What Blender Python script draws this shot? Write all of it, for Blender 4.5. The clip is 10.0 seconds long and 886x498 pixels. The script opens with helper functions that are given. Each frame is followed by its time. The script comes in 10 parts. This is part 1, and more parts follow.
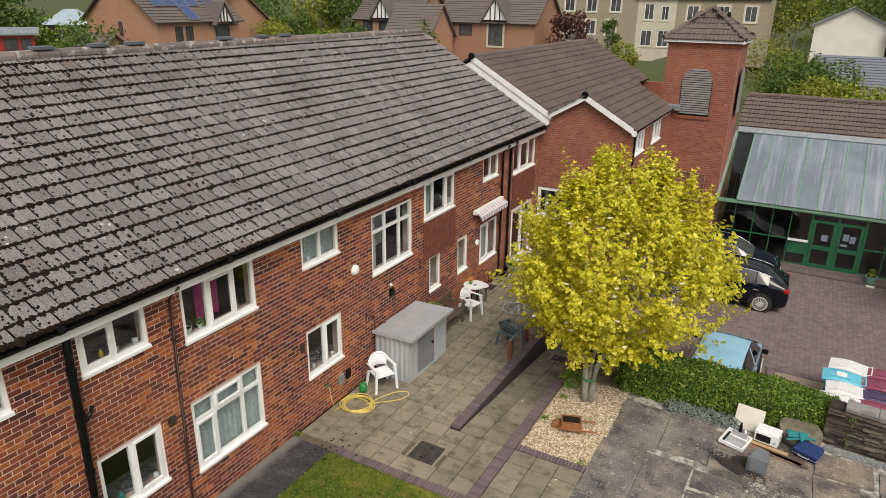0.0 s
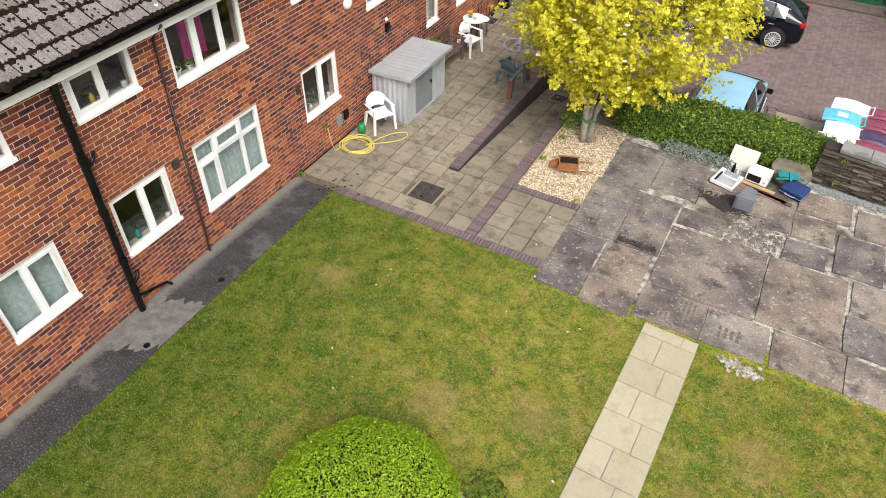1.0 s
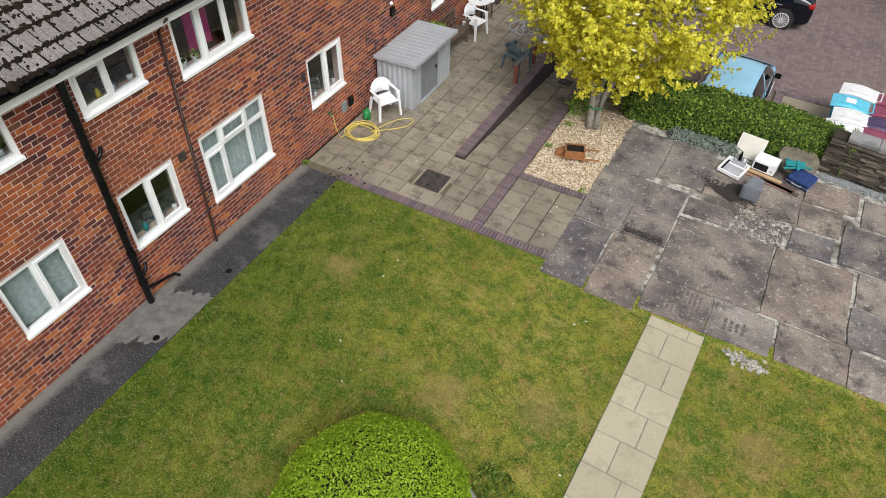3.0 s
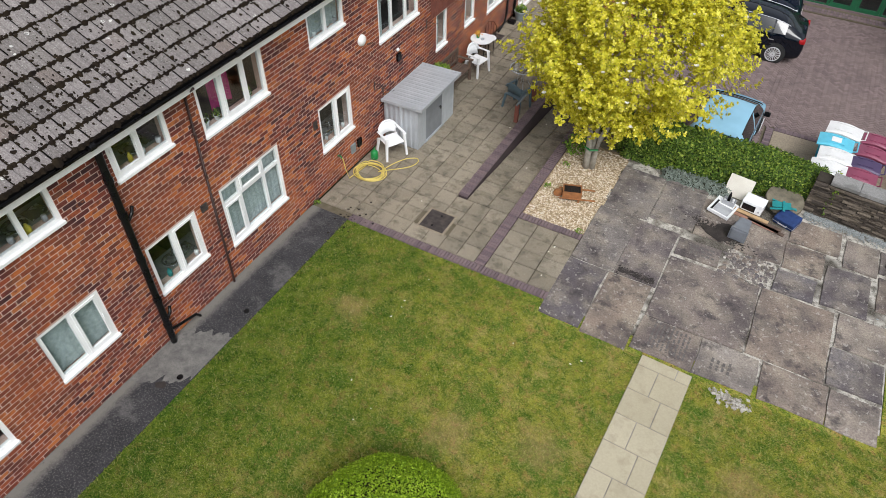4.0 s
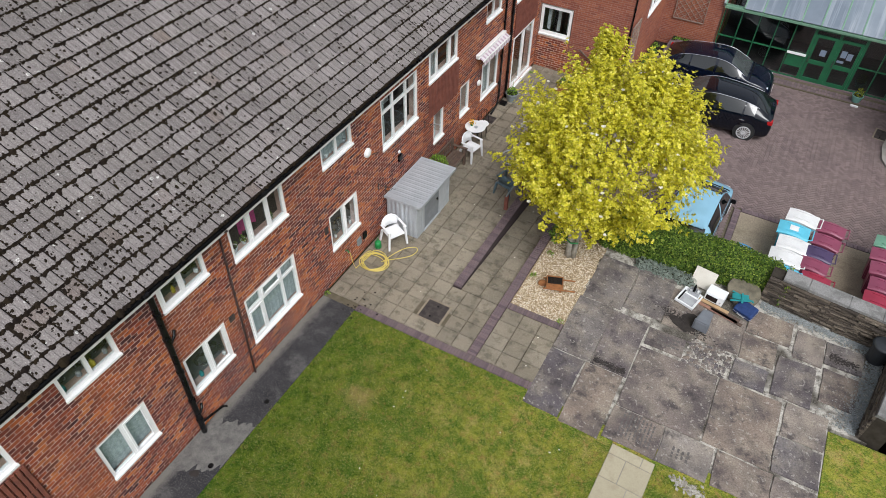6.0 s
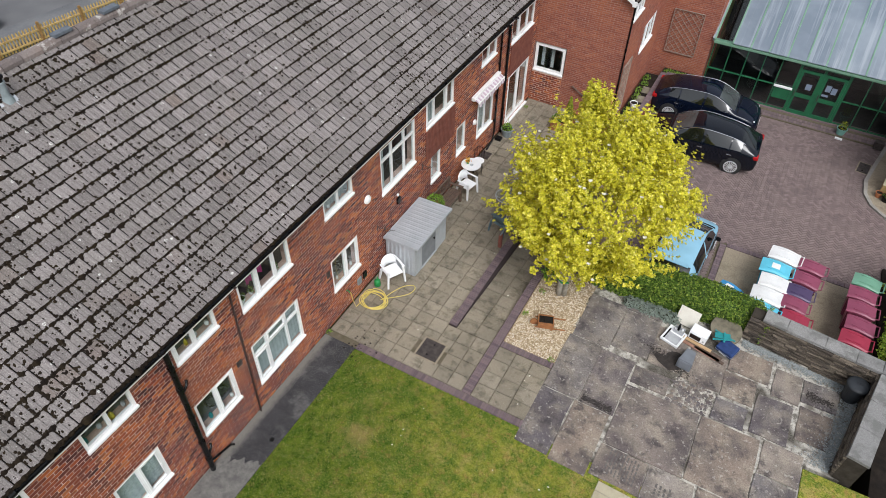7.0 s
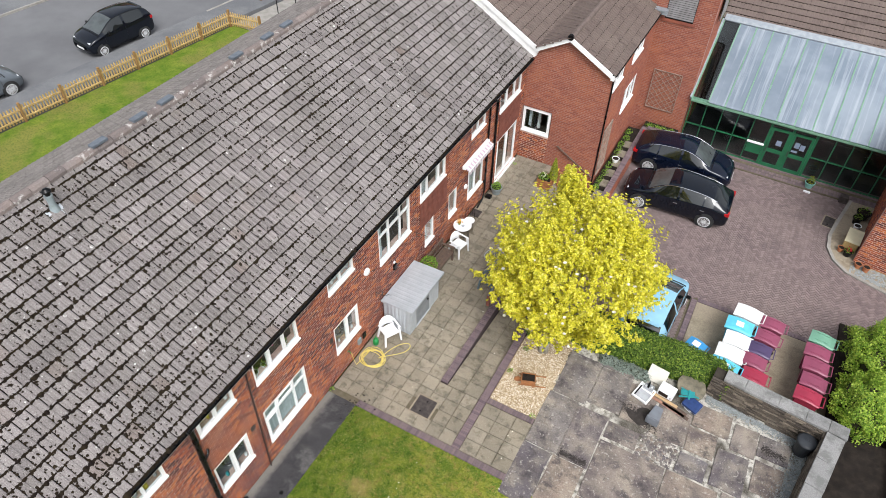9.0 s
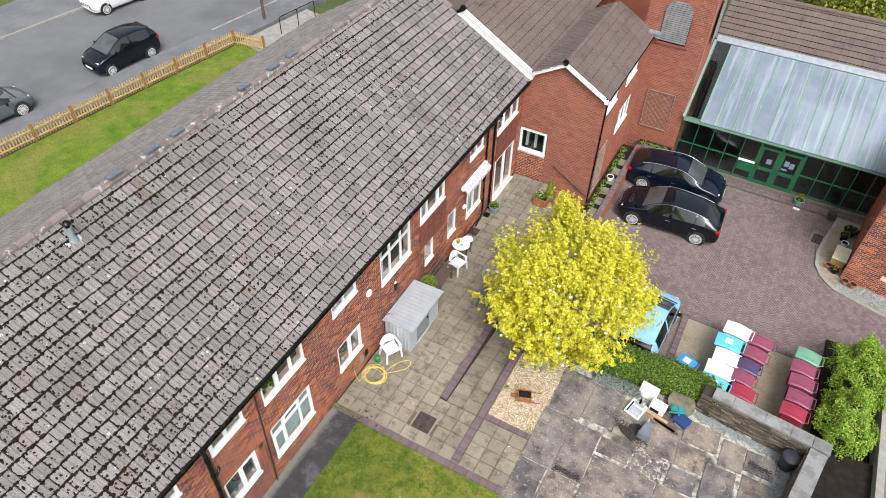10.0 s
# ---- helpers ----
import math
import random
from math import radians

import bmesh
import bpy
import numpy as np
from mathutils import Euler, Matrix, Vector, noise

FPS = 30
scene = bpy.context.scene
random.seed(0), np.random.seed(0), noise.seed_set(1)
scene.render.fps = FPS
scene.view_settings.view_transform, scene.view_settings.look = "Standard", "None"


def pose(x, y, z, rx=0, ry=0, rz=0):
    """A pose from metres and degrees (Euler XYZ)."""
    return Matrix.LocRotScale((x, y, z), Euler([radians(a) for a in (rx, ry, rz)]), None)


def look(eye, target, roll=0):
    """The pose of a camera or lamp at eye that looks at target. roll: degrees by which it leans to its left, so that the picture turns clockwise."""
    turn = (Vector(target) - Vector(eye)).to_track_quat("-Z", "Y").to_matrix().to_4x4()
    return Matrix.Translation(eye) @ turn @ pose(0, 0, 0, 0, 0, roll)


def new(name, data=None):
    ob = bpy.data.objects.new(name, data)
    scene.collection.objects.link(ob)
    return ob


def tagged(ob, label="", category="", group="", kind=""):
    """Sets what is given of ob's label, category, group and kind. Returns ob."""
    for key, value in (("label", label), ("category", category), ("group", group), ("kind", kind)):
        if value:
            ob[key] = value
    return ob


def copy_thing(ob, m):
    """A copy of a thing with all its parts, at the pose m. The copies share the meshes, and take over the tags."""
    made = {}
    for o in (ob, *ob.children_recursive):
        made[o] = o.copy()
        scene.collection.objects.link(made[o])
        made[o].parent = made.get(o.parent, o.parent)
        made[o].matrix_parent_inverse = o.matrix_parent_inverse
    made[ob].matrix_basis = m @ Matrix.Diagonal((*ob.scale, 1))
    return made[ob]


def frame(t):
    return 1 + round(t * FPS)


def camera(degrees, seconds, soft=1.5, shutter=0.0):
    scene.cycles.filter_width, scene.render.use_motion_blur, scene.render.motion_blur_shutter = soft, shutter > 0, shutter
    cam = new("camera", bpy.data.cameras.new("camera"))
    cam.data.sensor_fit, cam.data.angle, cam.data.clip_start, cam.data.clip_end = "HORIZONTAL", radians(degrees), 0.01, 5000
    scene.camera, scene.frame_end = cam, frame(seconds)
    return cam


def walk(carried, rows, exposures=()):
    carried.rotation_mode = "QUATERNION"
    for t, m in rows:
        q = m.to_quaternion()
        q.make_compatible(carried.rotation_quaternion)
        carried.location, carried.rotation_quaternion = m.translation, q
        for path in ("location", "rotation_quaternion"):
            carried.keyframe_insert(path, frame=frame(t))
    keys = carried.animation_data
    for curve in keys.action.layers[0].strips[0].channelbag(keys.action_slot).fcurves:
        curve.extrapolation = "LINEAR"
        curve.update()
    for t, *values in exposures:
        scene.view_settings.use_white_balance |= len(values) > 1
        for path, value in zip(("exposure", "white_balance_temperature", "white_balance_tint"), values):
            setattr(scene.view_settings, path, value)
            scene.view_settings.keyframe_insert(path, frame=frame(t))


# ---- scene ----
import collections

cam = camera(67.0, 10.0, soft=0.45)
PATH = [
    (0, (8.705, 0.651, 8.924), (7.8, 2.293, 8.227), 0.7),
    (0.5, (8.645, 0.71, 8.935), (7.86, 2.159, 7.802), 0.8),
    (1, (8.512, 0.772, 8.973), (7.826, 2.069, 7.614), 1.2),
    (1.5, (8.396, 0.84, 8.967), (7.738, 2.094, 7.555), 1.4),
    (2, (8.319, 0.925, 8.974), (7.662, 2.177, 7.56), 1.4),
    (3.5, (8.252, 0.906, 9.683), (7.597, 2.151, 8.263), 1.4),
    (4, (8.224, 0.882, 10.379), (7.56, 2.129, 8.964), 1.2),
    (4.5, (8.203, 0.855, 11.115), (7.536, 2.1, 9.699), 1.2),
    (5, (8.197, 0.892, 11.799), (7.531, 2.141, 10.387), 1.3),
    (5.5, (8.154, 0.959, 12.525), (7.492, 2.213, 11.115), 1.4),
    (7, (8.11, 1.222, 14.653), (7.448, 2.479, 13.245), 1.5),
    (7.5, (8.18, 1.253, 15.297), (7.51, 2.511, 13.893), 1.2),
    (8, (8.225, 1.281, 16.01), (7.558, 2.54, 14.607), 1.4),
    (8.5, (8.255, 1.315, 16.726), (7.59, 2.575, 15.322), 1.4),
    (9, (8.316, 1.29, 17.39), (7.65, 2.55, 15.987), 1.4),
    (9.5, (8.363, 1.226, 18.081), (7.696, 2.488, 16.679), 1.4),
    (10, (8.376, 1.166, 18.397), (7.709, 2.43, 16.998), 1.4),
]
walk(cam, [(t, look(eye, target, roll)) for t, eye, target, roll in PATH],
     exposures=[(0.0, 0.27, 6950, 10), (0.5, 0.62, 6750, 10), (1.0, 0.82, 6600, 10), (1.5, 0.69, 6450, 10), (2.0, 0.56, 6400, 10), (3.5, 0.43, 6250, 10), (4.5, 0.42, 6150, 10), (5.5, 0.36, 6150, 10), (7.0, 0.43, 6150, 10), (7.5, 0.55, 6150, 10), (9.0, 0.85, 6200, 10), (10.0, 0.97, 6250, 10)])

# ---- light ----
world = bpy.data.worlds.new("overcast_sky")
scene.world = world
world.use_nodes = True
SUN_ELEV, SUN_AZ = 52.0, 140.0
wn, wl = world.node_tree.nodes, world.node_tree.links
wn.clear()
sky = wn.new("ShaderNodeTexSky")
sky.sky_type, sky.sun_disc = "NISHITA", False
sky.sun_elevation, sky.sun_rotation = radians(SUN_ELEV), radians(SUN_AZ)
sky.air_density, sky.dust_density = 1.0, 4.0
sat = wn.new("ShaderNodeHueSaturation")
sat.inputs["Saturation"].default_value = 0.22
bg = wn.new("ShaderNodeBackground")
bg.inputs["Strength"].default_value = 0.125
wout = wn.new("ShaderNodeOutputWorld")
wl.new(sky.outputs[0], sat.inputs["Color"])
wl.new(sat.outputs[0], bg.inputs["Color"])
wl.new(bg.outputs[0], wout.inputs["Surface"])
sun_data = bpy.data.lights.new("sun", "SUN")
sun_data.energy, sun_data.angle, sun_data.color = 1.3, radians(28), (1.0, 0.96, 0.9)
sun = new("sun", sun_data)
az, el = radians(SUN_AZ), radians(SUN_ELEV)
sun.matrix_world = look((0, 0, 0), (-math.sin(az) * math.cos(el), -math.cos(az) * math.cos(el), -math.sin(el)))


# ---- materials ----
def rgb(c):
    return (c[0], c[1], c[2], 1.0)


class Nodes:
    """A small wrapper to write node trees in few lines."""

    def __init__(self, name):
        self.m = bpy.data.materials.new(name)
        self.m.use_nodes = True
        self.t = self.m.node_tree
        self.bsdf = self.t.nodes["Principled BSDF"]

    def add(self, kind, **sockets):
        n = self.t.nodes.new("ShaderNode" + kind)
        for k, v in sockets.items():
            self.plug(n.inputs[k.replace("_", " ")], v)
        return n

    def plug(self, socket, v):
        if isinstance(v, bpy.types.NodeSocket):
            self.t.links.new(v, socket)
        else:
            socket.default_value = v

    def pos(self):
        return self.t.nodes.new("ShaderNodeNewGeometry").outputs["Position"]

    def noise(self, scale, detail=4.0, rough=0.55, vec=None):
        n = self.add("TexNoise", Scale=scale, Detail=detail, Roughness=rough)
        self.plug(n.inputs["Vector"], vec or self.pos())
        return n.outputs["Fac"]

    def ramp(self, fac, lo, hi):
        n = self.add("MapRange")
        self.plug(n.inputs["Value"], fac)
        n.inputs["From Min"].default_value, n.inputs["From Max"].default_value = lo, hi
        return n.outputs["Result"]

    def mix(self, fac, a, b, blend="MIX"):
        n = self.t.nodes.new("ShaderNodeMix")
        n.data_type, n.blend_type = "RGBA", blend
        self.plug(n.inputs[0], fac)
        self.plug(n.inputs[6], rgb(a) if isinstance(a, tuple) else a)
        self.plug(n.inputs[7], rgb(b) if isinstance(b, tuple) else b)
        return n.outputs[2]

    def math(self, op, a, b=0.0):
        n = self.t.nodes.new("ShaderNodeMath")
        n.operation = op
        self.plug(n.inputs[0], a)
        self.plug(n.inputs[1], b)
        return n.outputs[0]

    def chance(self):
        """A random number for each piece, whether it is an object or an island of a joined mesh."""
        a = self.t.nodes.new("ShaderNodeObjectInfo").outputs["Random"]
        b = self.t.nodes.new("ShaderNodeNewGeometry").outputs["Random Per Island"]
        return self.math("FRACT", self.math("ADD", a, b))

    def colours(self, fac, stops):
        n = self.t.nodes.new("ShaderNodeValToRGB")
        e = n.color_ramp.elements
        while len(e) < len(stops):
            e.new(0.5)
        for el_, (p, c) in zip(e, stops):
            el_.position, el_.color = p, rgb(c)
        self.plug(n.inputs[0], fac)
        return n.outputs[0]

    def finish(self, colour, rough=0.8, bump=None, strength=0.3, dist=0.01, metal=0.0, spec=0.5, coat=0.0):
        self.plug(self.bsdf.inputs["Base Color"], rgb(colour) if isinstance(colour, tuple) else colour)
        self.plug(self.bsdf.inputs["Roughness"], rough)
        self.bsdf.inputs["Metallic"].default_value = metal
        self.bsdf.inputs["Specular IOR Level"].default_value = spec
        if coat:
            self.bsdf.inputs["Coat Weight"].default_value, self.bsdf.inputs["Coat Roughness"].default_value, self.bsdf.inputs["Coat IOR"].default_value = coat, 0.02, 1.5
        if bump is not None:
            b = self.add("Bump", Strength=strength, Distance=dist)
            self.plug(b.inputs["Height"], bump)
            self.plug(self.bsdf.inputs["Normal"], b.outputs[0])
        return self.m


def simple(name, c, c2=None, scale=6.0, rough=0.6, metal=0.0, spec=0.5, bump=0.15, fine=60.0, coat=0.0, dist=0.004):
    """A surface of one colour with broad and fine variation."""
    k = Nodes(name)
    c2 = c2 or tuple(v * 0.72 for v in c)
    a = k.ramp(k.noise(scale, 5), 0.35, 0.68)
    f = k.noise(fine, 3)
    col = k.mix(a, c, c2)
    col = k.mix(k.math("MULTIPLY", k.ramp(f, 0.4, 0.7), 0.25), col, tuple(v * 0.6 for v in c))
    r = k.math("ADD", k.math("MULTIPLY", a, 0.12), rough - 0.06)
    return k.finish(col, r, f, bump, dist, metal, spec, coat)


def pieces(name, stops, grain=(0.35, 40.0), stain=None, rough=0.88, bump=0.35, dist=0.006, spots=None, broad=None, broad2=None, speck=None, rings=None):
    """Bricks, tiles, slabs: a colour for each piece, grain, stains, specks and lichen."""
    k = Nodes(name)
    col = k.colours(k.chance(), stops)
    g = k.noise(grain[1], 5, 0.65)
    for b in (broad, broad2):
        if b:
            col = k.mix(k.math("MULTIPLY", k.ramp(k.noise(b[1], 4), 0.42, 0.66), b[2]), col, b[0])
    col = k.mix(k.math("MULTIPLY", k.ramp(g, 0.35, 0.72), grain[0]), col, k.mix(1.0, col, (0.35, 0.33, 0.32), "MULTIPLY"))
    if stain:
        col = k.mix(k.math("MULTIPLY", k.ramp(k.noise(stain[1], 6, 0.7), stain[2], stain[2] + (stain[4] if len(stain) > 4 else 0.12)), stain[3]), col, stain[0])
    if speck:
        col = k.mix(k.math("MULTIPLY", k.ramp(k.noise(speck[1], 3, 0.6), speck[2], speck[2] + 0.05), speck[3]), col, speck[0])
    if spots:
        v = k.add("TexVoronoi", Scale=spots[1])
        k.plug(v.inputs["Vector"], k.pos())
        sp = k.math("LESS_THAN", v.outputs["Distance"], spots[2])
        if rings:
            sp = k.math("SUBTRACT", sp, k.math("MULTIPLY", k.math("LESS_THAN", v.outputs["Distance"], spots[2] * 0.6), 0.75))
        sel = k.math("LESS_THAN", k.noise(2.3, 2), spots[3])
        rag = k.ramp(k.noise(spots[1] * 9, 3), 0.36, 0.5)
        col = k.mix(k.math("MULTIPLY", k.math("MULTIPLY", k.math("MULTIPLY", sp, sel), rag), 0.85), col, spots[0])
    return k.finish(col, rough, g, bump, dist)


def glass_mat(name, tint=(0.9, 0.95, 0.95), see=0.75, rough=0.02):
    k = Nodes(name)
    out = k.t.nodes["Material Output"]
    gl = k.add("BsdfGlossy", Roughness=rough)
    gl.inputs["Color"].default_value = (1, 1, 1, 1)
    tr = k.add("BsdfTransparent")
    tr.inputs["Color"].default_value = rgb(tint)
    lw = k.add("LayerWeight", Blend=0.5)
    gloss = k.math("ADD", k.math("MULTIPLY", k.math("POWER", lw.outputs["Facing"], 5.0), 0.9), 0.045 + (1.0 - see) * 0.3)
    ms = k.t.nodes.new("ShaderNodeMixShader")
    k.plug(ms.inputs[0], gloss)
    k.plug(ms.inputs[1], tr.outputs[0])
    k.plug(ms.inputs[2], gl.outputs[0])
    k.plug(out.inputs["Surface"], ms.outputs[0])
    return k.m


M = {}
k_ = Nodes("old_red_brick")
rnd_ = k_.chance()
col = k_.colours(rnd_, [(0.0, (0.045, 0.015, 0.018)), (0.17, (0.105, 0.023, 0.019)), (0.40, (0.20, 0.041, 0.022)), (0.60, (0.29, 0.063, 0.024)), (0.80, (0.45, 0.120, 0.030)), (0.93, (0.55, 0.185, 0.050)), (1.0, (0.06, 0.026, 0.030))])
shift_ = k_.add("CombineXYZ")
k_.plug(shift_.inputs[0], k_.math("MULTIPLY", rnd_, 37.0))
k_.plug(shift_.inputs[2], k_.math("MULTIPLY", rnd_, 11.0))
where_ = k_.add("VectorMath")
k_.plug(where_.inputs[0], k_.pos())
k_.plug(where_.inputs[1], shift_.outputs[0])
# kiln marks: dark hearts and orange ends in each brick, then broad drifts over the wall
col = k_.mix(k_.math("MULTIPLY", k_.ramp(k_.noise(8.5, 3, 0.6, where_.outputs[0]), 0.50, 0.64), 0.72), col, (0.082, 0.022, 0.021))
col = k_.mix(k_.math("MULTIPLY", k_.ramp(k_.noise(6.5, 3, 0.6, where_.outputs[0]), 0.38, 0.28), 0.55), col, (0.45, 0.135, 0.033))
col = k_.mix(k_.math("MULTIPLY", k_.ramp(k_.noise(0.55, 4), 0.44, 0.66), 0.45), col, (0.44, 0.125, 0.033))
col = k_.mix(k_.math("MULTIPLY", k_.ramp(k_.noise(0.75, 4), 0.46, 0.66), 0.42), col, (0.105, 0.028, 0.027))
g_ = k_.noise(55.0, 5, 0.7)
col = k_.mix(k_.math("MULTIPLY", k_.ramp(g_, 0.42, 0.74), 0.5), col, k_.mix(1.0, col, (0.35, 0.33, 0.32), "MULTIPLY"))
col = k_.mix(k_.math("MULTIPLY", k_.ramp(k_.noise(30.0, 3, 0.6), 0.68, 0.74), 0.4), col, (0.46, 0.36, 0.31))
M["brick_old"] = k_.finish(col, 0.88, g_, 0.45, 0.006)
M["brick_new"] = pieces("smooth_red_brick", [(0.0, (0.235, 0.070, 0.044)), (0.5, (0.31, 0.096, 0.056)), (1.0, (0.37, 0.128, 0.070))],
                        grain=(0.35, 50), stain=((0.50, 0.38, 0.33), 3.4, 0.645, 0.55, 0.05), broad=((0.41, 0.135, 0.055), 0.5, 0.5), broad2=((0.20, 0.062, 0.046), 0.8, 0.4))
M["brick_orange"] = pieces("orange_brick", [(0.0, (0.35, 0.185, 0.115)), (1.0, (0.44, 0.245, 0.15))], grain=(0.3, 8), stain=((0.24, 0.12, 0.08), 0.8, 0.5, 0.4, 0.3))
M["mortar"] = simple("pinkish_mortar", (0.66, 0.50, 0.43), (0.40, 0.25, 0.21), 2.2, 0.95, bump=0.3)
M["mortar_dark"] = simple("brown_mortar", (0.36, 0.22, 0.18), (0.24, 0.13, 0.11), 3, 0.95, bump=0.3)
M["tile_old"] = pieces("weathered_concrete_tile", [(0.0, (0.205, 0.182, 0.177)), (0.5, (0.262, 0.234, 0.228)), (0.97, (0.32, 0.288, 0.280)), (1.0, (0.20, 0.152, 0.131))],
                       grain=(0.85, 42), stain=((0.014, 0.011, 0.010), 13.0, 0.605, 0.9), broad=((0.14, 0.127, 0.118), 0.6, 0.45), broad2=((0.25, 0.228, 0.205), 1.3, 0.35), rough=0.95, bump=0.6,
                       speck=((0.46, 0.45, 0.42), 38.0, 0.62, 0.6), spots=((0.62, 0.62, 0.58), 3.6, 0.12, 0.50), rings=True)
M["tile_back"] = pieces("weathered_back_tile", [(0.0, (0.18, 0.16, 0.148)), (1.0, (0.265, 0.238, 0.22))], grain=(0.5, 25), stain=((0.03, 0.026, 0.022), 9, 0.57, 0.85), speck=((0.42, 0.41, 0.38), 30.0, 0.66, 0.5))
M["tile_new"] = pieces("brown_concrete_tile", [(0.0, (0.138, 0.103, 0.090)), (1.0, (0.155, 0.116, 0.101))], grain=(0.35, 30), stain=((0.06, 0.044, 0.038), 1.5, 0.55, 0.5), broad=((0.20, 0.158, 0.135), 0.6, 0.4))
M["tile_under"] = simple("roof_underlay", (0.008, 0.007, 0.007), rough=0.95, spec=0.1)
M["ridge"] = pieces("lichened_ridge_tile", [(0.0, (0.15, 0.125, 0.12)), (1.0, (0.24, 0.20, 0.185))], grain=(0.5, 30), stain=((0.62, 0.60, 0.56), 5.0, 0.57, 0.85), broad=((0.27, 0.20, 0.17), 2.0, 0.35))
M["vent_dark"] = simple("dark_blue_grey_vent", (0.13, 0.15, 0.175), (0.09, 0.10, 0.12), 6, 0.5, bump=0.1)
# upper floor, darkened so that its colour carries the room's dimness
M["dim_floor"] = simple("floor_with_room_dimness", (0.045, 0.04, 0.038), (0.03, 0.028, 0.027), 3, 0.95)
M["trellis_wood"] = simple("weathered_trellis", (0.36, 0.275, 0.22), (0.20, 0.145, 0.115), 7, 0.85, bump=0.3)
# moss, made near black to carry the shade of the tile gaps
M["moss"] = simple("dark_moss_and_gap_shade", (0.013, 0.0095, 0.008), (0.026, 0.019, 0.011), 5, 1.0, bump=0.6, fine=90, spec=0.1)
M["upvc"] = simple("white_upvc", (0.90, 0.90, 0.90), (0.84, 0.84, 0.83), 2, 0.35, bump=0.02)
M["white_paint"] = simple("white_paint", (0.88, 0.87, 0.86), (0.76, 0.75, 0.72), 2.5, 0.5, bump=0.05)
M["black_plastic"] = simple("black_plastic", (0.005, 0.005, 0.006), (0.008, 0.008, 0.008), 4, 0.30, spec=0.22, bump=0.05)
M["pane"] = glass_mat("window_glass", (0.92, 0.95, 0.95), 1.0)
# plaster with the dimness of the rooms put into its colour
M["inside"] = simple("plaster_with_room_dimness", (0.085, 0.08, 0.07), (0.06, 0.056, 0.05), 2, 0.9)
M["net"] = simple("net_curtain", (0.50, 0.55, 0.55), (0.33, 0.38, 0.38), 14, 0.9, bump=0.4, fine=45)
M["curtain_pink"] = simple("magenta_cloth", (0.55, 0.02, 0.22), (0.42, 0.015, 0.17), 8, 0.85)
k_ = Nodes("worn_asphalt_path")
big = k_.ramp(k_.noise(0.75, 8, 0.75), 0.52, 0.64)
col = k_.mix(k_.ramp(k_.noise(2.2, 5, 0.65), 0.35, 0.68), (0.016, 0.0155, 0.018), (0.040, 0.038, 0.042))
col = k_.mix(k_.math("MULTIPLY", big, 0.8), col, (0.125, 0.12, 0.115))
xyz = k_.add("SeparateXYZ")
k_.plug(xyz.inputs[0], k_.pos())
edge_ = k_.math("SUBTRACT", k_.math("MULTIPLY", k_.noise(4.5, 8, 0.85), 0.44), k_.math("ABSOLUTE", k_.math("SUBTRACT", xyz.outputs["X"], 0.02)))
col = k_.mix(k_.math("MULTIPLY", k_.ramp(edge_, -0.06, 0.12), 0.8), col, (0.20, 0.19, 0.165))
col = k_.mix(k_.math("MULTIPLY", k_.ramp(k_.noise(34.0, 4, 0.75), 0.52, 0.64), 0.7), col, (0.18, 0.175, 0.165))
col = k_.mix(k_.math("MULTIPLY", k_.ramp(k_.noise(9.0, 4, 0.7), 0.62, 0.7), 0.7), col, (0.022, 0.021, 0.022))
M["asphalt"] = k_.finish(col, 0.93, k_.noise(130.0, 3), 0.6, 0.006)
M["slab"] = pieces("concrete_paving_slab", [(0.0, (0.275, 0.237, 0.175)), (0.5, (0.325, 0.28, 0.207)), (1.0, (0.375, 0.325, 0.245))], grain=(0.72, 45), stain=((0.085, 0.073, 0.05), 3.2, 0.50, 0.65), broad=((0.30, 0.27, 0.21), 0.9, 0.35), broad2=((0.11, 0.10, 0.08), 0.6, 0.35), speck=((0.46, 0.43, 0.36), 34.0, 0.64, 0.55), bump=0.6)
M["joint"] = simple("dirt_joint", (0.14, 0.115, 0.08), (0.09, 0.08, 0.045), 5, 1.0, bump=0.5)
# dark mossy brick, deepened by the shade on the ramp's inner face
M["brick_dark"] = pieces("dark_mossy_brick_with_shade", [(0.0, (0.045, 0.03, 0.034)), (1.0, (0.085, 0.055, 0.058))], grain=(0.5, 40), stain=((0.03, 0.026, 0.02), 2.0, 0.5, 0.6))
M["edging"] = pieces("purple_engineering_brick", [(0.0, (0.13, 0.095, 0.105)), (0.5, (0.17, 0.125, 0.135)), (1.0, (0.20, 0.145, 0.15))], grain=(0.3, 50))
M["flag"] = pieces("old_stone_flag", [(0.0, (0.136, 0.119, 0.130)), (0.3, (0.254, 0.228, 0.212)), (0.5, (0.174, 0.156, 0.167)), (0.8, (0.320, 0.251, 0.197)), (1.0, (0.357, 0.316, 0.281))],
                   grain=(0.8, 30), stain=((0.040, 0.034, 0.037), 2.2, 0.52, 0.8, 0.13), broad=((0.42, 0.365, 0.285), 1.9, 0.6), broad2=((0.080, 0.066, 0.072), 1.2, 0.75), spots=((0.55, 0.53, 0.48), 3.5, 0.07, 0.42), speck=((0.50, 0.47, 0.42), 9.0, 0.60, 0.42), bump=0.9, dist=0.012)
k_ = Nodes("pale_cement_joint")
col = k_.mix(k_.ramp(k_.noise(0.8, 3), 0.40, 0.50), (0.055, 0.048, 0.036), (0.56, 0.53, 0.47))
col = k_.mix(k_.ramp(k_.noise(7.0, 5, 0.7), 0.46, 0.62), col, (0.13, 0.115, 0.095))
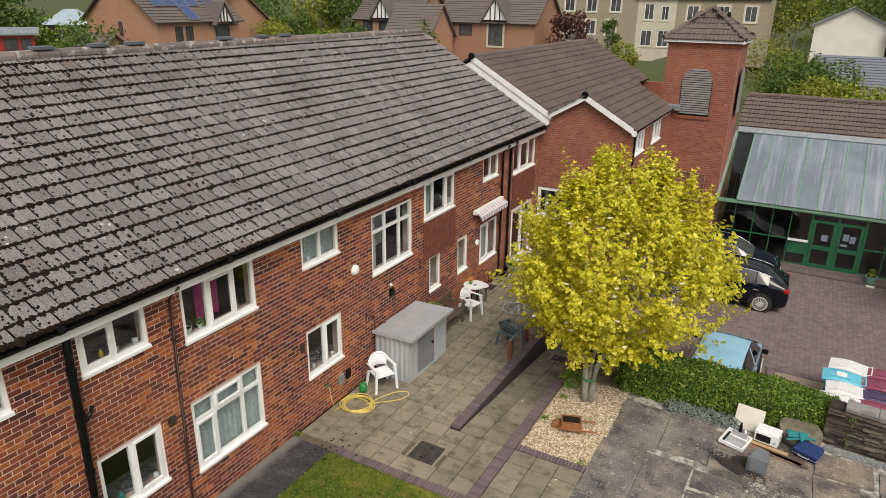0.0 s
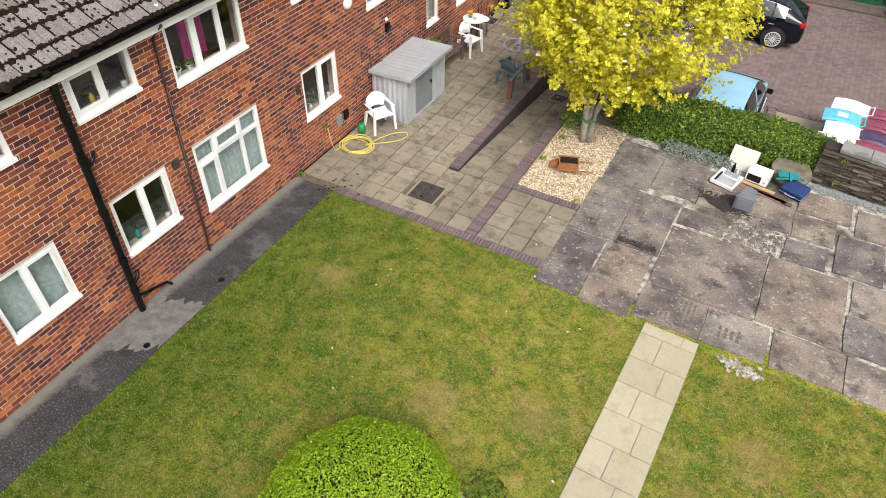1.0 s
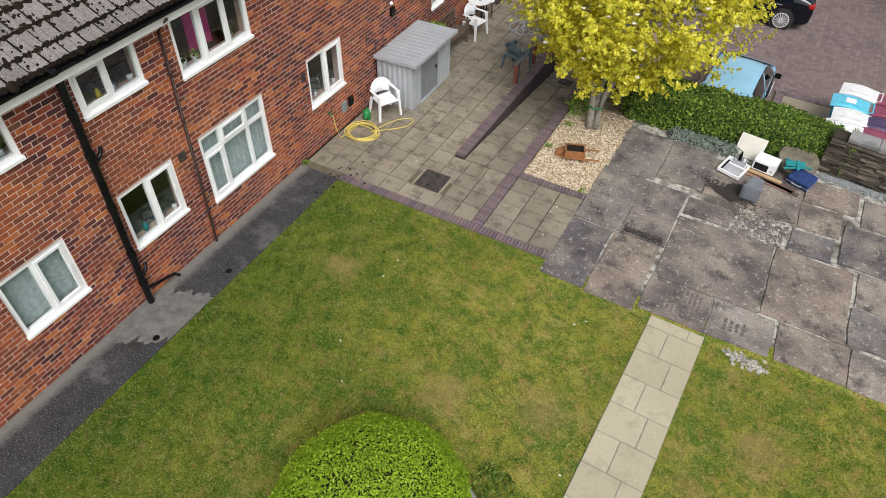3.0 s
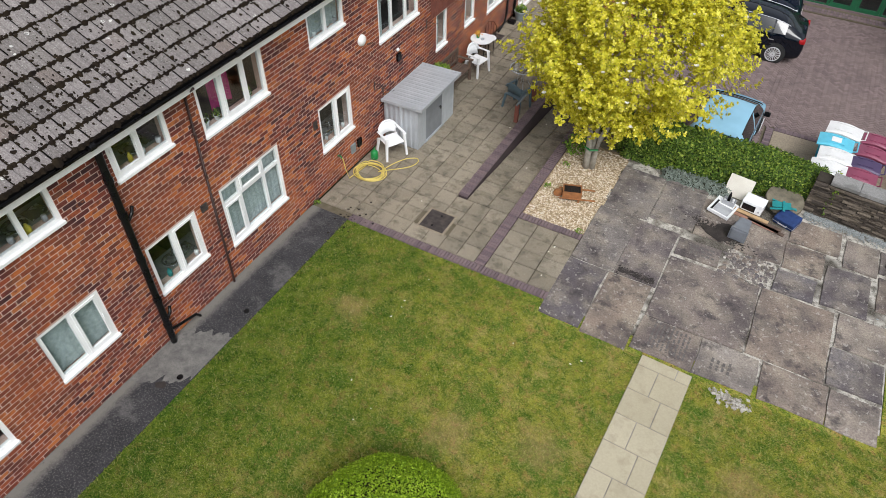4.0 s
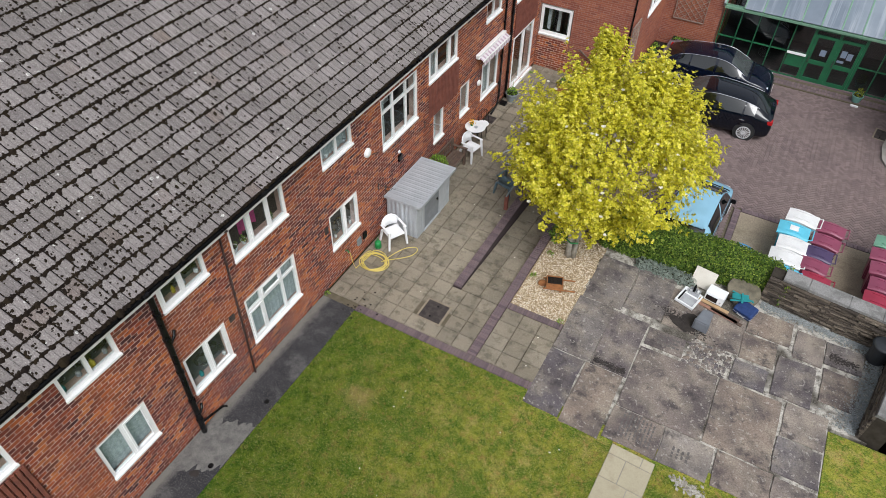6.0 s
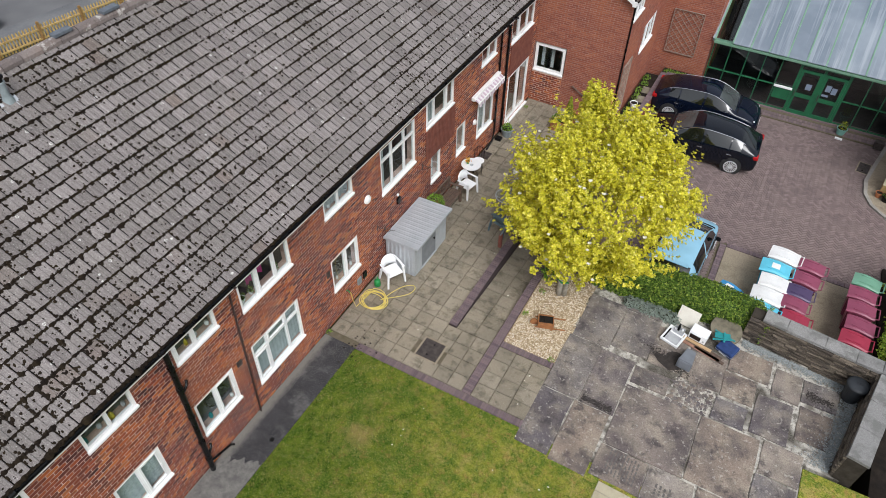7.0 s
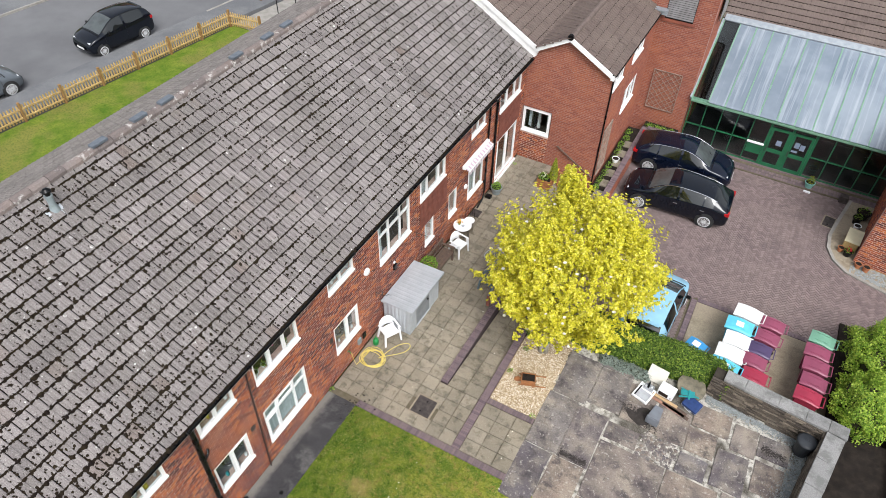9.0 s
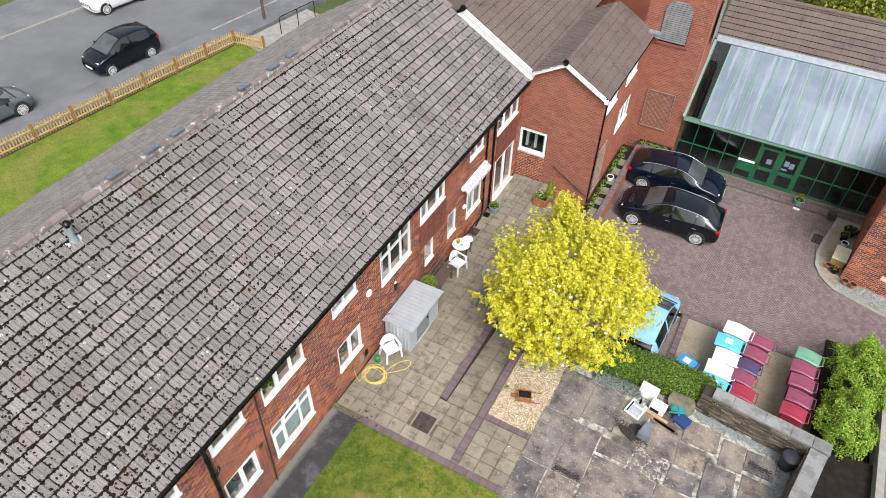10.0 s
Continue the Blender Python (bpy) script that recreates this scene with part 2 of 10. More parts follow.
col = k_.mix(k_.math("MULTIPLY", k_.ramp(k_.noise(40.0, 4, 0.7), 0.45, 0.65), 0.6), col, (0.24, 0.22, 0.19))
M["mortar_pale"] = k_.finish(col, 0.95, k_.noise(28.0, 5, 0.7), 0.9, 0.02)
M["lump_pale"] = pieces("pale_mortar_lump", [(0.0, (0.30, 0.27, 0.23)), (0.5, (0.46, 0.43, 0.38)), (1.0, (0.58, 0.55, 0.50))], grain=(0.5, 30), stain=((0.14, 0.12, 0.10), 6.0, 0.5, 0.7))
M["sandstone"] = pieces("buff_path_slab", [(0.0, (0.40, 0.355, 0.245)), (1.0, (0.47, 0.42, 0.30))], grain=(0.2, 30), stain=((0.30, 0.255, 0.175), 3.0, 0.52, 0.5), bump=0.3, broad=((0.36, 0.32, 0.22), 0.8, 0.4))
M["paver"] = pieces("red_block_paver", [(0.0, (0.160, 0.120, 0.117)), (0.5, (0.205, 0.154, 0.149)), (1.0, (0.255, 0.192, 0.183))], grain=(0.45, 60), stain=((0.085, 0.07, 0.066), 0.8, 0.5, 0.45, 0.25), broad=((0.24, 0.188, 0.17), 0.35, 0.4))
M["concrete"] = pieces("brown_concrete_bay", [(0.0, (0.33, 0.275, 0.20)), (1.0, (0.33, 0.275, 0.20))], grain=(0.6, 26), stain=((0.16, 0.125, 0.085), 1.6, 0.50, 0.6), broad=((0.26, 0.23, 0.15), 0.7, 0.5), speck=((0.46, 0.42, 0.35), 22.0, 0.66, 0.4), bump=0.4)
M["road"] = simple("grey_tarmac_road", (0.155, 0.155, 0.16), (0.115, 0.115, 0.12), 0.4, 0.9, bump=0.35, fine=70)
M["kerb"] = simple("concrete_kerb", (0.33, 0.31, 0.28), (0.24, 0.225, 0.2), 3, 0.9, bump=0.4)
M["soil"] = simple("dark_garden_soil", (0.014, 0.011, 0.009), (0.03, 0.023, 0.018), 4, 1.0, bump=0.9, fine=40, dist=0.02, spec=0.2)
M["coping"] = pieces("grey_stone_coping", [(0.0, (0.225, 0.222, 0.216)), (1.0, (0.30, 0.295, 0.285))], grain=(0.55, 30), stain=((0.12, 0.118, 0.11), 2.2, 0.47, 0.7), speck=((0.44, 0.44, 0.42), 34.0, 0.66, 0.5))
M["rubble"] = pieces("rough_wall_stone", [(0.0, (0.07, 0.056, 0.046)), (0.5, (0.13, 0.105, 0.08)), (1.0, (0.23, 0.19, 0.145))], grain=(0.6, 22), stain=((0.06, 0.05, 0.04), 3.0, 0.48, 0.6, 0.25), bump=0.8, dist=0.02)
M["slate_chip"] = pieces("grey_slate_chipping", [(0.0, (0.19, 0.21, 0.21)), (1.0, (0.35, 0.37, 0.37))], grain=(0.3, 40))
M["pebble"] = pieces("golden_gravel", [(0.0, (0.34, 0.24, 0.14)), (0.3, (0.52, 0.42, 0.28)), (0.7, (0.66, 0.56, 0.42)), (1.0, (0.76, 0.70, 0.60))], grain=(0.2, 60), bump=0.2)
M["gravel_bed"] = simple("gravel_bed", (0.40, 0.31, 0.19), (0.24, 0.17, 0.1), 30, 0.95, bump=0.8, fine=50, dist=0.02)
M["galv"] = simple("galvanised_steel", (0.50, 0.53, 0.56), (0.43, 0.46, 0.49), 3, 0.42, 0.25, bump=0.05)
M["galv_dark"] = simple("grey_shed_door", (0.27, 0.29, 0.31), (0.22, 0.24, 0.26), 3, 0.45, 0.2, bump=0.05)
M["white_plastic"] = simple("white_plastic", (0.88, 0.89, 0.90), (0.80, 0.81, 0.82), 3, 0.38, bump=0.03)
M["green_plastic"] = simple("green_plastic", (0.02, 0.25, 0.06), rough=0.4, bump=0.03)
M["yellow_hose"] = simple("yellow_hose", (0.72, 0.58, 0.16), (0.6, 0.47, 0.1), 6, 0.5, bump=0.05)
M["wood_grey"] = simple("weathered_bench_wood", (0.13, 0.085, 0.06), (0.08, 0.055, 0.045), 9, 0.85, bump=0.4, fine=35)
M["wood_orange"] = simple("stained_wood", (0.36, 0.15, 0.05), (0.22, 0.09, 0.035), 9, 0.7, bump=0.3, fine=35)
M["fence_wood"] = simple("pine_fence_wood", (0.54, 0.38, 0.16), (0.40, 0.27, 0.10), 5, 0.8, bump=0.3, fine=35)
M["clad"] = simple("brown_cladding", (0.23, 0.075, 0.05), (0.16, 0.055, 0.04), 6, 0.75, bump=0.3, fine=25)
M["metal_dark"] = simple("dark_cast_iron", (0.09, 0.075, 0.068), (0.05, 0.042, 0.04), 8, 0.7, 0.4, bump=0.4)
M["frame_green"] = simple("green_painted_frame", (0.018, 0.128, 0.056), (0.013, 0.10, 0.044), 3, 0.45, bump=0.03)
M["rafter_green"] = simple("pale_green_glazing_bar", (0.17, 0.32, 0.215), (0.13, 0.26, 0.175), 3, 0.5, bump=0.05)
M["notice_paper"] = simple("pale_notice_paper", (0.20, 0.25, 0.33), (0.16, 0.2, 0.27), 5, 0.6, bump=0.02)
M["louvre_grey"] = simple("dark_louvre_paint", (0.22, 0.21, 0.21), (0.16, 0.15, 0.15), 5, 0.6)
# the hall's dim interior is put into this near-black wall and floor colour
M["hall_dim"] = simple("hall_interior_dimness", (0.022, 0.022, 0.022), (0.014, 0.014, 0.014), 1.5, 0.7)
M["bark"] = simple("pale_grey_bark", (0.42, 0.39, 0.33), (0.27, 0.25, 0.2), 12, 0.95, bump=0.6, fine=35)
M["terracotta"] = simple("terracotta", (0.42, 0.16, 0.07), (0.33, 0.12, 0.05), 6, 0.8, bump=0.2)
M["pot_grey"] = simple("grey_pot", (0.25, 0.29, 0.30), rough=0.6)
M["stone_old"] = simple("lichened_stone", (0.20, 0.175, 0.125), (0.10, 0.09, 0.065), 5, 0.95, bump=0.7, fine=30, dist=0.02)
M["wall_core"] = simple("earthy_mortar", (0.055, 0.046, 0.037), (0.03, 0.025, 0.02), 6, 1.0, bump=0.6, spec=0.2)
M["yellow_paint"] = simple("yellow_nosing_paint", (0.75, 0.58, 0.04), (0.62, 0.47, 0.03), 8, 0.6)
M["lead"] = simple("grey_lead", (0.36, 0.39, 0.42), (0.27, 0.30, 0.33), 5, 0.5, 0.3)


def leaf_mat(name, stops, trans=0.35, rough=0.5):
    k = Nodes(name)
    isl = k.t.nodes.new("ShaderNodeNewGeometry").outputs["Random Per Island"]
    col = k.colours(isl, stops)
    col = k.mix(k.math("MULTIPLY", k.ramp(k.noise(2.0, 3), 0.4, 0.65), 0.3), col, k.mix(1.0, col, (0.6, 0.62, 0.55), "MULTIPLY"))
    k.finish(col, rough, spec=0.35)
    tl = k.add("BsdfTranslucent")
    k.plug(tl.inputs["Color"], col)
    ms = k.t.nodes.new("ShaderNodeMixShader")
    ms.inputs[0].default_value = trans
    k.plug(ms.inputs[1], k.bsdf.outputs[0])
    k.plug(ms.inputs[2], tl.outputs[0])
    k.plug(k.t.nodes["Material Output"].inputs["Surface"], ms.outputs[0])
    return k.m


M["leaf_yellow"] = leaf_mat("yellow_leaf", [(0.0, (0.36, 0.38, 0.02)), (0.3, (0.60, 0.56, 0.03)), (0.75, (0.80, 0.72, 0.055)), (1.0, (0.90, 0.84, 0.20))], 0.36)
M["leaf_box"] = leaf_mat("bright_box_leaf", [(0.0, (0.16, 0.28, 0.010)), (0.5, (0.31, 0.47, 0.015)), (1.0, (0.48, 0.64, 0.05))], 0.35)
M["leaf_hedge"] = leaf_mat("hedge_leaf", [(0.0, (0.024, 0.055, 0.008)), (0.45, (0.085, 0.165, 0.018)), (0.8, (0.20, 0.30, 0.035)), (1.0, (0.36, 0.44, 0.07))], 0.25)
M["leaf_bush"] = leaf_mat("spring_bush_leaf", [(0.0, (0.09, 0.20, 0.02)), (0.5, (0.19, 0.34, 0.035)), (1.0, (0.36, 0.50, 0.08))], 0.3)
M["leaf_shrub"] = leaf_mat("yellow_green_shrub_leaf", [(0.0, (0.10, 0.20, 0.015)), (0.5, (0.25, 0.40, 0.035)), (1.0, (0.48, 0.58, 0.09))], 0.3)
M["leaf_silver"] = leaf_mat("silver_leaf", [(0.0, (0.16, 0.20, 0.17)), (1.0, (0.34, 0.39, 0.34))], 0.2)
M["leaf_far"] = leaf_mat("far_tree_leaf", [(0.0, (0.05, 0.10, 0.016)), (1.0, (0.15, 0.225, 0.036))], 0.3)
M["leaf_far_light"] = leaf_mat("far_spring_leaf", [(0.0, (0.16, 0.20, 0.022)), (1.0, (0.34, 0.36, 0.045))], 0.3)
M["leaf_copper"] = leaf_mat("copper_leaf", [(0.0, (0.09, 0.035, 0.03)), (1.0, (0.17, 0.08, 0.06))], 0.3)
M["blossom"] = leaf_mat("white_blossom", [(0.0, (0.75, 0.72, 0.62)), (1.0, (0.85, 0.82, 0.74))], 0.3)
# solid dark filling: shade deep in the foliage put into a colour
M["core_dark"] = simple("foliage_inner_shade", (0.035, 0.035, 0.012), (0.02, 0.02, 0.008), 6, 1.0)


def grass_mat(name, blades=False):
    k = Nodes(name)
    wv = k.add("Mapping")
    k.plug(wv.inputs["Vector"], k.pos())
    wv.inputs["Rotation"].default_value, wv.inputs["Scale"].default_value = (0, 0, 0.6), (1.0, 2.2, 1.0)
    col = k.mix(k.ramp(k.noise(3.4, 8, 0.8), 0.40, 0.58), (0.060, 0.138, 0.007), (0.362, 0.352, 0.046))
    col = k.mix(k.math("MULTIPLY", k.ramp(k.noise(1.0, 6, 0.7), 0.50, 0.57), 0.7), col, (0.070, 0.170, 0.014))
    col = k.mix(k.math("MULTIPLY", k.ramp(k.noise(1.5, 8, 0.85), 0.525, 0.61), 0.75), col, (0.50, 0.38, 0.13))
    col = k.mix(k.math("MULTIPLY", k.ramp(k.noise(4.3, 6, 0.75), 0.535, 0.61), 0.7), col, (0.43, 0.25, 0.09))
    col = k.mix(k.math("MULTIPLY", k.ramp(k.noise(24.0, 5, 0.75, wv.outputs[0]), 0.50, 0.64), 0.7), col, (0.50, 0.48, 0.13))
    # dark speckle: the shade between grass blades painted into the colour
    col = k.mix(k.math("MULTIPLY", k.ramp(k.noise(36.0, 4, 0.7, wv.outputs[0]), 0.52, 0.62), 0.80), col, (0.012, 0.026, 0.003))
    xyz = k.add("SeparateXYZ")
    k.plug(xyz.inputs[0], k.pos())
    # darker and greener towards low x, with a ragged edge
    wallward = k.ramp(k.math("SUBTRACT", xyz.outputs["X"], k.math("MULTIPLY", k.noise(0.8, 5, 0.6), 5.0)), 3.5, -1.1)
    col = k.mix(k.math("MULTIPLY", wallward, 0.95), col, k.mix(1.0, col, (0.34, 0.50, 0.30), "MULTIPLY"))
    rag = k.math("SUBTRACT", k.math("MULTIPLY", k.noise(2.4, 8, 0.8), 1.9), 0.55)
    for cx, cy, r in ((5.60, 6.15, 0.22), (7.05, 6.70, 0.16), (2.6, 7.7, 0.10), (10.2, 7.6, 0.2), (9.6, 6.4, 0.12)):
        gap_ = k.add("VectorMath")
        gap_.operation = "DISTANCE"
        k.plug(gap_.inputs[0], k.pos())
        gap_.inputs[1].default_value = (cx, cy, 0.0)
        col = k.mix(k.math("MULTIPLY", k.ramp(k.math("SUBTRACT", gap_.outputs["Value"], rag), r, r - 0.5), 0.55), col, (0.43, 0.29, 0.13))
    if blades:
        col = k.mix(0.36, col, k.colours(k.t.nodes.new("ShaderNodeNewGeometry").outputs["Random Per Island"],
                                       [(0.0, (0.022, 0.055, 0.006)), (0.35, (0.09, 0.17, 0.015)), (0.65, (0.26, 0.32, 0.03)), (0.88, (0.54, 0.50, 0.13)), (1.0, (0.80, 0.70, 0.36))]))
    return k.finish(col, 0.95, k.noise(70, 4, 0.7), 0.9, 0.03, spec=0.15)


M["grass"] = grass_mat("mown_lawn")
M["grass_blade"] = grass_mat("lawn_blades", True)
k_ = Nodes("verge_grass")
col = k_.mix(k_.ramp(k_.noise(1.6, 6, 0.7), 0.36, 0.64), (0.085, 0.155, 0.014), (0.19, 0.235, 0.032))
col = k_.mix(k_.math("MULTIPLY", k_.ramp(k_.noise(0.5, 4, 0.6), 0.5, 0.64), 0.6), col, (0.23, 0.20, 0.06))
col = k_.mix(k_.math("MULTIPLY", k_.ramp(k_.noise(14.0, 5, 0.75), 0.48, 0.66), 0.7), col, (0.045, 0.085, 0.008))
M["grass_bright"] = k_.finish(col, 0.95, k_.noise(40.0, 4, 0.7), 0.9, 0.03, spec=0.15)
M["far_ground"] = simple("rough_far_grass", (0.05, 0.075, 0.015), (0.085, 0.095, 0.03), 0.3, 0.95, bump=0.6, fine=12, dist=0.05)


# ---- building blocks ----
def box(bm, x0, y0, z0, x1, y1, z1, bevel=0.0, m=None):
    v = [bm.verts.new((x, y, z)) for x in (x0, x1) for y in (y0, y1) for z in (z0, z1)]
    f = [bm.faces.new([v[i] for i in q]) for q in ((0, 1, 3, 2), (4, 6, 7, 5), (0, 4, 5, 1), (2, 3, 7, 6), (0, 2, 6, 4), (1, 5, 7, 3))]
    if bevel:
        es = list({e for q in f for e in q.edges})
        r = bmesh.ops.bevel(bm, geom=es, offset=bevel, segments=2, affect="EDGES", profile=0.6)
        v = list({w for q in r["faces"] for w in q.verts} | {w for q in f if q.is_valid for w in q.verts})
    if m is not None:
        bmesh.ops.transform(bm, matrix=m, verts=[w for w in v if w.is_valid])
    return bm


def boxes(*items, bevel=0.0):
    bm = bmesh.new()
    for b in items:
        box(bm, *b, bevel=bevel)
    return bm


def lathe(profile, seg=20, centre=(0, 0, 0)):
    """A turned shape from (radius, height) pairs."""
    bm = bmesh.new()
    rings = []
    for r, z in profile:
        if r < 1e-4:
            rings.append([bm.verts.new((centre[0], centre[1], centre[2] + z))])
        else:
            rings.append([bm.verts.new((centre[0] + r * math.cos(a), centre[1] + r * math.sin(a), centre[2] + z))
                          for a in (2 * math.pi * i / seg for i in range(seg))])
    for a, b in zip(rings, rings[1:]):
        for i in range(seg):
            j = (i + 1) % seg
            q = [a[i % len(a)], a[j % len(a)], b[j % len(b)], b[i % len(b)]]
            q = list(dict.fromkeys(q))
            if len(q) > 2:
                bm.faces.new(q)
    return bm


def tube(points, r, seg=8, taper=None, bm=None):
    """A round bar along a line of points."""
    bm = bm or bmesh.new()
    pts = [Vector(p) for p in points]
    rings = []
    for i, p in enumerate(pts):
        d = (pts[min(i + 1, len(pts) - 1)] - pts[max(i - 1, 0)]).normalized()
        side = d.cross(Vector((0, 0, 1)) if abs(d.z) < 0.95 else Vector((1, 0, 0))).normalized()
        up = side.cross(d)
        rr = r if taper is None else r * (1 + (taper - 1) * i / (len(pts) - 1))
        rings.append([bm.verts.new(p + rr * (math.cos(a) * side + math.sin(a) * up)) for a in (2 * math.pi * k / seg for k in range(seg))])
    for a, b in zip(rings, rings[1:]):
        for k in range(seg):
            bm.faces.new((a[k], a[(k + 1) % seg], b[(k + 1) % seg], b[k]))
    bm.faces.new(rings[0][::-1])
    bm.faces.new(rings[-1])
    return bm


def prism(bm, outline, z0, z1):
    """A flat outline, drawn up from z0 to z1."""
    lo = [bm.verts.new((x, y, z0)) for x, y in outline]
    hi = [bm.verts.new((x, y, z1)) for x, y in outline]
    n = len(lo)
    bm.faces.new(lo[::-1])
    bm.faces.new(hi)
    for i in range(n):
        bm.faces.new((lo[i], lo[(i + 1) % n], hi[(i + 1) % n], hi[i]))
    return bm


def mesh_of(name, bm, material, smooth=False):
    bmesh.ops.recalc_face_normals(bm, faces=bm.faces[:])
    me = bpy.data.meshes.new(name)
    bm.to_mesh(me)
    bm.free()
    me.materials.append(material)
    if smooth:
        me.polygons.foreach_set("use_smooth", [True] * len(me.polygons))
    return me


def part(name, bm, material, parent=None, label="", smooth=False, m=None):
    """Links a bmesh as one mesh object under a thing or part."""
    ob = new(name, mesh_of(name, bm, material, smooth))
    ob.parent = parent
    if m is not None:
        ob.matrix_basis = m
    return tagged(ob, label)


def thing(name, label, category, m=None, group="", kind=""):
    ob = new(name)
    ob.empty_display_size = 0.1
    if m is not None:
        ob.matrix_basis = m
    return tagged(ob, label, category, group, kind)


def arrays(name, verts, faces, material, parent=None, kind="", label="", smooth=False):
    """One joined mesh out of arrays of corners and faces."""
    me = bpy.data.meshes.new(name)
    me.from_pydata([tuple(v) for v in verts], [], [tuple(f) for f in faces])
    me.materials.append(material)
    if smooth:
        me.polygons.foreach_set("use_smooth", [True] * len(me.polygons))
    me.update()
    ob = new(name, me)
    ob.parent = parent
    return tagged(ob, label, kind=kind)


class Joined:
    """Gathers many copies of small templates into one mesh."""

    def __init__(self):
        self.v, self.f, self.n = [], [], 0

    def put(self, verts, faces):
        self.v.append(np.asarray(verts, dtype=float))
        self.f.extend([tuple(i + self.n for i in q) for q in faces])
        self.n += len(verts)

    def link(self, name, material, parent=None, kind="", label="", smooth=False):
        return arrays(name, np.concatenate(self.v), self.f, material, parent, kind, label, smooth)


SLAB_F = [(0, 1, 2, 3), (4, 5, 1, 0), (5, 6, 2, 1), (6, 7, 3, 2), (7, 4, 0, 3)]


def slab_verts(x0, y0, x1, y1, zt, zb, c=0.004):
    """A low block: its top face with a small chamfer, open below."""
    return [(x0 + c, y0 + c, zt), (x1 - c, y0 + c, zt), (x1 - c, y1 - c, zt), (x0 + c, y1 - c, zt),
            (x0, y0, zb), (x1, y0, zb), (x1, y1, zb), (x0, y1, zb)]


def brick_run(length, z0, z1, openings, course=0.075, size=0.212, joint=0.013, top=None):
    """The bricks (u0, u1, z0, z1) of a wall in stretcher bond, cut at its openings."""
    out, pitch = [], size + joint
    for k in range(int((z1 - z0) / course)):
        a, b = z0 + k * course + joint / 2, z0 + (k + 1) * course - joint / 2
        mid = (a + b) / 2
        holes = sorted((o[0], o[1]) for o in openings if o[2] < mid < o[3])
        spans, u = [], 0.0
        for h0, h1 in holes:
            spans.append((u, h0))
            u = h1
        spans.append((u, length))
        start = -pitch / 2 * (k % 2)
        for s0, s1 in spans:
            n = int((s0 - start) // pitch)
            while start + n * pitch < s1 - 0.04:
                p, q = max(start + n * pitch, s0), min(start + n * pitch + size, s1)
                if q - p < 0.03:
                    n += 1
                    continue
                if s1 - q < 0.04:
                    q = s1
                if p - s0 < 0.04:
                    p = s0
                lo, hi = a, b
                for o in openings:
                    if o[0] < q - 0.001 and o[1] > p + 0.001:
                        if lo < o[2] < hi:
                            hi = o[2]
                        if lo < o[3] < hi:
                            lo = o[3]
                if q - p > 0.016 and hi - lo > 0.01 and (top is None or (top(p) > b and top(q) > b)):
                    out.append((p, q, lo, hi))
                n += 1
    return out


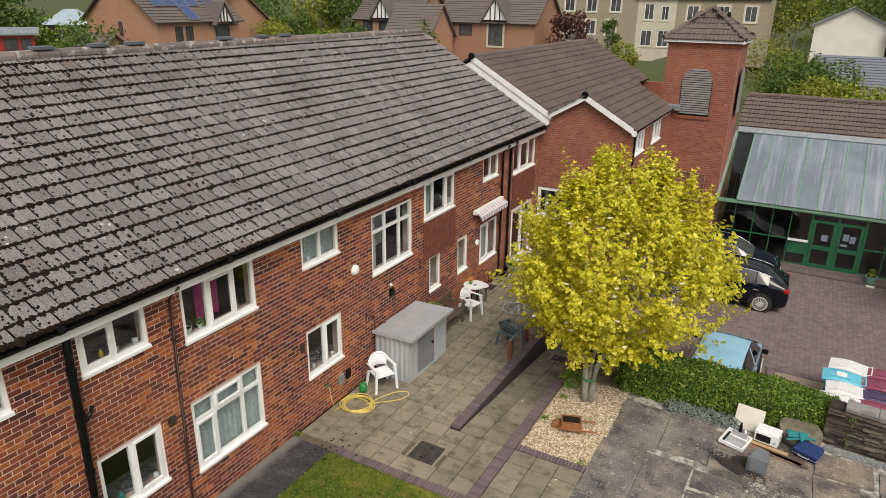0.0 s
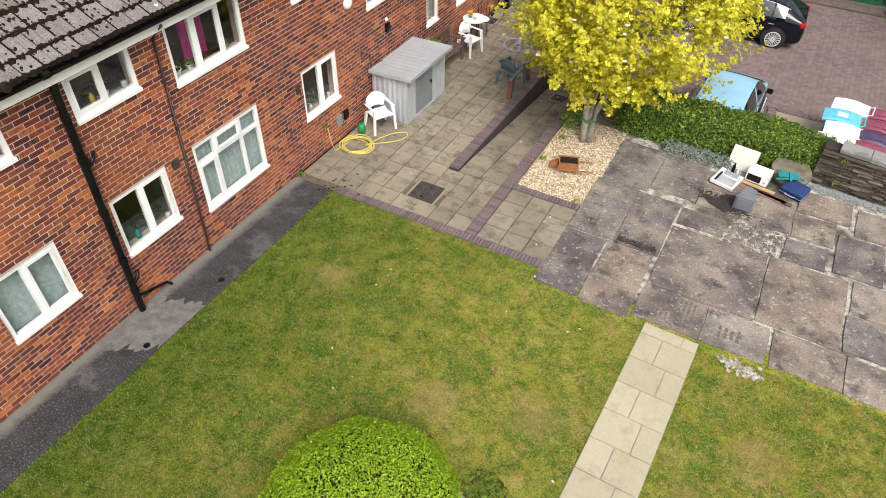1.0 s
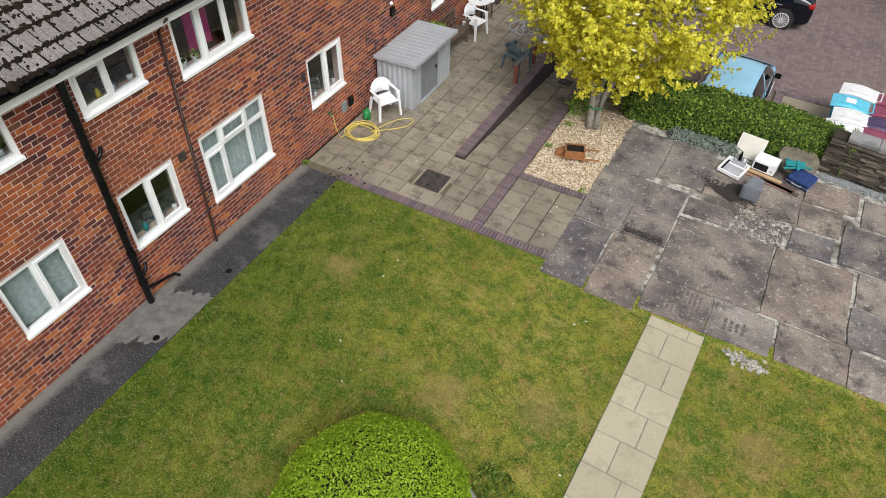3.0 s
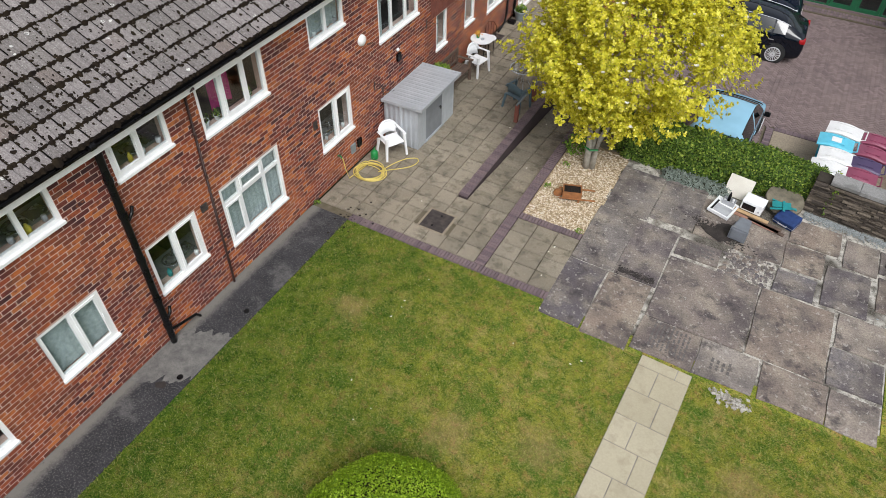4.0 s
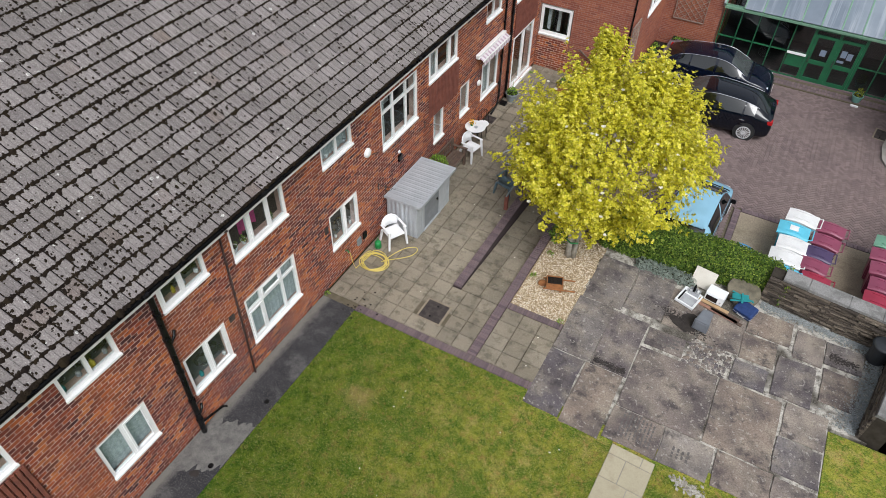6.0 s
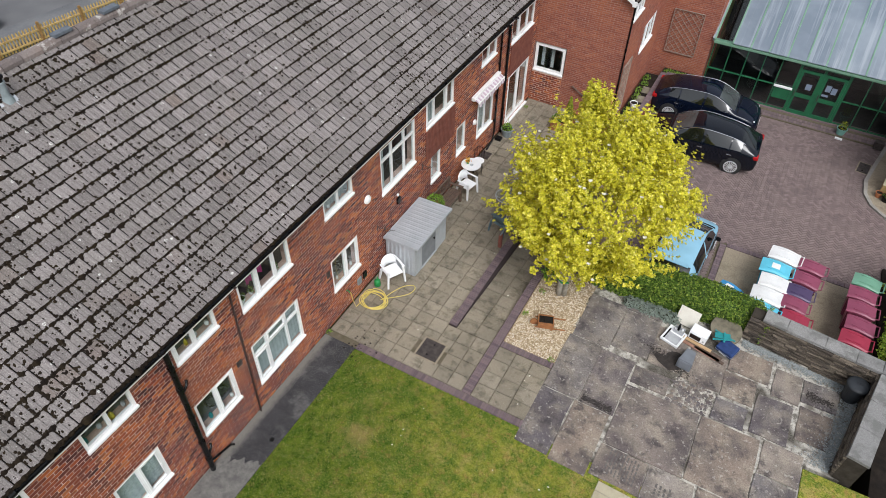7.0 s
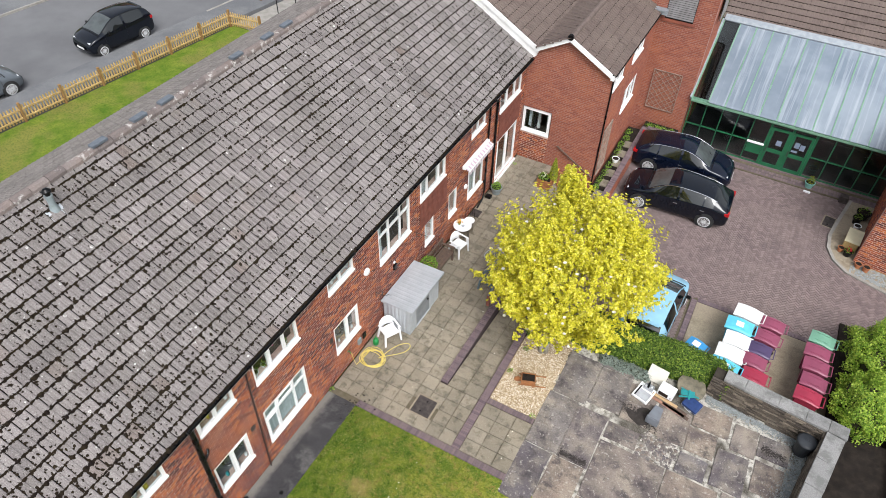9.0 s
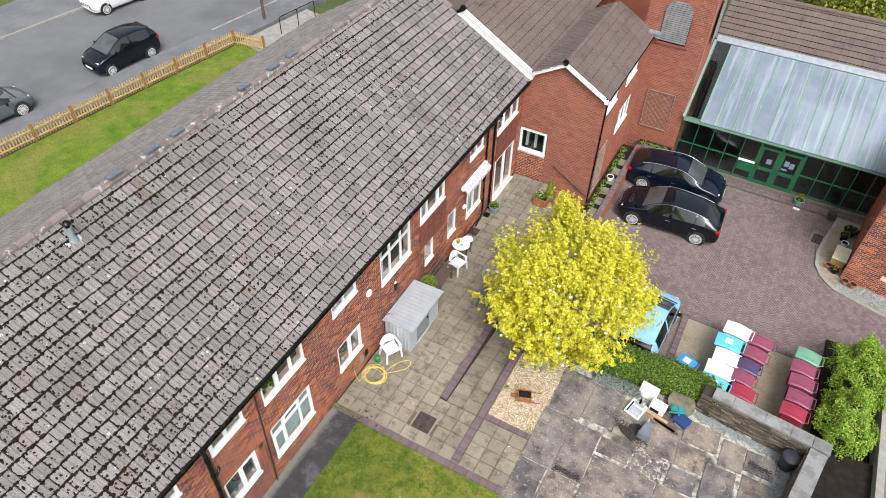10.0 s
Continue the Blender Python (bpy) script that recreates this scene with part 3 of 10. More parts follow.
def brick_wall(name, m, length, z0, z1, openings, brick, mortar, label, thick=0.28, zone=None, top=None, course=0.075, proud=0.004, gable=None, size=0.212):
    """A wall with real openings, faced with bricks. Its outside looks to local -y."""
    us = sorted({0.0, length, *[o[0] for o in openings], *[o[1] for o in openings]})
    zs = sorted({z0, z1, *[min(o[2], z1) for o in openings], *[min(o[3], z1) for o in openings]})

    def solid(i, j):
        if not (0 <= i < len(us) - 1 and 0 <= j < len(zs) - 1):
            return False
        u, z = (us[i] + us[i + 1]) / 2, (zs[j] + zs[j + 1]) / 2
        return not any(o[0] < u < o[1] and o[2] < z < o[3] for o in openings)

    v, f = [], []

    def quad(*p):
        f.append(tuple(range(len(v), len(v) + 4)))
        v.extend(p)

    for i in range(len(us) - 1):
        for j in range(len(zs) - 1):
            if not solid(i, j):
                continue
            a, b, c, d = us[i], us[i + 1], zs[j], zs[j + 1]
            quad((a, 0, c), (b, 0, c), (b, 0, d), (a, 0, d))
            quad((b, thick, c), (a, thick, c), (a, thick, d), (b, thick, d))
            if not solid(i - 1, j):
                quad((a, thick, c), (a, 0, c), (a, 0, d), (a, thick, d))
            if not solid(i + 1, j):
                quad((b, 0, c), (b, thick, c), (b, thick, d), (b, 0, d))
            if not solid(i, j - 1):
                quad((a, thick, c), (b, thick, c), (b, 0, c), (a, 0, c))
            if not solid(i, j + 1):
                quad((a, 0, d), (b, 0, d), (b, thick, d), (a, thick, d))
    if gable:
        g = [(p, zz) for p, zz in gable]
        n0 = len(v)
        v.extend([(p, 0, zz) for p, zz in g] + [(p, thick, zz) for p, zz in g])
        n = len(g)
        f.append(tuple(range(n0, n0 + n)))
        f.append(tuple(range(n0 + 2 * n - 1, n0 + n - 1, -1)))
        for i in range(n):
            j = (i + 1) % n
            f.append((n0 + i, n0 + n + i, n0 + n + j, n0 + j))
    wall = arrays(name, v, f, mortar, None, "structure", label)
    wall.matrix_basis = m
    tagged(wall, category="wall")
    rest, singles = Joined(), []
    zt = max([z1] + [zz for _, zz in (gable or [])])
    for p, q, a, b in brick_run(length, z0, zt, openings, course, size, top=top):
        if zone and abs(q - p - size) < 0.0001 and len(singles) < 300 and b - a > course - 0.0135 and zone[0] < p < zone[1] and zone[2] < a < zone[3]:
            singles.append((p, a))
            continue
        e = random.uniform(-0.002, 0.002)
        c = 0.003
        y = -proud + e
        rest.put([(p + c, y, a + c), (q - c, y, a + c), (q - c, y, b - c), (p + c, y, b - c), (p, 0.001, a), (q, 0.001, a), (q, 0.001, b), (p, 0.001, b)], SLAB_F)
    rest.link("brickwork", brick, wall, "stuff")
    if singles:
        me = bpy.data.meshes.new("brick")
        c, h = 0.003, course - 0.013
        me.from_pydata([(c, -proud, c), (size - c, -proud, c), (size - c, -proud, h - c), (c, -proud, h - c), (0, 0.001, 0), (size, 0.001, 0), (size, 0.001, h), (0, 0.001, h)], [], SLAB_F)
        me.materials.append(brick)
        for p, a in singles:
            b = new("brick", me)
            b.parent = wall
            b.location = (p, random.uniform(-0.002, 0.002), a)
    return wall


def tile_template(w, length, rolls, lift=0.036, roll=0.010, prof=((0.0, 0.15), (0.10, 0.0), (0.50, 0.0), (0.62, 1.0), (0.90, 1.0))):
    """A roof tile: u across, s up the slope, n out of it. Its foot is lifted by the course below."""
    p = w / rolls
    xs = [(q + a) * p for q in range(rolls) for a, _ in prof] + [w]
    h = [roll * b for q in range(rolls) for _, b in prof] + [roll * 0.15]
    v = [(x, 0, lift + k) for x, k in zip(xs, h)] + [(x, length, k) for x, k in zip(xs, h)] + [(x, 0, -0.004) for x in xs]
    n = len(xs)
    f = [(i, i + 1, n + i + 1, n + i) for i in range(n - 1)] + [(2 * n + i, 2 * n + i + 1, i + 1, i) for i in range(n - 1)]
    return np.array(v), f


def tile_slope(name, m, length, slope, material, label, w=0.30, gauge=0.345, rolls=2, stagger=True, zone=None, keep=None, parent=None, under=True, start=-0.05, gap=0.006, roll=0.016, lift=0.032, first=None, dirt=False):
    """A tiled roof slope: local x along the eaves, y up the slope, z out of it. dirt: dark strips that draw gap shade
    and dirt below the courses.
    """
    roof = parent
    if roof is None:
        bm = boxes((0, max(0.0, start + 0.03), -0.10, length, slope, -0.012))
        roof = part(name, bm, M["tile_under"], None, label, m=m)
        tagged(roof, category="roof", kind="structure")
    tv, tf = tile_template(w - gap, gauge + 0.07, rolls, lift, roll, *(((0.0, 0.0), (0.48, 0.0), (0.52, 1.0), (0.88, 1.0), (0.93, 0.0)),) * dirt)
    rest, singles = Joined(), []
    rows = int(math.ceil((slope - start) / gauge))
    for r in range(rows):
        s = r * gauge + start
        cut = min(1.0, (slope - s) / (gauge + 0.07))
        off = -(w / 2) * (r % 2) if stagger else 0.0
        for c in range(int(length / w) + 2):
            u = off + c * w
            if u < -0.01 - w / 2 or u + w > length + w / 2 + 0.01:
                continue
            if keep and not keep(u + w / 2, s + gauge / 2):
                continue
            if zone and cut == 1.0 and (r or first is None) and len(singles) < 300 and zone[0] < u < zone[1] and zone[2] < s < zone[3]:
                singles.append((u, s))
                continue
            v = tv.copy()
            v[:, 1] *= cut
            if r == 0 and first is not None:
                v[:, 1] = np.maximum(v[:, 1], first - s)
            v[:, 2] += random.uniform(-0.004, 0.004) + v[:, 1] * 0
            v[:, 0] += random.uniform(-0.003, 0.003)
            v[:, 1] += random.uniform(-0.006, 0.006)
            v[:, 0:2] += (u, s)
            rest.put(v, tf)
    rest.link("roof_tiles", material, roof, "stuff")
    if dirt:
        # dark strip at each tile foot: the gap's shade and dirt as geometry
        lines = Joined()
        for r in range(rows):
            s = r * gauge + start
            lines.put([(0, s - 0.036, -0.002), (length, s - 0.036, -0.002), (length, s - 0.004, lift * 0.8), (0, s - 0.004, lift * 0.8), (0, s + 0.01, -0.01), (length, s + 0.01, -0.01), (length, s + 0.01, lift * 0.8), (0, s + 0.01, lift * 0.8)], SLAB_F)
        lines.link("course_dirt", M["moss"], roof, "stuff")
    if singles:
        me = bpy.data.meshes.new("roof_tile")
        me.from_pydata([tuple(p) for p in tv], [], tf)
        me.materials.append(material)
        for u, s in singles:
            t = new("roof_tile", me)
            t.parent = roof
            t.location = (u + random.uniform(-0.003, 0.003), s + random.uniform(-0.006, 0.006), random.uniform(-0.004, 0.004))
    return roof


def slope_pose(foot, along, up):
    """Axes for a slope: its foot, the way along the eaves and the way up."""
    a, b = Vector(along).normalized(), Vector(up).normalized()
    n = a.cross(b)
    return Matrix(((a.x, b.x, n.x, foot[0]), (a.y, b.y, n.y, foot[1]), (a.z, b.z, n.z, foot[2]), (0, 0, 0, 1)))


def ridge_tiles(a, b, parent, material, r=0.13, step=0.45, jitter=0.01):
    a, b = Vector(a), Vector(b)
    n = int((b - a).length / step)
    d = (b - a).normalized()
    side = d.cross(Vector((0, 0, 1))).normalized()
    up = side.cross(d)
    bm = bmesh.new()
    k = 7
    rows = []
    for s in (0.0, step * 0.97):
        rows.append([bm.verts.new((r * (1.04 if s == 0 else 1.0) * math.cos(math.pi * (i / (k - 1) * 1.16 - 0.08)), s, r * math.sin(math.pi * (i / (k - 1) * 1.16 - 0.08)))) for i in range(k)])
    for i in range(k - 1):
        bm.faces.new((rows[0][i], rows[0][i + 1], rows[1][i + 1], rows[1][i]))
    for row in rows:
        bm.faces.new(row)
    me = mesh_of("ridge_tile", bm, material)
    inv = parent.matrix_basis.inverted()
    for i in range(n + 1):
        p = a + d * (i * step)
        t = new("ridge_tile", me)
        t.parent = parent
        t.matrix_basis = inv @ Matrix(((side.x, d.x, up.x, p.x), (side.y, d.y, up.y, p.y), (side.z, d.z, up.z, p.z), (0, 0, 0, 1))) @ pose(0, 0, random.uniform(-jitter, jitter), 0, random.uniform(-2, 2), random.uniform(-1, 1))


WINDOWS = [0]


def window(m, w, h, cols, transom=0.0, sill=True, opened=(), label="white plastic framed window in a brick wall", fr=0.07, deep=0.018, colour=None, parent=None, top_hung=False):
    """A framed window; local origin at the opening's lower left corner, outside to -y. cols: widths as fractions; transom: height of the top lights."""
    WINDOWS[0] += 1
    colour = colour or M["upvc"]
    win = thing("window_%d" % WINDOWS[0], label, "window", m, kind="structure")
    y0, y1 = deep, deep + 0.07
    items = [(0, y0, 0, w, y1, fr), (0, y0, h - fr, w, y1, h), (0, y0, fr, fr, y1, h - fr), (w - fr, y0, fr, w, y1, h - fr)]
    edges = [0.0]
    for c in cols:
        edges.append(edges[-1] + c * w)
    for e in edges[1:-1]:
        items.append((e - fr / 2, y0 + 0.002, fr, e + fr / 2, y1 - 0.002, h - fr))
    if transom:
        items.append((fr, y0 + 0.004, h - transom - fr / 2, w - fr, y1 - 0.004, h - transom + fr / 2))
    part("window_frame", boxes(*items), colour, win)
    for i in range(len(cols)):
        a = edges[i] + (fr if i == 0 else fr / 2)
        b = edges[i + 1] - (fr if i == len(cols) - 1 else fr / 2)
        rows = [(fr, h - fr)] if not transom else [(fr, h - transom - fr / 2), (h - transom + fr / 2, h - fr)]
        for r, (c, d) in enumerate(rows):
            s = 0.0
            if (i, r) in opened:
                s = 0.045
                part("casement", boxes((a, y0 - 0.015, c, b, y0 + 0.03, c + s), (a, y0 - 0.015, d - s, b, y0 + 0.03, d), (a, y0 - 0.015, c + s, a + s, y0 + 0.03, d - s), (b - s, y0 - 0.015, c + s, b, y0 + 0.03, d - s)), colour, win)
                part("handle", boxes((b - s * 0.7, y0 - 0.03, (c + d) / 2 - 0.06, b - s * 0.35, y0 - 0.014, (c + d) / 2 + 0.06)), M["upvc"], win)
            p = part("pane", boxes((a + s, y0 + 0.02, c + s, b - s, y0 + 0.024, d - s)), M["pane"], win)
            p.visible_shadow = False
    if sill:
        bm = boxes((-0.012, -0.038, -0.052, w + 0.012, y0 + 0.01, 0.004))
        box(bm, -0.012, -0.044, -0.046, w + 0.012, -0.034, 0.0)
        part("window_sill", bm, colour, win)
    return win


FACE_E = lambda y, z=0.0, x=0.0: pose(x, y, z, 0, 0, 90)
FACE_S = lambda x, z=0.0, y=0.0: pose(x, y, z)


# ---- the long brick block ----
Y0, Y1 = -7.0, 23.66
EAVE = 4.50
K = [(3.36, 4.50, 1.10, 2.22), (5.52, 6.70, 1.10, 2.22), (10.43, 11.65, 1.10, 2.22)]
LOW = K + [(7.33, 9.05, 0.80, 2.21), (15.66, 16.28, 1.18, 2.21), (17.35, 17.98, 1.15, 2.21), (18.86, 20.13, 0.95, 2.24), (21.36, 23.22, 0.06, 2.10), (0.62, 2.36, 0.80, 2.21)]
UP = [(3.42, 4.55, 3.70, 4.41), (5.56, 6.72, 3.70, 4.41), (7.40, 9.10, 3.40, 4.41), (10.44, 11.66, 3.70, 4.41), (12.93, 14.74, 2.66, 4.16), (15.36, 17.08, 3.38, 4.41), (18.95, 20.08, 3.66, 4.41), (21.30, 23.25, 3.38, 4.41), (0.62, 2.36, 3.40, 4.41)]
brick_wall("wall_courtyard", FACE_E(Y0), Y1 - Y0, 0.0, EAVE, [(a - Y0, b - Y0, c, d) for a, b, c, d in LOW + UP],
                   M["brick_old"], M["mortar"], "weathered orange-red brick wall of the two-storey block", zone=(10.0 + 1.0, 15.2, 0.9, 4.4), course=0.0865, size=0.224)
shell = boxes((-10.0, Y0, 0.0, -9.72, Y1, EAVE), (-9.72, Y0, 0.0, -0.28, Y0 + 0.28, EAVE))
tagged(part("wall_back", shell, M["brick_old"], None, "brick walls at the back of the block"), category="wall", kind="structure")
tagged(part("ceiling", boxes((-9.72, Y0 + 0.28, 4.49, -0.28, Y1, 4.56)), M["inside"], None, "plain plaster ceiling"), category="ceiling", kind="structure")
tagged(part("floor", boxes((-9.72, Y0 + 0.28, 2.42, -0.28, Y1, 2.62)), M["dim_floor"], None, "upper floor of the block"), category="floor", kind="structure")
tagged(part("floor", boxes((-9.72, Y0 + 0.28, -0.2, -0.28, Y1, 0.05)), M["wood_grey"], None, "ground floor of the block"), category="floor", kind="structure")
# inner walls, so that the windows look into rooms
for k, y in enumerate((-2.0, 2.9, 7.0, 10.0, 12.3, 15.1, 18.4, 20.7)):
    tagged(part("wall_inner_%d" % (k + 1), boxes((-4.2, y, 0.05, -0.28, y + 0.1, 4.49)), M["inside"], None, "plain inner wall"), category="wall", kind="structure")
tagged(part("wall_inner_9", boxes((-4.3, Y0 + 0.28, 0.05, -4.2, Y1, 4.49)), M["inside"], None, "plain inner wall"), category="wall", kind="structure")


def win_e(o, *a, **k):
    return window(FACE_E(o[0], o[2]), o[1] - o[0], o[3] - o[2], *a, **k)


TWO, THREE = (0.5, 0.5), (0.3, 0.4, 0.3)
for o in K:
    win_e(o, TWO, opened=((1, 0),))
win_e(LOW[3], THREE, transom=0.42, opened=((0, 0), (1, 1)))
win_e(LOW[4], (1.0,)), win_e(LOW[5], (1.0,))
win_e(LOW[6], TWO, opened=((0, 0),))
win_e(LOW[8], THREE, transom=0.42, opened=((0, 0),))
for i in (0, 1, 3, 6):
    win_e(UP[i], TWO, opened=((0, 0),) if i == 1 else ())
win_e(UP[2], (0.34, 0.36, 0.30), opened=((1, 0),)), win_e(UP[5], THREE, transom=0.0, opened=((0, 0), (2, 0)))
win_e(UP[4], (0.33, 0.36, 0.31), transom=0.45), win_e(UP[7], (0.3, 0.4, 0.3), opened=((1, 0),)), win_e(UP[8], THREE)
# glazed double door to the patio
o = LOW[7]
window(FACE_E(o[0], o[2]), o[1] - o[0], o[3] - o[2], (0.5, 0.5), sill=False, opened=((0, 0), (1, 0)), label="white glazed patio doors with a low threshold", fr=0.07)
tagged(part("doorstep", boxes((0.012, 21.3, 0.0, 0.10, 23.28, 0.07), bevel=0.008), M["upvc"], None, "white plastic threshold of the patio doors"), category="doorstep", kind="structure")


def cladding(y0, y1, z0, z1):
    """Upright brown boards below a window."""
    ob = thing("cladding", "red-brown upright board cladding below a window", "cladding", pose(0.012, y0, z0), kind="structure")
    n = int((y1 - y0) / 0.085)
    me = mesh_of("board", boxes((0, 0.004, 0, 0.034, 0.066, z1 - z0), (0, 0.066, 0, 0.006, 0.085, z1 - z0)), M["clad"])
    for i in range(n):
        b = new("board", me)
        b.parent = ob
        b.location = (random.uniform(0, 0.003), i * (y1 - y0) / n, 0)
    part("rail", boxes((0.02, 0, 0.40, 0.028, y1 - y0, 0.425)), M["clad"], ob)
    return ob


cladding(15.34, 17.14, 2.22, 3.28), cladding(21.30, 23.30, 2.13, 3.28), cladding(0.55, 2.42, 2.22, 3.28)

# eaves: soffit, fascia, gutter
tagged(part("soffit", boxes((0.01, Y0, 4.480, 0.19, Y1, 4.495)), M["white_paint"], None, "white soffit boards"), category="soffit", kind="structure")
tagged(part("fascia", boxes((0.19, Y0, 4.465, 0.212, Y1, 4.70)), M["white_paint"], None, "white fascia board under the eaves"), category="fascia", kind="structure")


def gutter(a, b, r=0.055, label="black plastic half-round gutter along the eaves"):
    a, b = Vector(a), Vector(b)
    g = thing("gutter", label, "gutter", kind="structure")
    d = (b - a).normalized()
    s = d.cross(Vector((0, 0, 1)))
    bm = bmesh.new()
    rows = []
    for p in (a, b):
        rows.append([bm.verts.new(p + s * (q * math.cos(t)) + Vector((0, 0, q * math.sin(t)))) for q in (r, r - 0.005) for t in [math.pi + math.pi * i / 8 for i in range(9)]])
    for i in range(8):
        bm.faces.new((rows[0][i], rows[0][i + 1], rows[1][i + 1], rows[1][i]))
        bm.faces.new((rows[0][9 + i], rows[1][9 + i], rows[1][10 + i], rows[0][10 + i]))
    bm.faces.new((rows[0][0], rows[1][0], rows[1][9], rows[0][9]))
    bm.faces.new((rows[0][8], rows[0][17], rows[1][17], rows[1][8]))
    part("channel", bm, M["black_plastic"], g)
    n = int((b - a).length / 3.0)
    for i in range(1, n):
        p = a + d * ((b - a).length * i / n)
        part("union", tube([p - d * 0.05 + Vector((0, 0, -0.01)), p + d * 0.05 + Vector((0, 0, -0.01))], r * 1.02, 10), M["black_plastic"], g)
    return g


gutter((0.272, Y0, 4.672), (0.272, Y1 - 0.05, 4.672), 0.056)

# roof
SL = math.hypot(5.40, 3.14)
main = tile_slope("roof_courtyard", slope_pose((0.40, Y0, 4.655), (0, 1, 0), (-5.40, 0, 3.14)), Y1 - Y0, SL, M["tile_old"],
                  "grey weathered concrete tile roof slope with dark moss and lichen", zone=(8.0, 13.2, 0.0, 4.6), gauge=0.3275, start=0.108, gap=0.019, roll=0.013, first=0.178)
back = tile_slope("roof_back", slope_pose((-10.40, Y1, 4.655), (0, -1, 0), (5.40, 0, 3.14)), Y1 - Y0, SL, M["tile_back"],
                  "grey tile roof slope at the back", w=0.30, gauge=0.3275, gap=0.015, roll=0.012)
ridge_tiles((-5.0, Y0, 7.79), (-5.0, Y1 - 0.2, 7.79), main, M["ridge"], r=0.125)
tagged(part("wall_gable", prism(bmesh.new(), [(-10.0, 4.5), (0.0, 4.5), (-5.0, 7.6)], 0, 0.25), M["brick_old"], None, "brick gable closing the roof", m=Matrix(((1, 0, 0, 0), (0, 0, -1, Y1 - 0.02), (0, 1, 0, 0), (0, 0, 0, 1)))), category="wall", kind="structure")

# ---- the newer wing with its gable ----
GY = 23.67
WING = 3.38


def gtop(u):
    return 4.90 + u * 0.56 if u < 1.63 else 5.81 - (u - 1.63) * 0.56


GW = [(0.02, 1.30, 1.30, 2.46)]
brick_wall("wall_wing_gable", FACE_S(0.0, 0.0, GY), WING, -1.2, 4.6, GW, M["brick_new"], M["mortar_dark"], "smooth red brick gable wall of the newer wing",
                 top=gtop, gable=[(0, 4.6), (WING, 4.6), (WING, 4.83), (1.63, 5.81), (0, 4.90)], zone=(1.4, 3.3, 0.6, 3.2))
window(FACE_S(0.06, 1.34, GY), 1.20, 1.08, (1.0,), fr=0.10, label="white framed window with a vertical blind")
brick_wall("wall_wing_base", FACE_S(0.03, 0.0, GY - 0.012), 1.24, 0.0, 1.29, [], M["brick_old"], M["mortar"], "patch of old red brickwork below the gable window", thick=0.008, course=0.0865, size=0.224)
SW = [(24.05, 25.40, 3.90, 4.72), (26.55, 28.1, 3.90, 4.72), (26.4, 28.2, 1.62, 2.72)]
side = brick_wall("wall_wing_side", FACE_E(GY + 0.004, 0.0, WING), 6.1, -1.2, 4.80, [(a - GY, b - GY, c, d) for a, b, c, d in SW], M["brick_new"], M["mortar_dark"], "smooth red brick side wall of the newer wing")
for a, b, c, d in SW:
    window(FACE_E(a, c, WING), b - a, d - c, THREE, opened=((1, 0),))
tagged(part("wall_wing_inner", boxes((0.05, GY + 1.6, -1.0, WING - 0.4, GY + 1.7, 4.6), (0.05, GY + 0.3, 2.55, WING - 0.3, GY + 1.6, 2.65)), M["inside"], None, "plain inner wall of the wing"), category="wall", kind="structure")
# main slope of the wing, its small gable roof and the white barge boards
wl_ = 14.5
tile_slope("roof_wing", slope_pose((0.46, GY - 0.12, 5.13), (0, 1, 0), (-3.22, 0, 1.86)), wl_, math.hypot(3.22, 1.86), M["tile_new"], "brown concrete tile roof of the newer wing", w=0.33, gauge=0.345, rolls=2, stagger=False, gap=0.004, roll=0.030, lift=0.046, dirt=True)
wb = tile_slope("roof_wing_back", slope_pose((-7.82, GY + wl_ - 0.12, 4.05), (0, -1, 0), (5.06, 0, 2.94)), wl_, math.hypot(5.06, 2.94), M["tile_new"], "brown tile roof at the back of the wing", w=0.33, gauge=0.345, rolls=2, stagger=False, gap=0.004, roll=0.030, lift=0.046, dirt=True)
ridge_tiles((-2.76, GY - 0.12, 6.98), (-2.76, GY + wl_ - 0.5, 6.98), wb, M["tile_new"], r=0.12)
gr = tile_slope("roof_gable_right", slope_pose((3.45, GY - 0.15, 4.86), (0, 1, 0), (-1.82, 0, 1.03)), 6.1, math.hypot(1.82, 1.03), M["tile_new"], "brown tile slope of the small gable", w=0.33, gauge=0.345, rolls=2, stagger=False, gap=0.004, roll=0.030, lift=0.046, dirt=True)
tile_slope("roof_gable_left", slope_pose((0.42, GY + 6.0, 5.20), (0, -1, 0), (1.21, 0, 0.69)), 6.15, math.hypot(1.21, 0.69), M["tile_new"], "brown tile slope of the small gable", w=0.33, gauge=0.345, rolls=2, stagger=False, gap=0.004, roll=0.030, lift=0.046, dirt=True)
ridge_tiles((1.63, GY - 0.15, 5.88), (1.63, GY + 5.6, 5.88), gr, M["tile_new"], r=0.11)
tagged(part("wall_wing_end", boxes((-7.9, GY + 0.3, -1.0, -7.6, GY + wl_, 4.2), (-7.6, GY + wl_ - 0.5, -1.0, 3.0, GY + wl_ - 0.2, 5.0), (-0.1, GY + 0.05, 4.5, 0.2, GY + wl_ - 0.6, 5.05)), M["brick_new"], None, "brick walls behind the wing"), category="wall", kind="structure")
tagged(part("wall_wing_gable_end", prism(bmesh.new(), [(-7.62, 4.1), (-0.1, 4.5), (0.36, 4.80), (0.36, 5.05), (-2.76, 6.85)], 0, 0.2), M["white_paint"], None, "gable infill above the lower roof", m=Matrix(((1, 0, 0, 0), (0, 0, -1, GY + 0.06), (0, 1, 0, 0), (0, 0, 0, 1)))), category="wall", kind="structure")


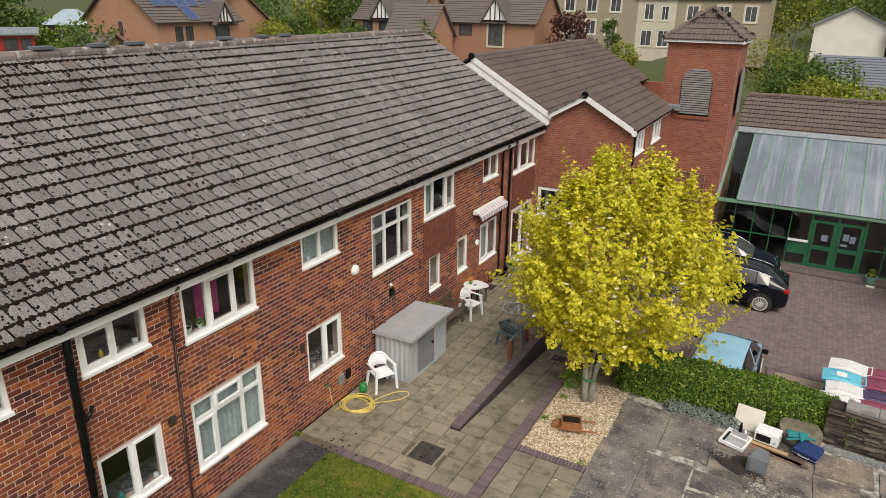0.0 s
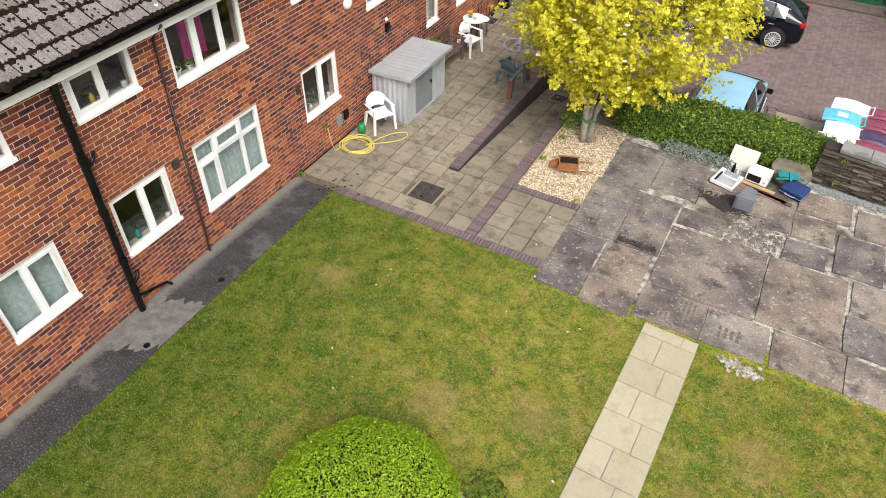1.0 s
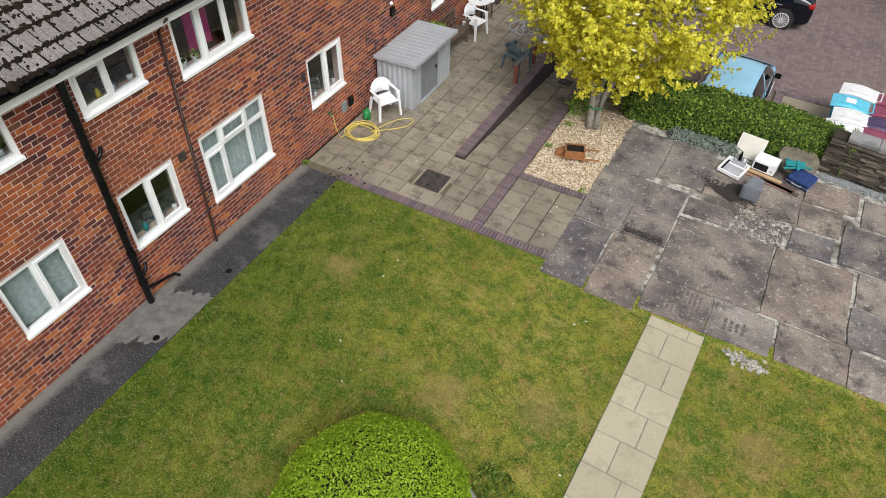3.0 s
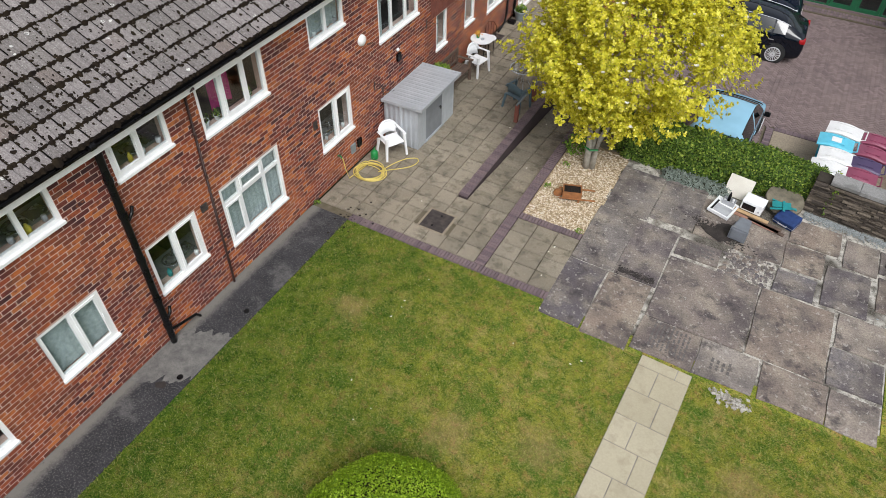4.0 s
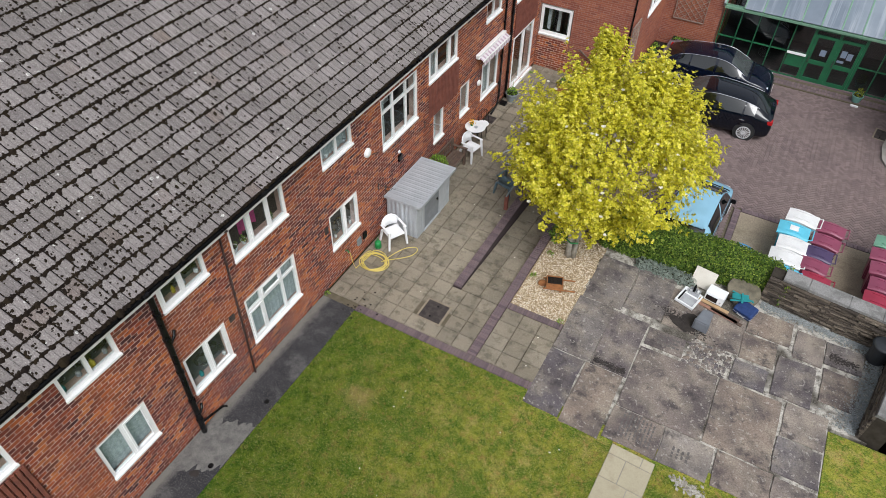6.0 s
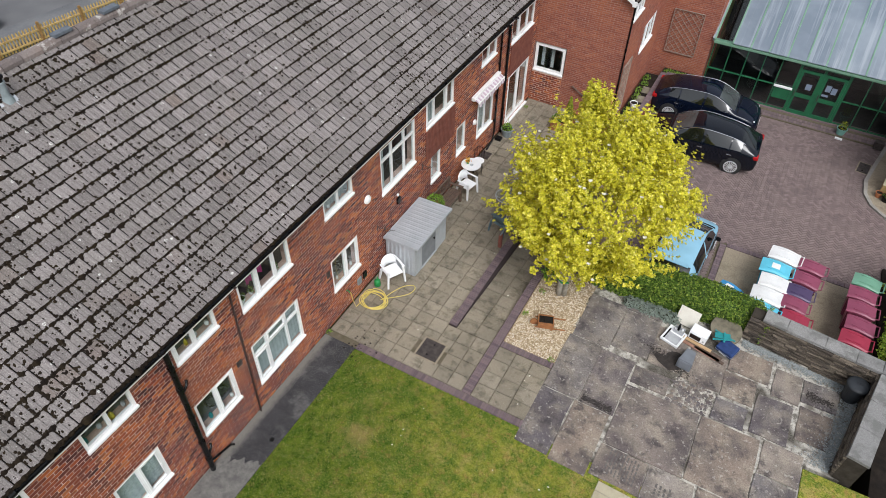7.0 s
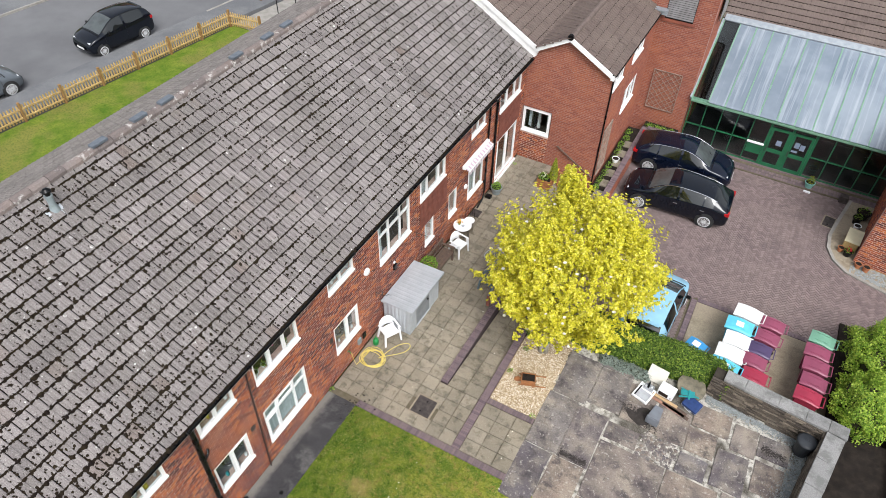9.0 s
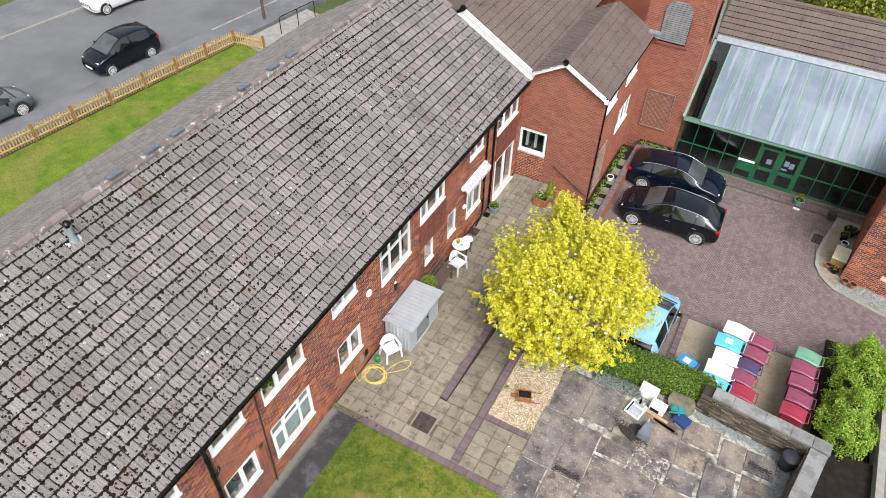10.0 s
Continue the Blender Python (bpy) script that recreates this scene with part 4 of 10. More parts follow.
def barge(pts, y, h=0.20, label="white painted barge board"):
    bm = bmesh.new()
    for (xa, za), (xb, zb) in zip(pts, pts[1:]):
        q = [(xa, y - 0.02, za), (xb, y - 0.02, zb), (xb, y - 0.02, zb - h), (xa, y - 0.02, za - h)]
        lo = [bm.verts.new(p) for p in q]
        hi = [bm.verts.new((p[0], y + 0.02, p[2])) for p in q]
        bm.faces.new(lo)
        bm.faces.new(hi[::-1])
        for i in range(4):
            bm.faces.new((lo[i], hi[i], hi[(i + 1) % 4], lo[(i + 1) % 4]))
    tagged(part("barge_board", bm, M["white_paint"], None, label), category="barge board", kind="structure")


barge([(-2.80, 7.04), (0.44, 5.17)], GY - 0.16, 0.20)
barge([(0.42, 5.25), (1.63, 5.94), (3.40, 4.93)], GY - 0.19, 0.20)
tagged(part("kneeler", boxes((3.36, GY - 0.215, 4.68, 3.50, GY - 0.165, 4.86), (3.39, GY - 0.165, 4.70, 3.50, GY - 0.02, 4.84)), M["white_paint"], None, "white boxed end of the barge board at the eaves"), category="kneeler", kind="structure")
tagged(part("ridge_end", lathe([(0, -0.03), (0.12, -0.03), (0.12, 0.05), (0, 0.05)], 14), M["black_plastic"], None, "dark ridge end cap", m=pose(1.63, GY - 0.2, 5.93, 90)), category="ridge end", kind="structure")
tagged(part("ridge_end", lathe([(0, -0.03), (0.12, -0.03), (0.12, 0.05), (0, 0.05)], 14), M["black_plastic"], None, "dark ridge end cap", m=pose(-2.76, GY - 0.2, 7.02, 90)), category="ridge end", kind="structure")
tagged(part("fascia", boxes((3.42, GY - 0.01, 4.72, 3.45, GY + 5.95, 4.86), (3.385, GY, 4.72, 3.42, GY + 5.95, 4.74)), M["white_paint"], None, "white fascia along the wing"), category="fascia", kind="structure")
gutter((3.51, GY - 0.1, 4.85), (3.51, GY + 5.95, 4.85), 0.05)

# ---- tower ----
TX0, TX1, TY0, TY1 = 2.95, 5.66, 29.75, 32.45
brick_wall("wall_tower_front", FACE_S(TX0, 0, TY0), TX1 - TX0, -1.2, 7.62, [(0.72, 1.90, 4.62, 5.92)], M["brick_new"], M["mortar_dark"], "red brick tower face with an arched louvre")
brick_wall("wall_tower_side", FACE_E(TY0 + 0.29, 0, TX1), TY1 - TY0 - 0.29, -1.2, 7.62, [], M["brick_new"], M["mortar_dark"], "red brick tower side")
tagged(part("wall_tower_back", boxes((TX0, TY0 + 0.29, -1.2, TX0 + 0.25, TY1, 7.62), (TX0 + 0.25, TY1 - 0.25, -1.2, TX1 - 0.29, TY1, 7.62)), M["brick_new"], None, "plain brick walls of the tower"), category="wall", kind="structure")
lv = thing("louvre", "arched dark grey louvred opening in the tower", "louvre", pose(TX0 + 0.72, TY0, 4.62), group="tower louvres")
arc = [(0, 0), (1.18, 0), (1.18, 1.30)] + [(0.59 + 0.59 * math.cos(a), 1.30 + 0.55 * math.sin(a)) for a in np.linspace(0, math.pi, 13)[1:-1]] + [(0, 1.30)]
part("backing", prism(bmesh.new(), arc, 0, 0.02), M["black_plastic"], lv, m=Matrix(((1, 0, 0, 0), (0, 0, -1, -0.012), (0, 1, 0, 0), (0, 0, 0, 1))))
for i in range(20):
    z = 0.04 + i * 0.09
    hw = 0.57 if z < 1.30 else 0.57 * math.sqrt(max(0.0, 1 - ((z - 1.30) / 0.55) ** 2))
    if hw > 0.08:
        bm = boxes((0.59 - hw, -0.07, 0, 0.59 + hw, -0.045, 0.07))
        part("slat", bm, M["louvre_grey"], lv, m=pose(0, 0, z, -25))
copy_thing(lv, pose(TX1 + 0.075, TY0 + 0.76, 4.62, 0, 0, 90))
rt = Vector(((TX0 + TX1) / 2, (TY0 + TY1) / 2, 8.75))
hw, ov = (TX1 - TX0) / 2, 0.18
trf = part("roof_tower", boxes((TX0 - 0.17, TY0 - 0.17, 7.47, TX1 + 0.17, TY1 + 0.17, 7.59)), M["white_paint"], None, "brown tiled pyramid roof of the tower with white eaves")
tagged(trf, category="roof", kind="structure")
part("brick_band", boxes((TX0 - 0.05, TY0 - 0.05, 7.40, TX1 + 0.05, TY1 + 0.05, 7.47)), M["brick_new"], trf)
dent = mesh_of("dentil", boxes((-0.055, -0.05, 0, 0.055, 0.0, 0.085)), M["brick_new"])
for i in range(12):
    for m_ in (pose(TX0 + 0.06 + i * 0.235, TY0, 7.31), pose(TX1, TY0 + 0.06 + i * 0.235, 7.31, 0, 0, 90)):
        d_ = new("dentil", dent)
        d_.parent = trf
        d_.matrix_basis = m_
tagged(part("brick_sill", boxes((TX0 + 0.60, TY0 - 0.05, 4.47, TX0 + 2.02, TY0 - 0.002, 4.60), bevel=0.01), M["brick_new"], None, "sloping brick sill below the tower louvre"), category="sill", kind="structure")
for k, (along, foot, up) in enumerate((((1, 0, 0), (TX0 - ov, TY0 - ov), (0, 1)), ((0, 1, 0), (TX1 + ov, TY0 - ov), (-1, 0)), ((-1, 0, 0), (TX1 + ov, TY1 + ov), (0, -1)), ((0, -1, 0), (TX0 - ov, TY1 + ov), (1, 0)))):
    run = hw + ov
    rise = 8.75 - 7.60
    s = math.hypot(run, rise)
    mm = slope_pose((foot[0], foot[1], 7.60), along, (up[0] * run, up[1] * run, rise))
    L = 2 * run
    sl_ = part("slope", prism(bmesh.new(), [(0, 0), (L, 0), (L / 2, s)], -0.05, -0.01), M["tile_under"], trf, m=mm)
    tile_slope("", mm, L, s, M["tile_new"], "", w=0.30, gauge=0.33, rolls=2, stagger=False, gap=0.004, roll=0.024, lift=0.040, parent=sl_, keep=lambda u, q, L=L, s=s: q / s * L / 2 - 0.1 < u < L - q / s * L / 2 + 0.1)
for cx, cy in ((TX0 - ov, TY0 - ov), (TX1 + ov, TY0 - ov), (TX1 + ov, TY1 + ov), (TX0 - ov, TY1 + ov)):
    ridge_tiles((cx, cy, 7.64), (rt.x, rt.y, rt.z + 0.03), trf, M["tile_new"], r=0.09, step=0.35)

# ---- glazed entrance hall ----
CX0, CX1, CY, CZ = 5.72, 19.5, 29.62, 1.40
GB = -1.10
hall = thing("glazed_hall", "lean-to glass entrance hall with green painted frames", "glazed hall", kind="structure")
part("base", boxes((CX0, CY + 0.10, GB - 0.2, CX1, CY + 0.4, GB + 0.12)), M["edging"], hall, "low brick plinth")
mulls = [CX0 + 0.05, 6.45, 7.17, 7.87, 8.55, 9.30, 10.22, 11.16, 11.90, 12.58, 13.26, 13.97, 14.7, 15.4, 16.1, 16.8, 17.5, 18.2, 19.4]
for x in mulls:
    wdt = 0.04 if x not in (9.30, 10.22, 11.16) else 0.10
    part("mullion", boxes((x - wdt / 2, CY + 0.16, GB + 0.12, x + wdt / 2, CY + 0.26, CZ - 0.12)), M["frame_green"], hall)
part("eaves_beam", boxes((CX0, CY - 0.02, CZ - 0.14, CX1, CY + 0.28, CZ - 0.04), bevel=0.01), M["rafter_green"], hall)
for z in (GB + 0.14, 0.05):
    for a, b in zip(mulls, mulls[1:]):
        if 9.2 < a < 11.1:
            continue
        part("transom", boxes((a + 0.03, CY + 0.17, z - 0.02, b - 0.03, CY + 0.25, z + 0.02)), M["frame_green"], hall)
for a, b in zip(mulls, mulls[1:]):
    p = part("pane", boxes((a, CY + 0.205, GB + 0.12, b, CY + 0.215, CZ - 0.13)), M["pane"], hall)
    p.visible_shadow = False
for a, b in ((9.36, 10.17), (10.27, 11.10)):
    d = part("door", boxes((a, CY + 0.14, GB + 0.03, a + 0.10, CY + 0.2, 0.98), (b - 0.10, CY + 0.14, GB + 0.03, b, CY + 0.2, 0.98), (a + 0.1, CY + 0.14, 0.88, b - 0.1, CY + 0.2, 0.98), (a + 0.1, CY + 0.14, GB + 0.03, b - 0.1, CY + 0.2, GB + 0.27), (a + 0.1, CY + 0.14, -0.22, b - 0.1, CY + 0.2, -0.06)), M["frame_green"], hall, "green framed glazed door")
    part("handle", boxes((a + 0.03, CY + 0.11, -0.2, a + 0.06, CY + 0.138, 0.1)), M["metal_dark"], d)
part("panel", boxes((8.60, CY + 0.15, -0.50, 9.24, CY + 0.20, 0.0)), M["frame_green"], hall, "solid green panel")
part("head_board", boxes((9.2, CY + 0.08, CZ - 0.22, 11.22, CY + 0.20, CZ - 0.15)), M["frame_green"], hall, "green box beam over the doors")
part("shelf", boxes((8.56, CY + 0.08, 0.02, 9.28, CY + 0.15, 0.10)), M["white_plastic"], hall, "white bar across the panel")
for (x, z, w_, h_) in ((9.72, 0.15, 0.22, 0.26), (10.45, 0.28, 0.2, 0.28), (10.68, 0.22, 0.2, 0.28), (10.40, 0.05, 0.25, 0.1)):
    part("notice", boxes((x, CY + 0.19, z, x + w_, CY + 0.194, z + h_)), M["notice_paper"], hall, "pale paper notice on the glass")
TOPY, TOPZ = 33.35, 3.55
run, rise = TOPY - CY, TOPZ - CZ
gs = math.hypot(run, rise)
gm = slope_pose((CX0, CY, CZ), (1, 0, 0), (0, run, rise))
k_ = Nodes("hall_roof_glazing")
st_ = k_.add("Mapping")
k_.plug(st_.inputs["Vector"], k_.pos())
st_.inputs["Scale"].default_value = (6.0, 0.22, 0.22)
dirt = k_.ramp(k_.noise(1.0, 4, 0.65, st_.outputs[0]), 0.50, 0.70)
# uneven sky reflection is painted into the sheets' blue-grey base
broad_ = k_.ramp(k_.noise(0.35, 4, 0.6), 0.40, 0.62)
col = k_.mix(broad_, (0.165, 0.20, 0.245), (0.25, 0.29, 0.335))
col = k_.mix(k_.math("MULTIPLY", dirt, 0.62), col, (0.40, 0.44, 0.48))
k_.finish(col, 0.24, spec=0.5)
k_.bsdf.inputs["Alpha"].default_value = 0.95
M["roof_glass"] = k_.m
for i in range(19):
    x = 0.02 + i * 0.725
    part("rafter", boxes((x - 0.026, 0, -0.06, x + 0.026, gs, 0.028)), M["rafter_green"], hall, m=gm)
    # first sheet is clear, so it looks dark in place of the tower's reflection
    p = part("roof_pane", boxes((x + 0.028, 0, 0.0, x + 0.697, gs, 0.008)), M["roof_glass"] if i else M["pane"], hall, "milky polycarbonate roof sheet" if i else "roof sheet left clear to draw the tower's dark reflection", m=gm)
part("purlin", boxes((0.75, gs * 0.36, -0.16, CX1 - CX0, gs * 0.36 + 0.10, -0.07)), M["white_paint"], hall, "pale purlin under the roof sheets", m=gm)
part("flashing", boxes((0, gs - 0.05, 0.0, CX1 - CX0, gs + 0.28, 0.07)), M["lead"], hall, "grey lead flashing", m=gm)
part("verge", boxes((-0.08, 0, -0.1, -0.01, gs, 0.08)), M["lead"], hall, "grey lead verge", m=gm)
tagged(part("wall_hall_back", boxes((CX0, TOPY, -1.2, CX1, TOPY + 0.25, 3.6), (CX1, CY + 0.3, -1.2, CX1 + 0.2, TOPY, 3.4)), M["hall_dim"], None, "wall behind the glazed hall, near black to draw the dim interior"), category="wall", kind="structure")
tagged(part("floor_hall", boxes((CX0, CY + 0.3, -1.2, CX1, TOPY, -1.03)), M["hall_dim"], None, "floor of the entrance hall, near black to draw the dim interior"), category="floor", kind="structure")
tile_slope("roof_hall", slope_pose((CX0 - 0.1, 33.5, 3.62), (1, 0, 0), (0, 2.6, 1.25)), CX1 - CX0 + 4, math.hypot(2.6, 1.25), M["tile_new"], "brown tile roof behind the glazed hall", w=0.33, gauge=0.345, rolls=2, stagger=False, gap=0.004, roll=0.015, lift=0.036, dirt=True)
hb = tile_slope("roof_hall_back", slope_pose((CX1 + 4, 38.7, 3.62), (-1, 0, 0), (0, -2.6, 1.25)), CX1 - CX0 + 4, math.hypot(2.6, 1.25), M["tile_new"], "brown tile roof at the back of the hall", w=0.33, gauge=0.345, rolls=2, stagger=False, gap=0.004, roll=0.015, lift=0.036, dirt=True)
ridge_tiles((CX0, 36.1, 4.90), (CX1 + 3.5, 36.1, 4.90), hb, M["tile_new"], r=0.11)
tagged(part("wall_hall_far", boxes((CX0, 38.3, -1.2, CX1 + 3.5, 38.5, 3.6), (CX0, 33.6, -1.2, CX0 + 0.2, 38.3, 3.6)), M["brick_new"], None, "brick walls of the building behind the hall"), category="wall", kind="structure")


# ---- ground ----
def cp(y):
    """Level of the car park, which falls slightly away from the terrace."""
    return -0.86 - 0.020 * (y - 17.0)


def land(x, y):
    """Level of the open ground round the site."""
    z = -1.35
    if x < -10.6:
        z = 0.95 + 1.25 * min(1.0, max(0.0, -x - 30.5) / 3.0)
    if y > 39 and x >= -10.6:
        z = min(2.1, -0.8 + 0.09 * (y - 39)) if x < -5 else -0.8 + 0.012 * (y - 39)
    if x > 22:
        z = max(z, -1.2 + 0.03 * (x - 22))
    d = math.hypot(x, y - 15)
    return z + max(0.0, d - 90) * 0.045


gx = sorted({*np.linspace(-60, 60, 61).tolist(), -10.62, -10.58, *[s * v for s in (1, -1) for v in (70, 85, 105, 140, 200, 300, 500, 800, 1400)]})
gy = sorted({*np.linspace(-40, 90, 66).tolist(), 39.0, *[-60, -90, -150, -300, -700, -1400], *[105, 125, 160, 220, 320, 520, 800, 1400]})
gv = [(x, y, land(x, y) + (0.15 * noise.noise((x * 0.1, y * 0.1, 0)) if math.hypot(x, y) > 60 else 0)) for y in gy for x in gx]
nx = len(gx)
gf = [(j * nx + i, j * nx + i + 1, (j + 1) * nx + i + 1, (j + 1) * nx + i) for j in range(len(gy) - 1) for i in range(nx - 1)]
tagged(arrays("ground", gv, gf, M["far_ground"], None, "structure", "grassy ground sheet reaching the horizon"), category="ground")

tagged(part("path", boxes((0.006, Y0, -1.3, 1.0, 9.80, 0.0)), M["asphalt"], None, "stained dark asphalt path along the brick wall"), category="path", kind="structure")


def grid_sheet(name, x0, x1, y0, y1, step, zf, material, label, category, inside=None, drop=1.3):
    nx_, ny_ = max(1, int((x1 - x0) / step)), max(1, int((y1 - y0) / step))
    v = [(x0 + (x1 - x0) * i / nx_, y0 + (y1 - y0) * j / ny_) for j in range(ny_ + 1) for i in range(nx_ + 1)]
    v = [(x, y, zf(x, y)) for x, y in v]
    f = [(j * (nx_ + 1) + i, j * (nx_ + 1) + i + 1, (j + 1) * (nx_ + 1) + i + 1, (j + 1) * (nx_ + 1) + i) for j in range(ny_) for i in range(nx_)]
    ring = list(range(nx_ + 1)) + [j * (nx_ + 1) + nx_ for j in range(1, ny_ + 1)] + [ny_ * (nx_ + 1) + i for i in range(nx_ - 1, -1, -1)] + [j * (nx_ + 1) for j in range(ny_ - 1, 0, -1)]
    n0 = len(v)
    v += [(v[i][0], v[i][1], -drop) for i in ring]
    f += [(ring[i], n0 + i, n0 + (i + 1) % len(ring), ring[(i + 1) % len(ring)]) for i in range(len(ring))]
    return tagged(arrays(name, v, f, material, None, "structure", label), category=category)


def bump(x, y):
    return 0.02 * noise.noise((x * 0.8, y * 0.8, 3)) + 0.006 * noise.noise((x * 4, y * 4, 1))


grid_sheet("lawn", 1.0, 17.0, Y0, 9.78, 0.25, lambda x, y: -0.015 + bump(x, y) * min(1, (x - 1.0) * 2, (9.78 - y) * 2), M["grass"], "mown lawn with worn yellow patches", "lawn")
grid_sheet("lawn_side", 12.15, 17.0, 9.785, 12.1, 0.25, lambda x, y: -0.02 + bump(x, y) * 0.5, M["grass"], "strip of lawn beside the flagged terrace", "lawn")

# bed of the paved parts
tagged(part("patio", boxes((0.02, 9.81, -1.3, 2.80, 22.60, -0.03), (0.02, 22.60, -1.3, 1.96, 23.64, -0.03), (2.80, 9.81, -1.3, 4.12, 11.95, -0.034), (4.12, 9.81, -1.3, 5.88, 11.99, -0.038), (2.80, 20.4, -1.3, 3.30, 22.6, -0.032)), M["joint"], None, "patio of square concrete slabs with dirt joints"), category="patio", kind="structure")
tagged(part("terrace", boxes((5.885, 9.36, -1.3, 12.14, 15.45, -0.030), (12.145, 12.2, -1.3, 13.1, 15.45, -0.034)), M["mortar_pale"], None, "terrace of large old stone flags in rough pale mortar"), category="terrace", kind="structure")
patio, terrace = bpy.data.objects["patio"], bpy.data.objects["terrace"]


def ramp_z(y):
    return 0.0 if y < 12.0 else -min(0.935, (y - 12.0) * 0.105)


ry = [11.77, 12.0, 14, 16.2, 18, 20, 20.9, 23.2]
v = [(x, y, ramp_z(y) - 0.03) for y in ry for x in (3.05, 4.12)] + [(x, y, -1.3) for y in ry for x in (3.05, 4.12)]
n = len(ry)
f = [(2 * i, 2 * i + 1, 2 * i + 3, 2 * i + 2) for i in range(n - 1)] + [(2 * i + 1, 2 * n + 2 * i + 1, 2 * n + 2 * i + 3, 2 * i + 3) for i in range(n - 1)] + [(0, 2 * n, 2 * n + 1, 1)]
ramp = tagged(arrays("ramp", v, f, M["joint"], None, "structure", "sloping ramp of concrete slabs between brick kerbs"), category="ramp")

# brick kerbs
curb = part("ramp_wall", boxes((2.81, 11.78, -1.3, 3.04, 20.4, 0.035)), M["brick_dark"], None, "low brick retaining wall topped with purple bricks beside the ramp")
tagged(curb, category="kerb wall", kind="structure")
kerb2 = tagged(part("ramp_kerb", boxes((4.13, 10.0, -1.3, 4.36, 20.4, -0.02)), M["brick_dark"], None, "purple brick kerb between ramp and gravel bed"), category="kerb", kind="structure")
edge = tagged(part("edging", boxes((1.0, 9.79, -0.3, 5.87, 10.0, -0.02)), M["joint"], None, "purple brick edging between lawn and patio"), category="edging", kind="structure")
edge2 = tagged(part("edging_gravel", boxes((4.37, 11.79, -0.3, 5.87, 11.99, -0.02)), M["joint"], None, "purple brick edging of the gravel bed"), category="edging", kind="structure")


def block_row(parent, x0, y0, dx, dy, nx_, ny_, z, gap=0.008, zf=None):
    me = bpy.data.meshes.new("brick")
    me.from_pydata(slab_verts(gap / 2, gap / 2, dx - gap / 2, dy - gap / 2, 0.0, -0.05), [], SLAB_F)
    me.materials.append(M["edging"])
    for i in range(nx_):
        for j in range(ny_):
            b = new("brick", me)
            b.parent = parent
            b.location = (x0 + i * dx, y0 + j * dy, z + random.uniform(-0.003, 0.003))


block_row(edge, 1.0, 9.79, 4.87 / 65, 0.21, 65, 1, 0.012)
block_row(tagged(part("edging_back", boxes((4.37, 15.8, -0.3, 5.55, 16.0, -0.02)), M["joint"], None, "purple brick edging behind the gravel bed"), category="edging", kind="structure"), 4.37, 15.8, 1.18 / 16, 0.20, 16, 1, 0.014)
block_row(edge2, 4.37, 11.79, 1.50 / 20, 0.20, 20, 1, 0.014)
block_row(curb, 2.805, 11.78, 0.24, 8.6 / 115, 1, 115, 0.085)
block_row(kerb2, 4.125, 10.0, 0.24, 10.4 / 139, 1, 139, 0.02)


def slabs(parent, x0, x1, y0, y1, nx_, ny_, zf, material, gap=0.012, skip=None):
    dx, dy = (x1 - x0) / nx_, (y1 - y0) / ny_
    me = bpy.data.meshes.new("paving_slab")
    me.from_pydata(slab_verts(gap / 2, gap / 2, dx - gap / 2, dy - gap / 2, 0.0, -0.045), [], SLAB_F)
    me.materials.append(material)
    for j in range(ny_):
        a = math.atan2(zf(y0 + (j + 1) * dy) - zf(y0 + j * dy), dy)
        for i in range(nx_):
            x, y = x0 + i * dx, y0 + j * dy
            if skip and skip(x + dx / 2, y + dy / 2):
                continue
            s = new("paving_slab", me)
            s.parent = parent
            s.matrix_basis = pose(x, y, zf(y) + random.uniform(-0.004, 0.003), math.degrees(a) + random.uniform(-0.3, 0.3), random.uniform(-0.3, 0.3), random.uniform(-0.25, 0.25))


flat = lambda y: 0.0
slabs(patio, 0.03, 2.80, 10.01, 23.63, 6, 30, flat, M["slab"], skip=lambda x, y: (abs(x - 2.79) < 0.33 and abs(y - 10.75) < 0.33) or (x > 1.9 and y > 22.6))
slabs(patio, 2.80, 4.12, 10.01, 11.76, 3, 4, flat, M["slab"], skip=lambda x, y: (abs(x - 2.79) < 0.33 and abs(y - 10.75) < 0.33) or (x > 1.9 and y > 22.6))
slabs(patio, 4.37, 5.87, 10.01, 11.78, 3, 4, flat, M["slab"])
slabs(ramp, 3.05, 4.12, 11.77, 22.1, 2, 22, ramp_z, M["slab"])

# flags: plan rectangles, with a little turn each
FLAGS = [(5.86, 9.45, 6.70, 11.20), (6.76, 9.37, 7.66, 11.20), (5.90, 11.27, 6.82, 13.15), (6.86, 11.25, 7.74, 13.08), (7.78, 10.44, 9.66, 12.32), (7.76, 9.50, 8.90, 10.38),
         (8.95, 9.50, 10.0, 10.38), (9.72, 10.46, 11.12, 12.33), (10.10, 9.52, 11.22, 10.38), (5.95, 13.22, 6.96, 14.86), (7.02, 13.36, 7.98, 14.76), (8.02, 13.32, 8.84, 14.66),
         (7.82, 12.48, 8.72, 13.02), (8.95, 13.25, 9.92, 14.40), (9.98, 14.12, 11.0, 14.90), (9.96, 13.22, 10.75, 14.02), (9.90, 12.42, 10.68, 13.08), (11.12, 13.86, 11.78, 14.76),
         (10.84, 12.50, 11.68, 13.72), (11.84, 14.04, 12.66, 14.74), (11.86, 12.86, 12.62, 13.86), (11.28, 9.52, 12.08, 10.36), (11.18, 10.50, 12.10, 11.40), (11.22, 11.48, 12.10, 12.40), (7.0, 14.84, 8.0, 15.35)]
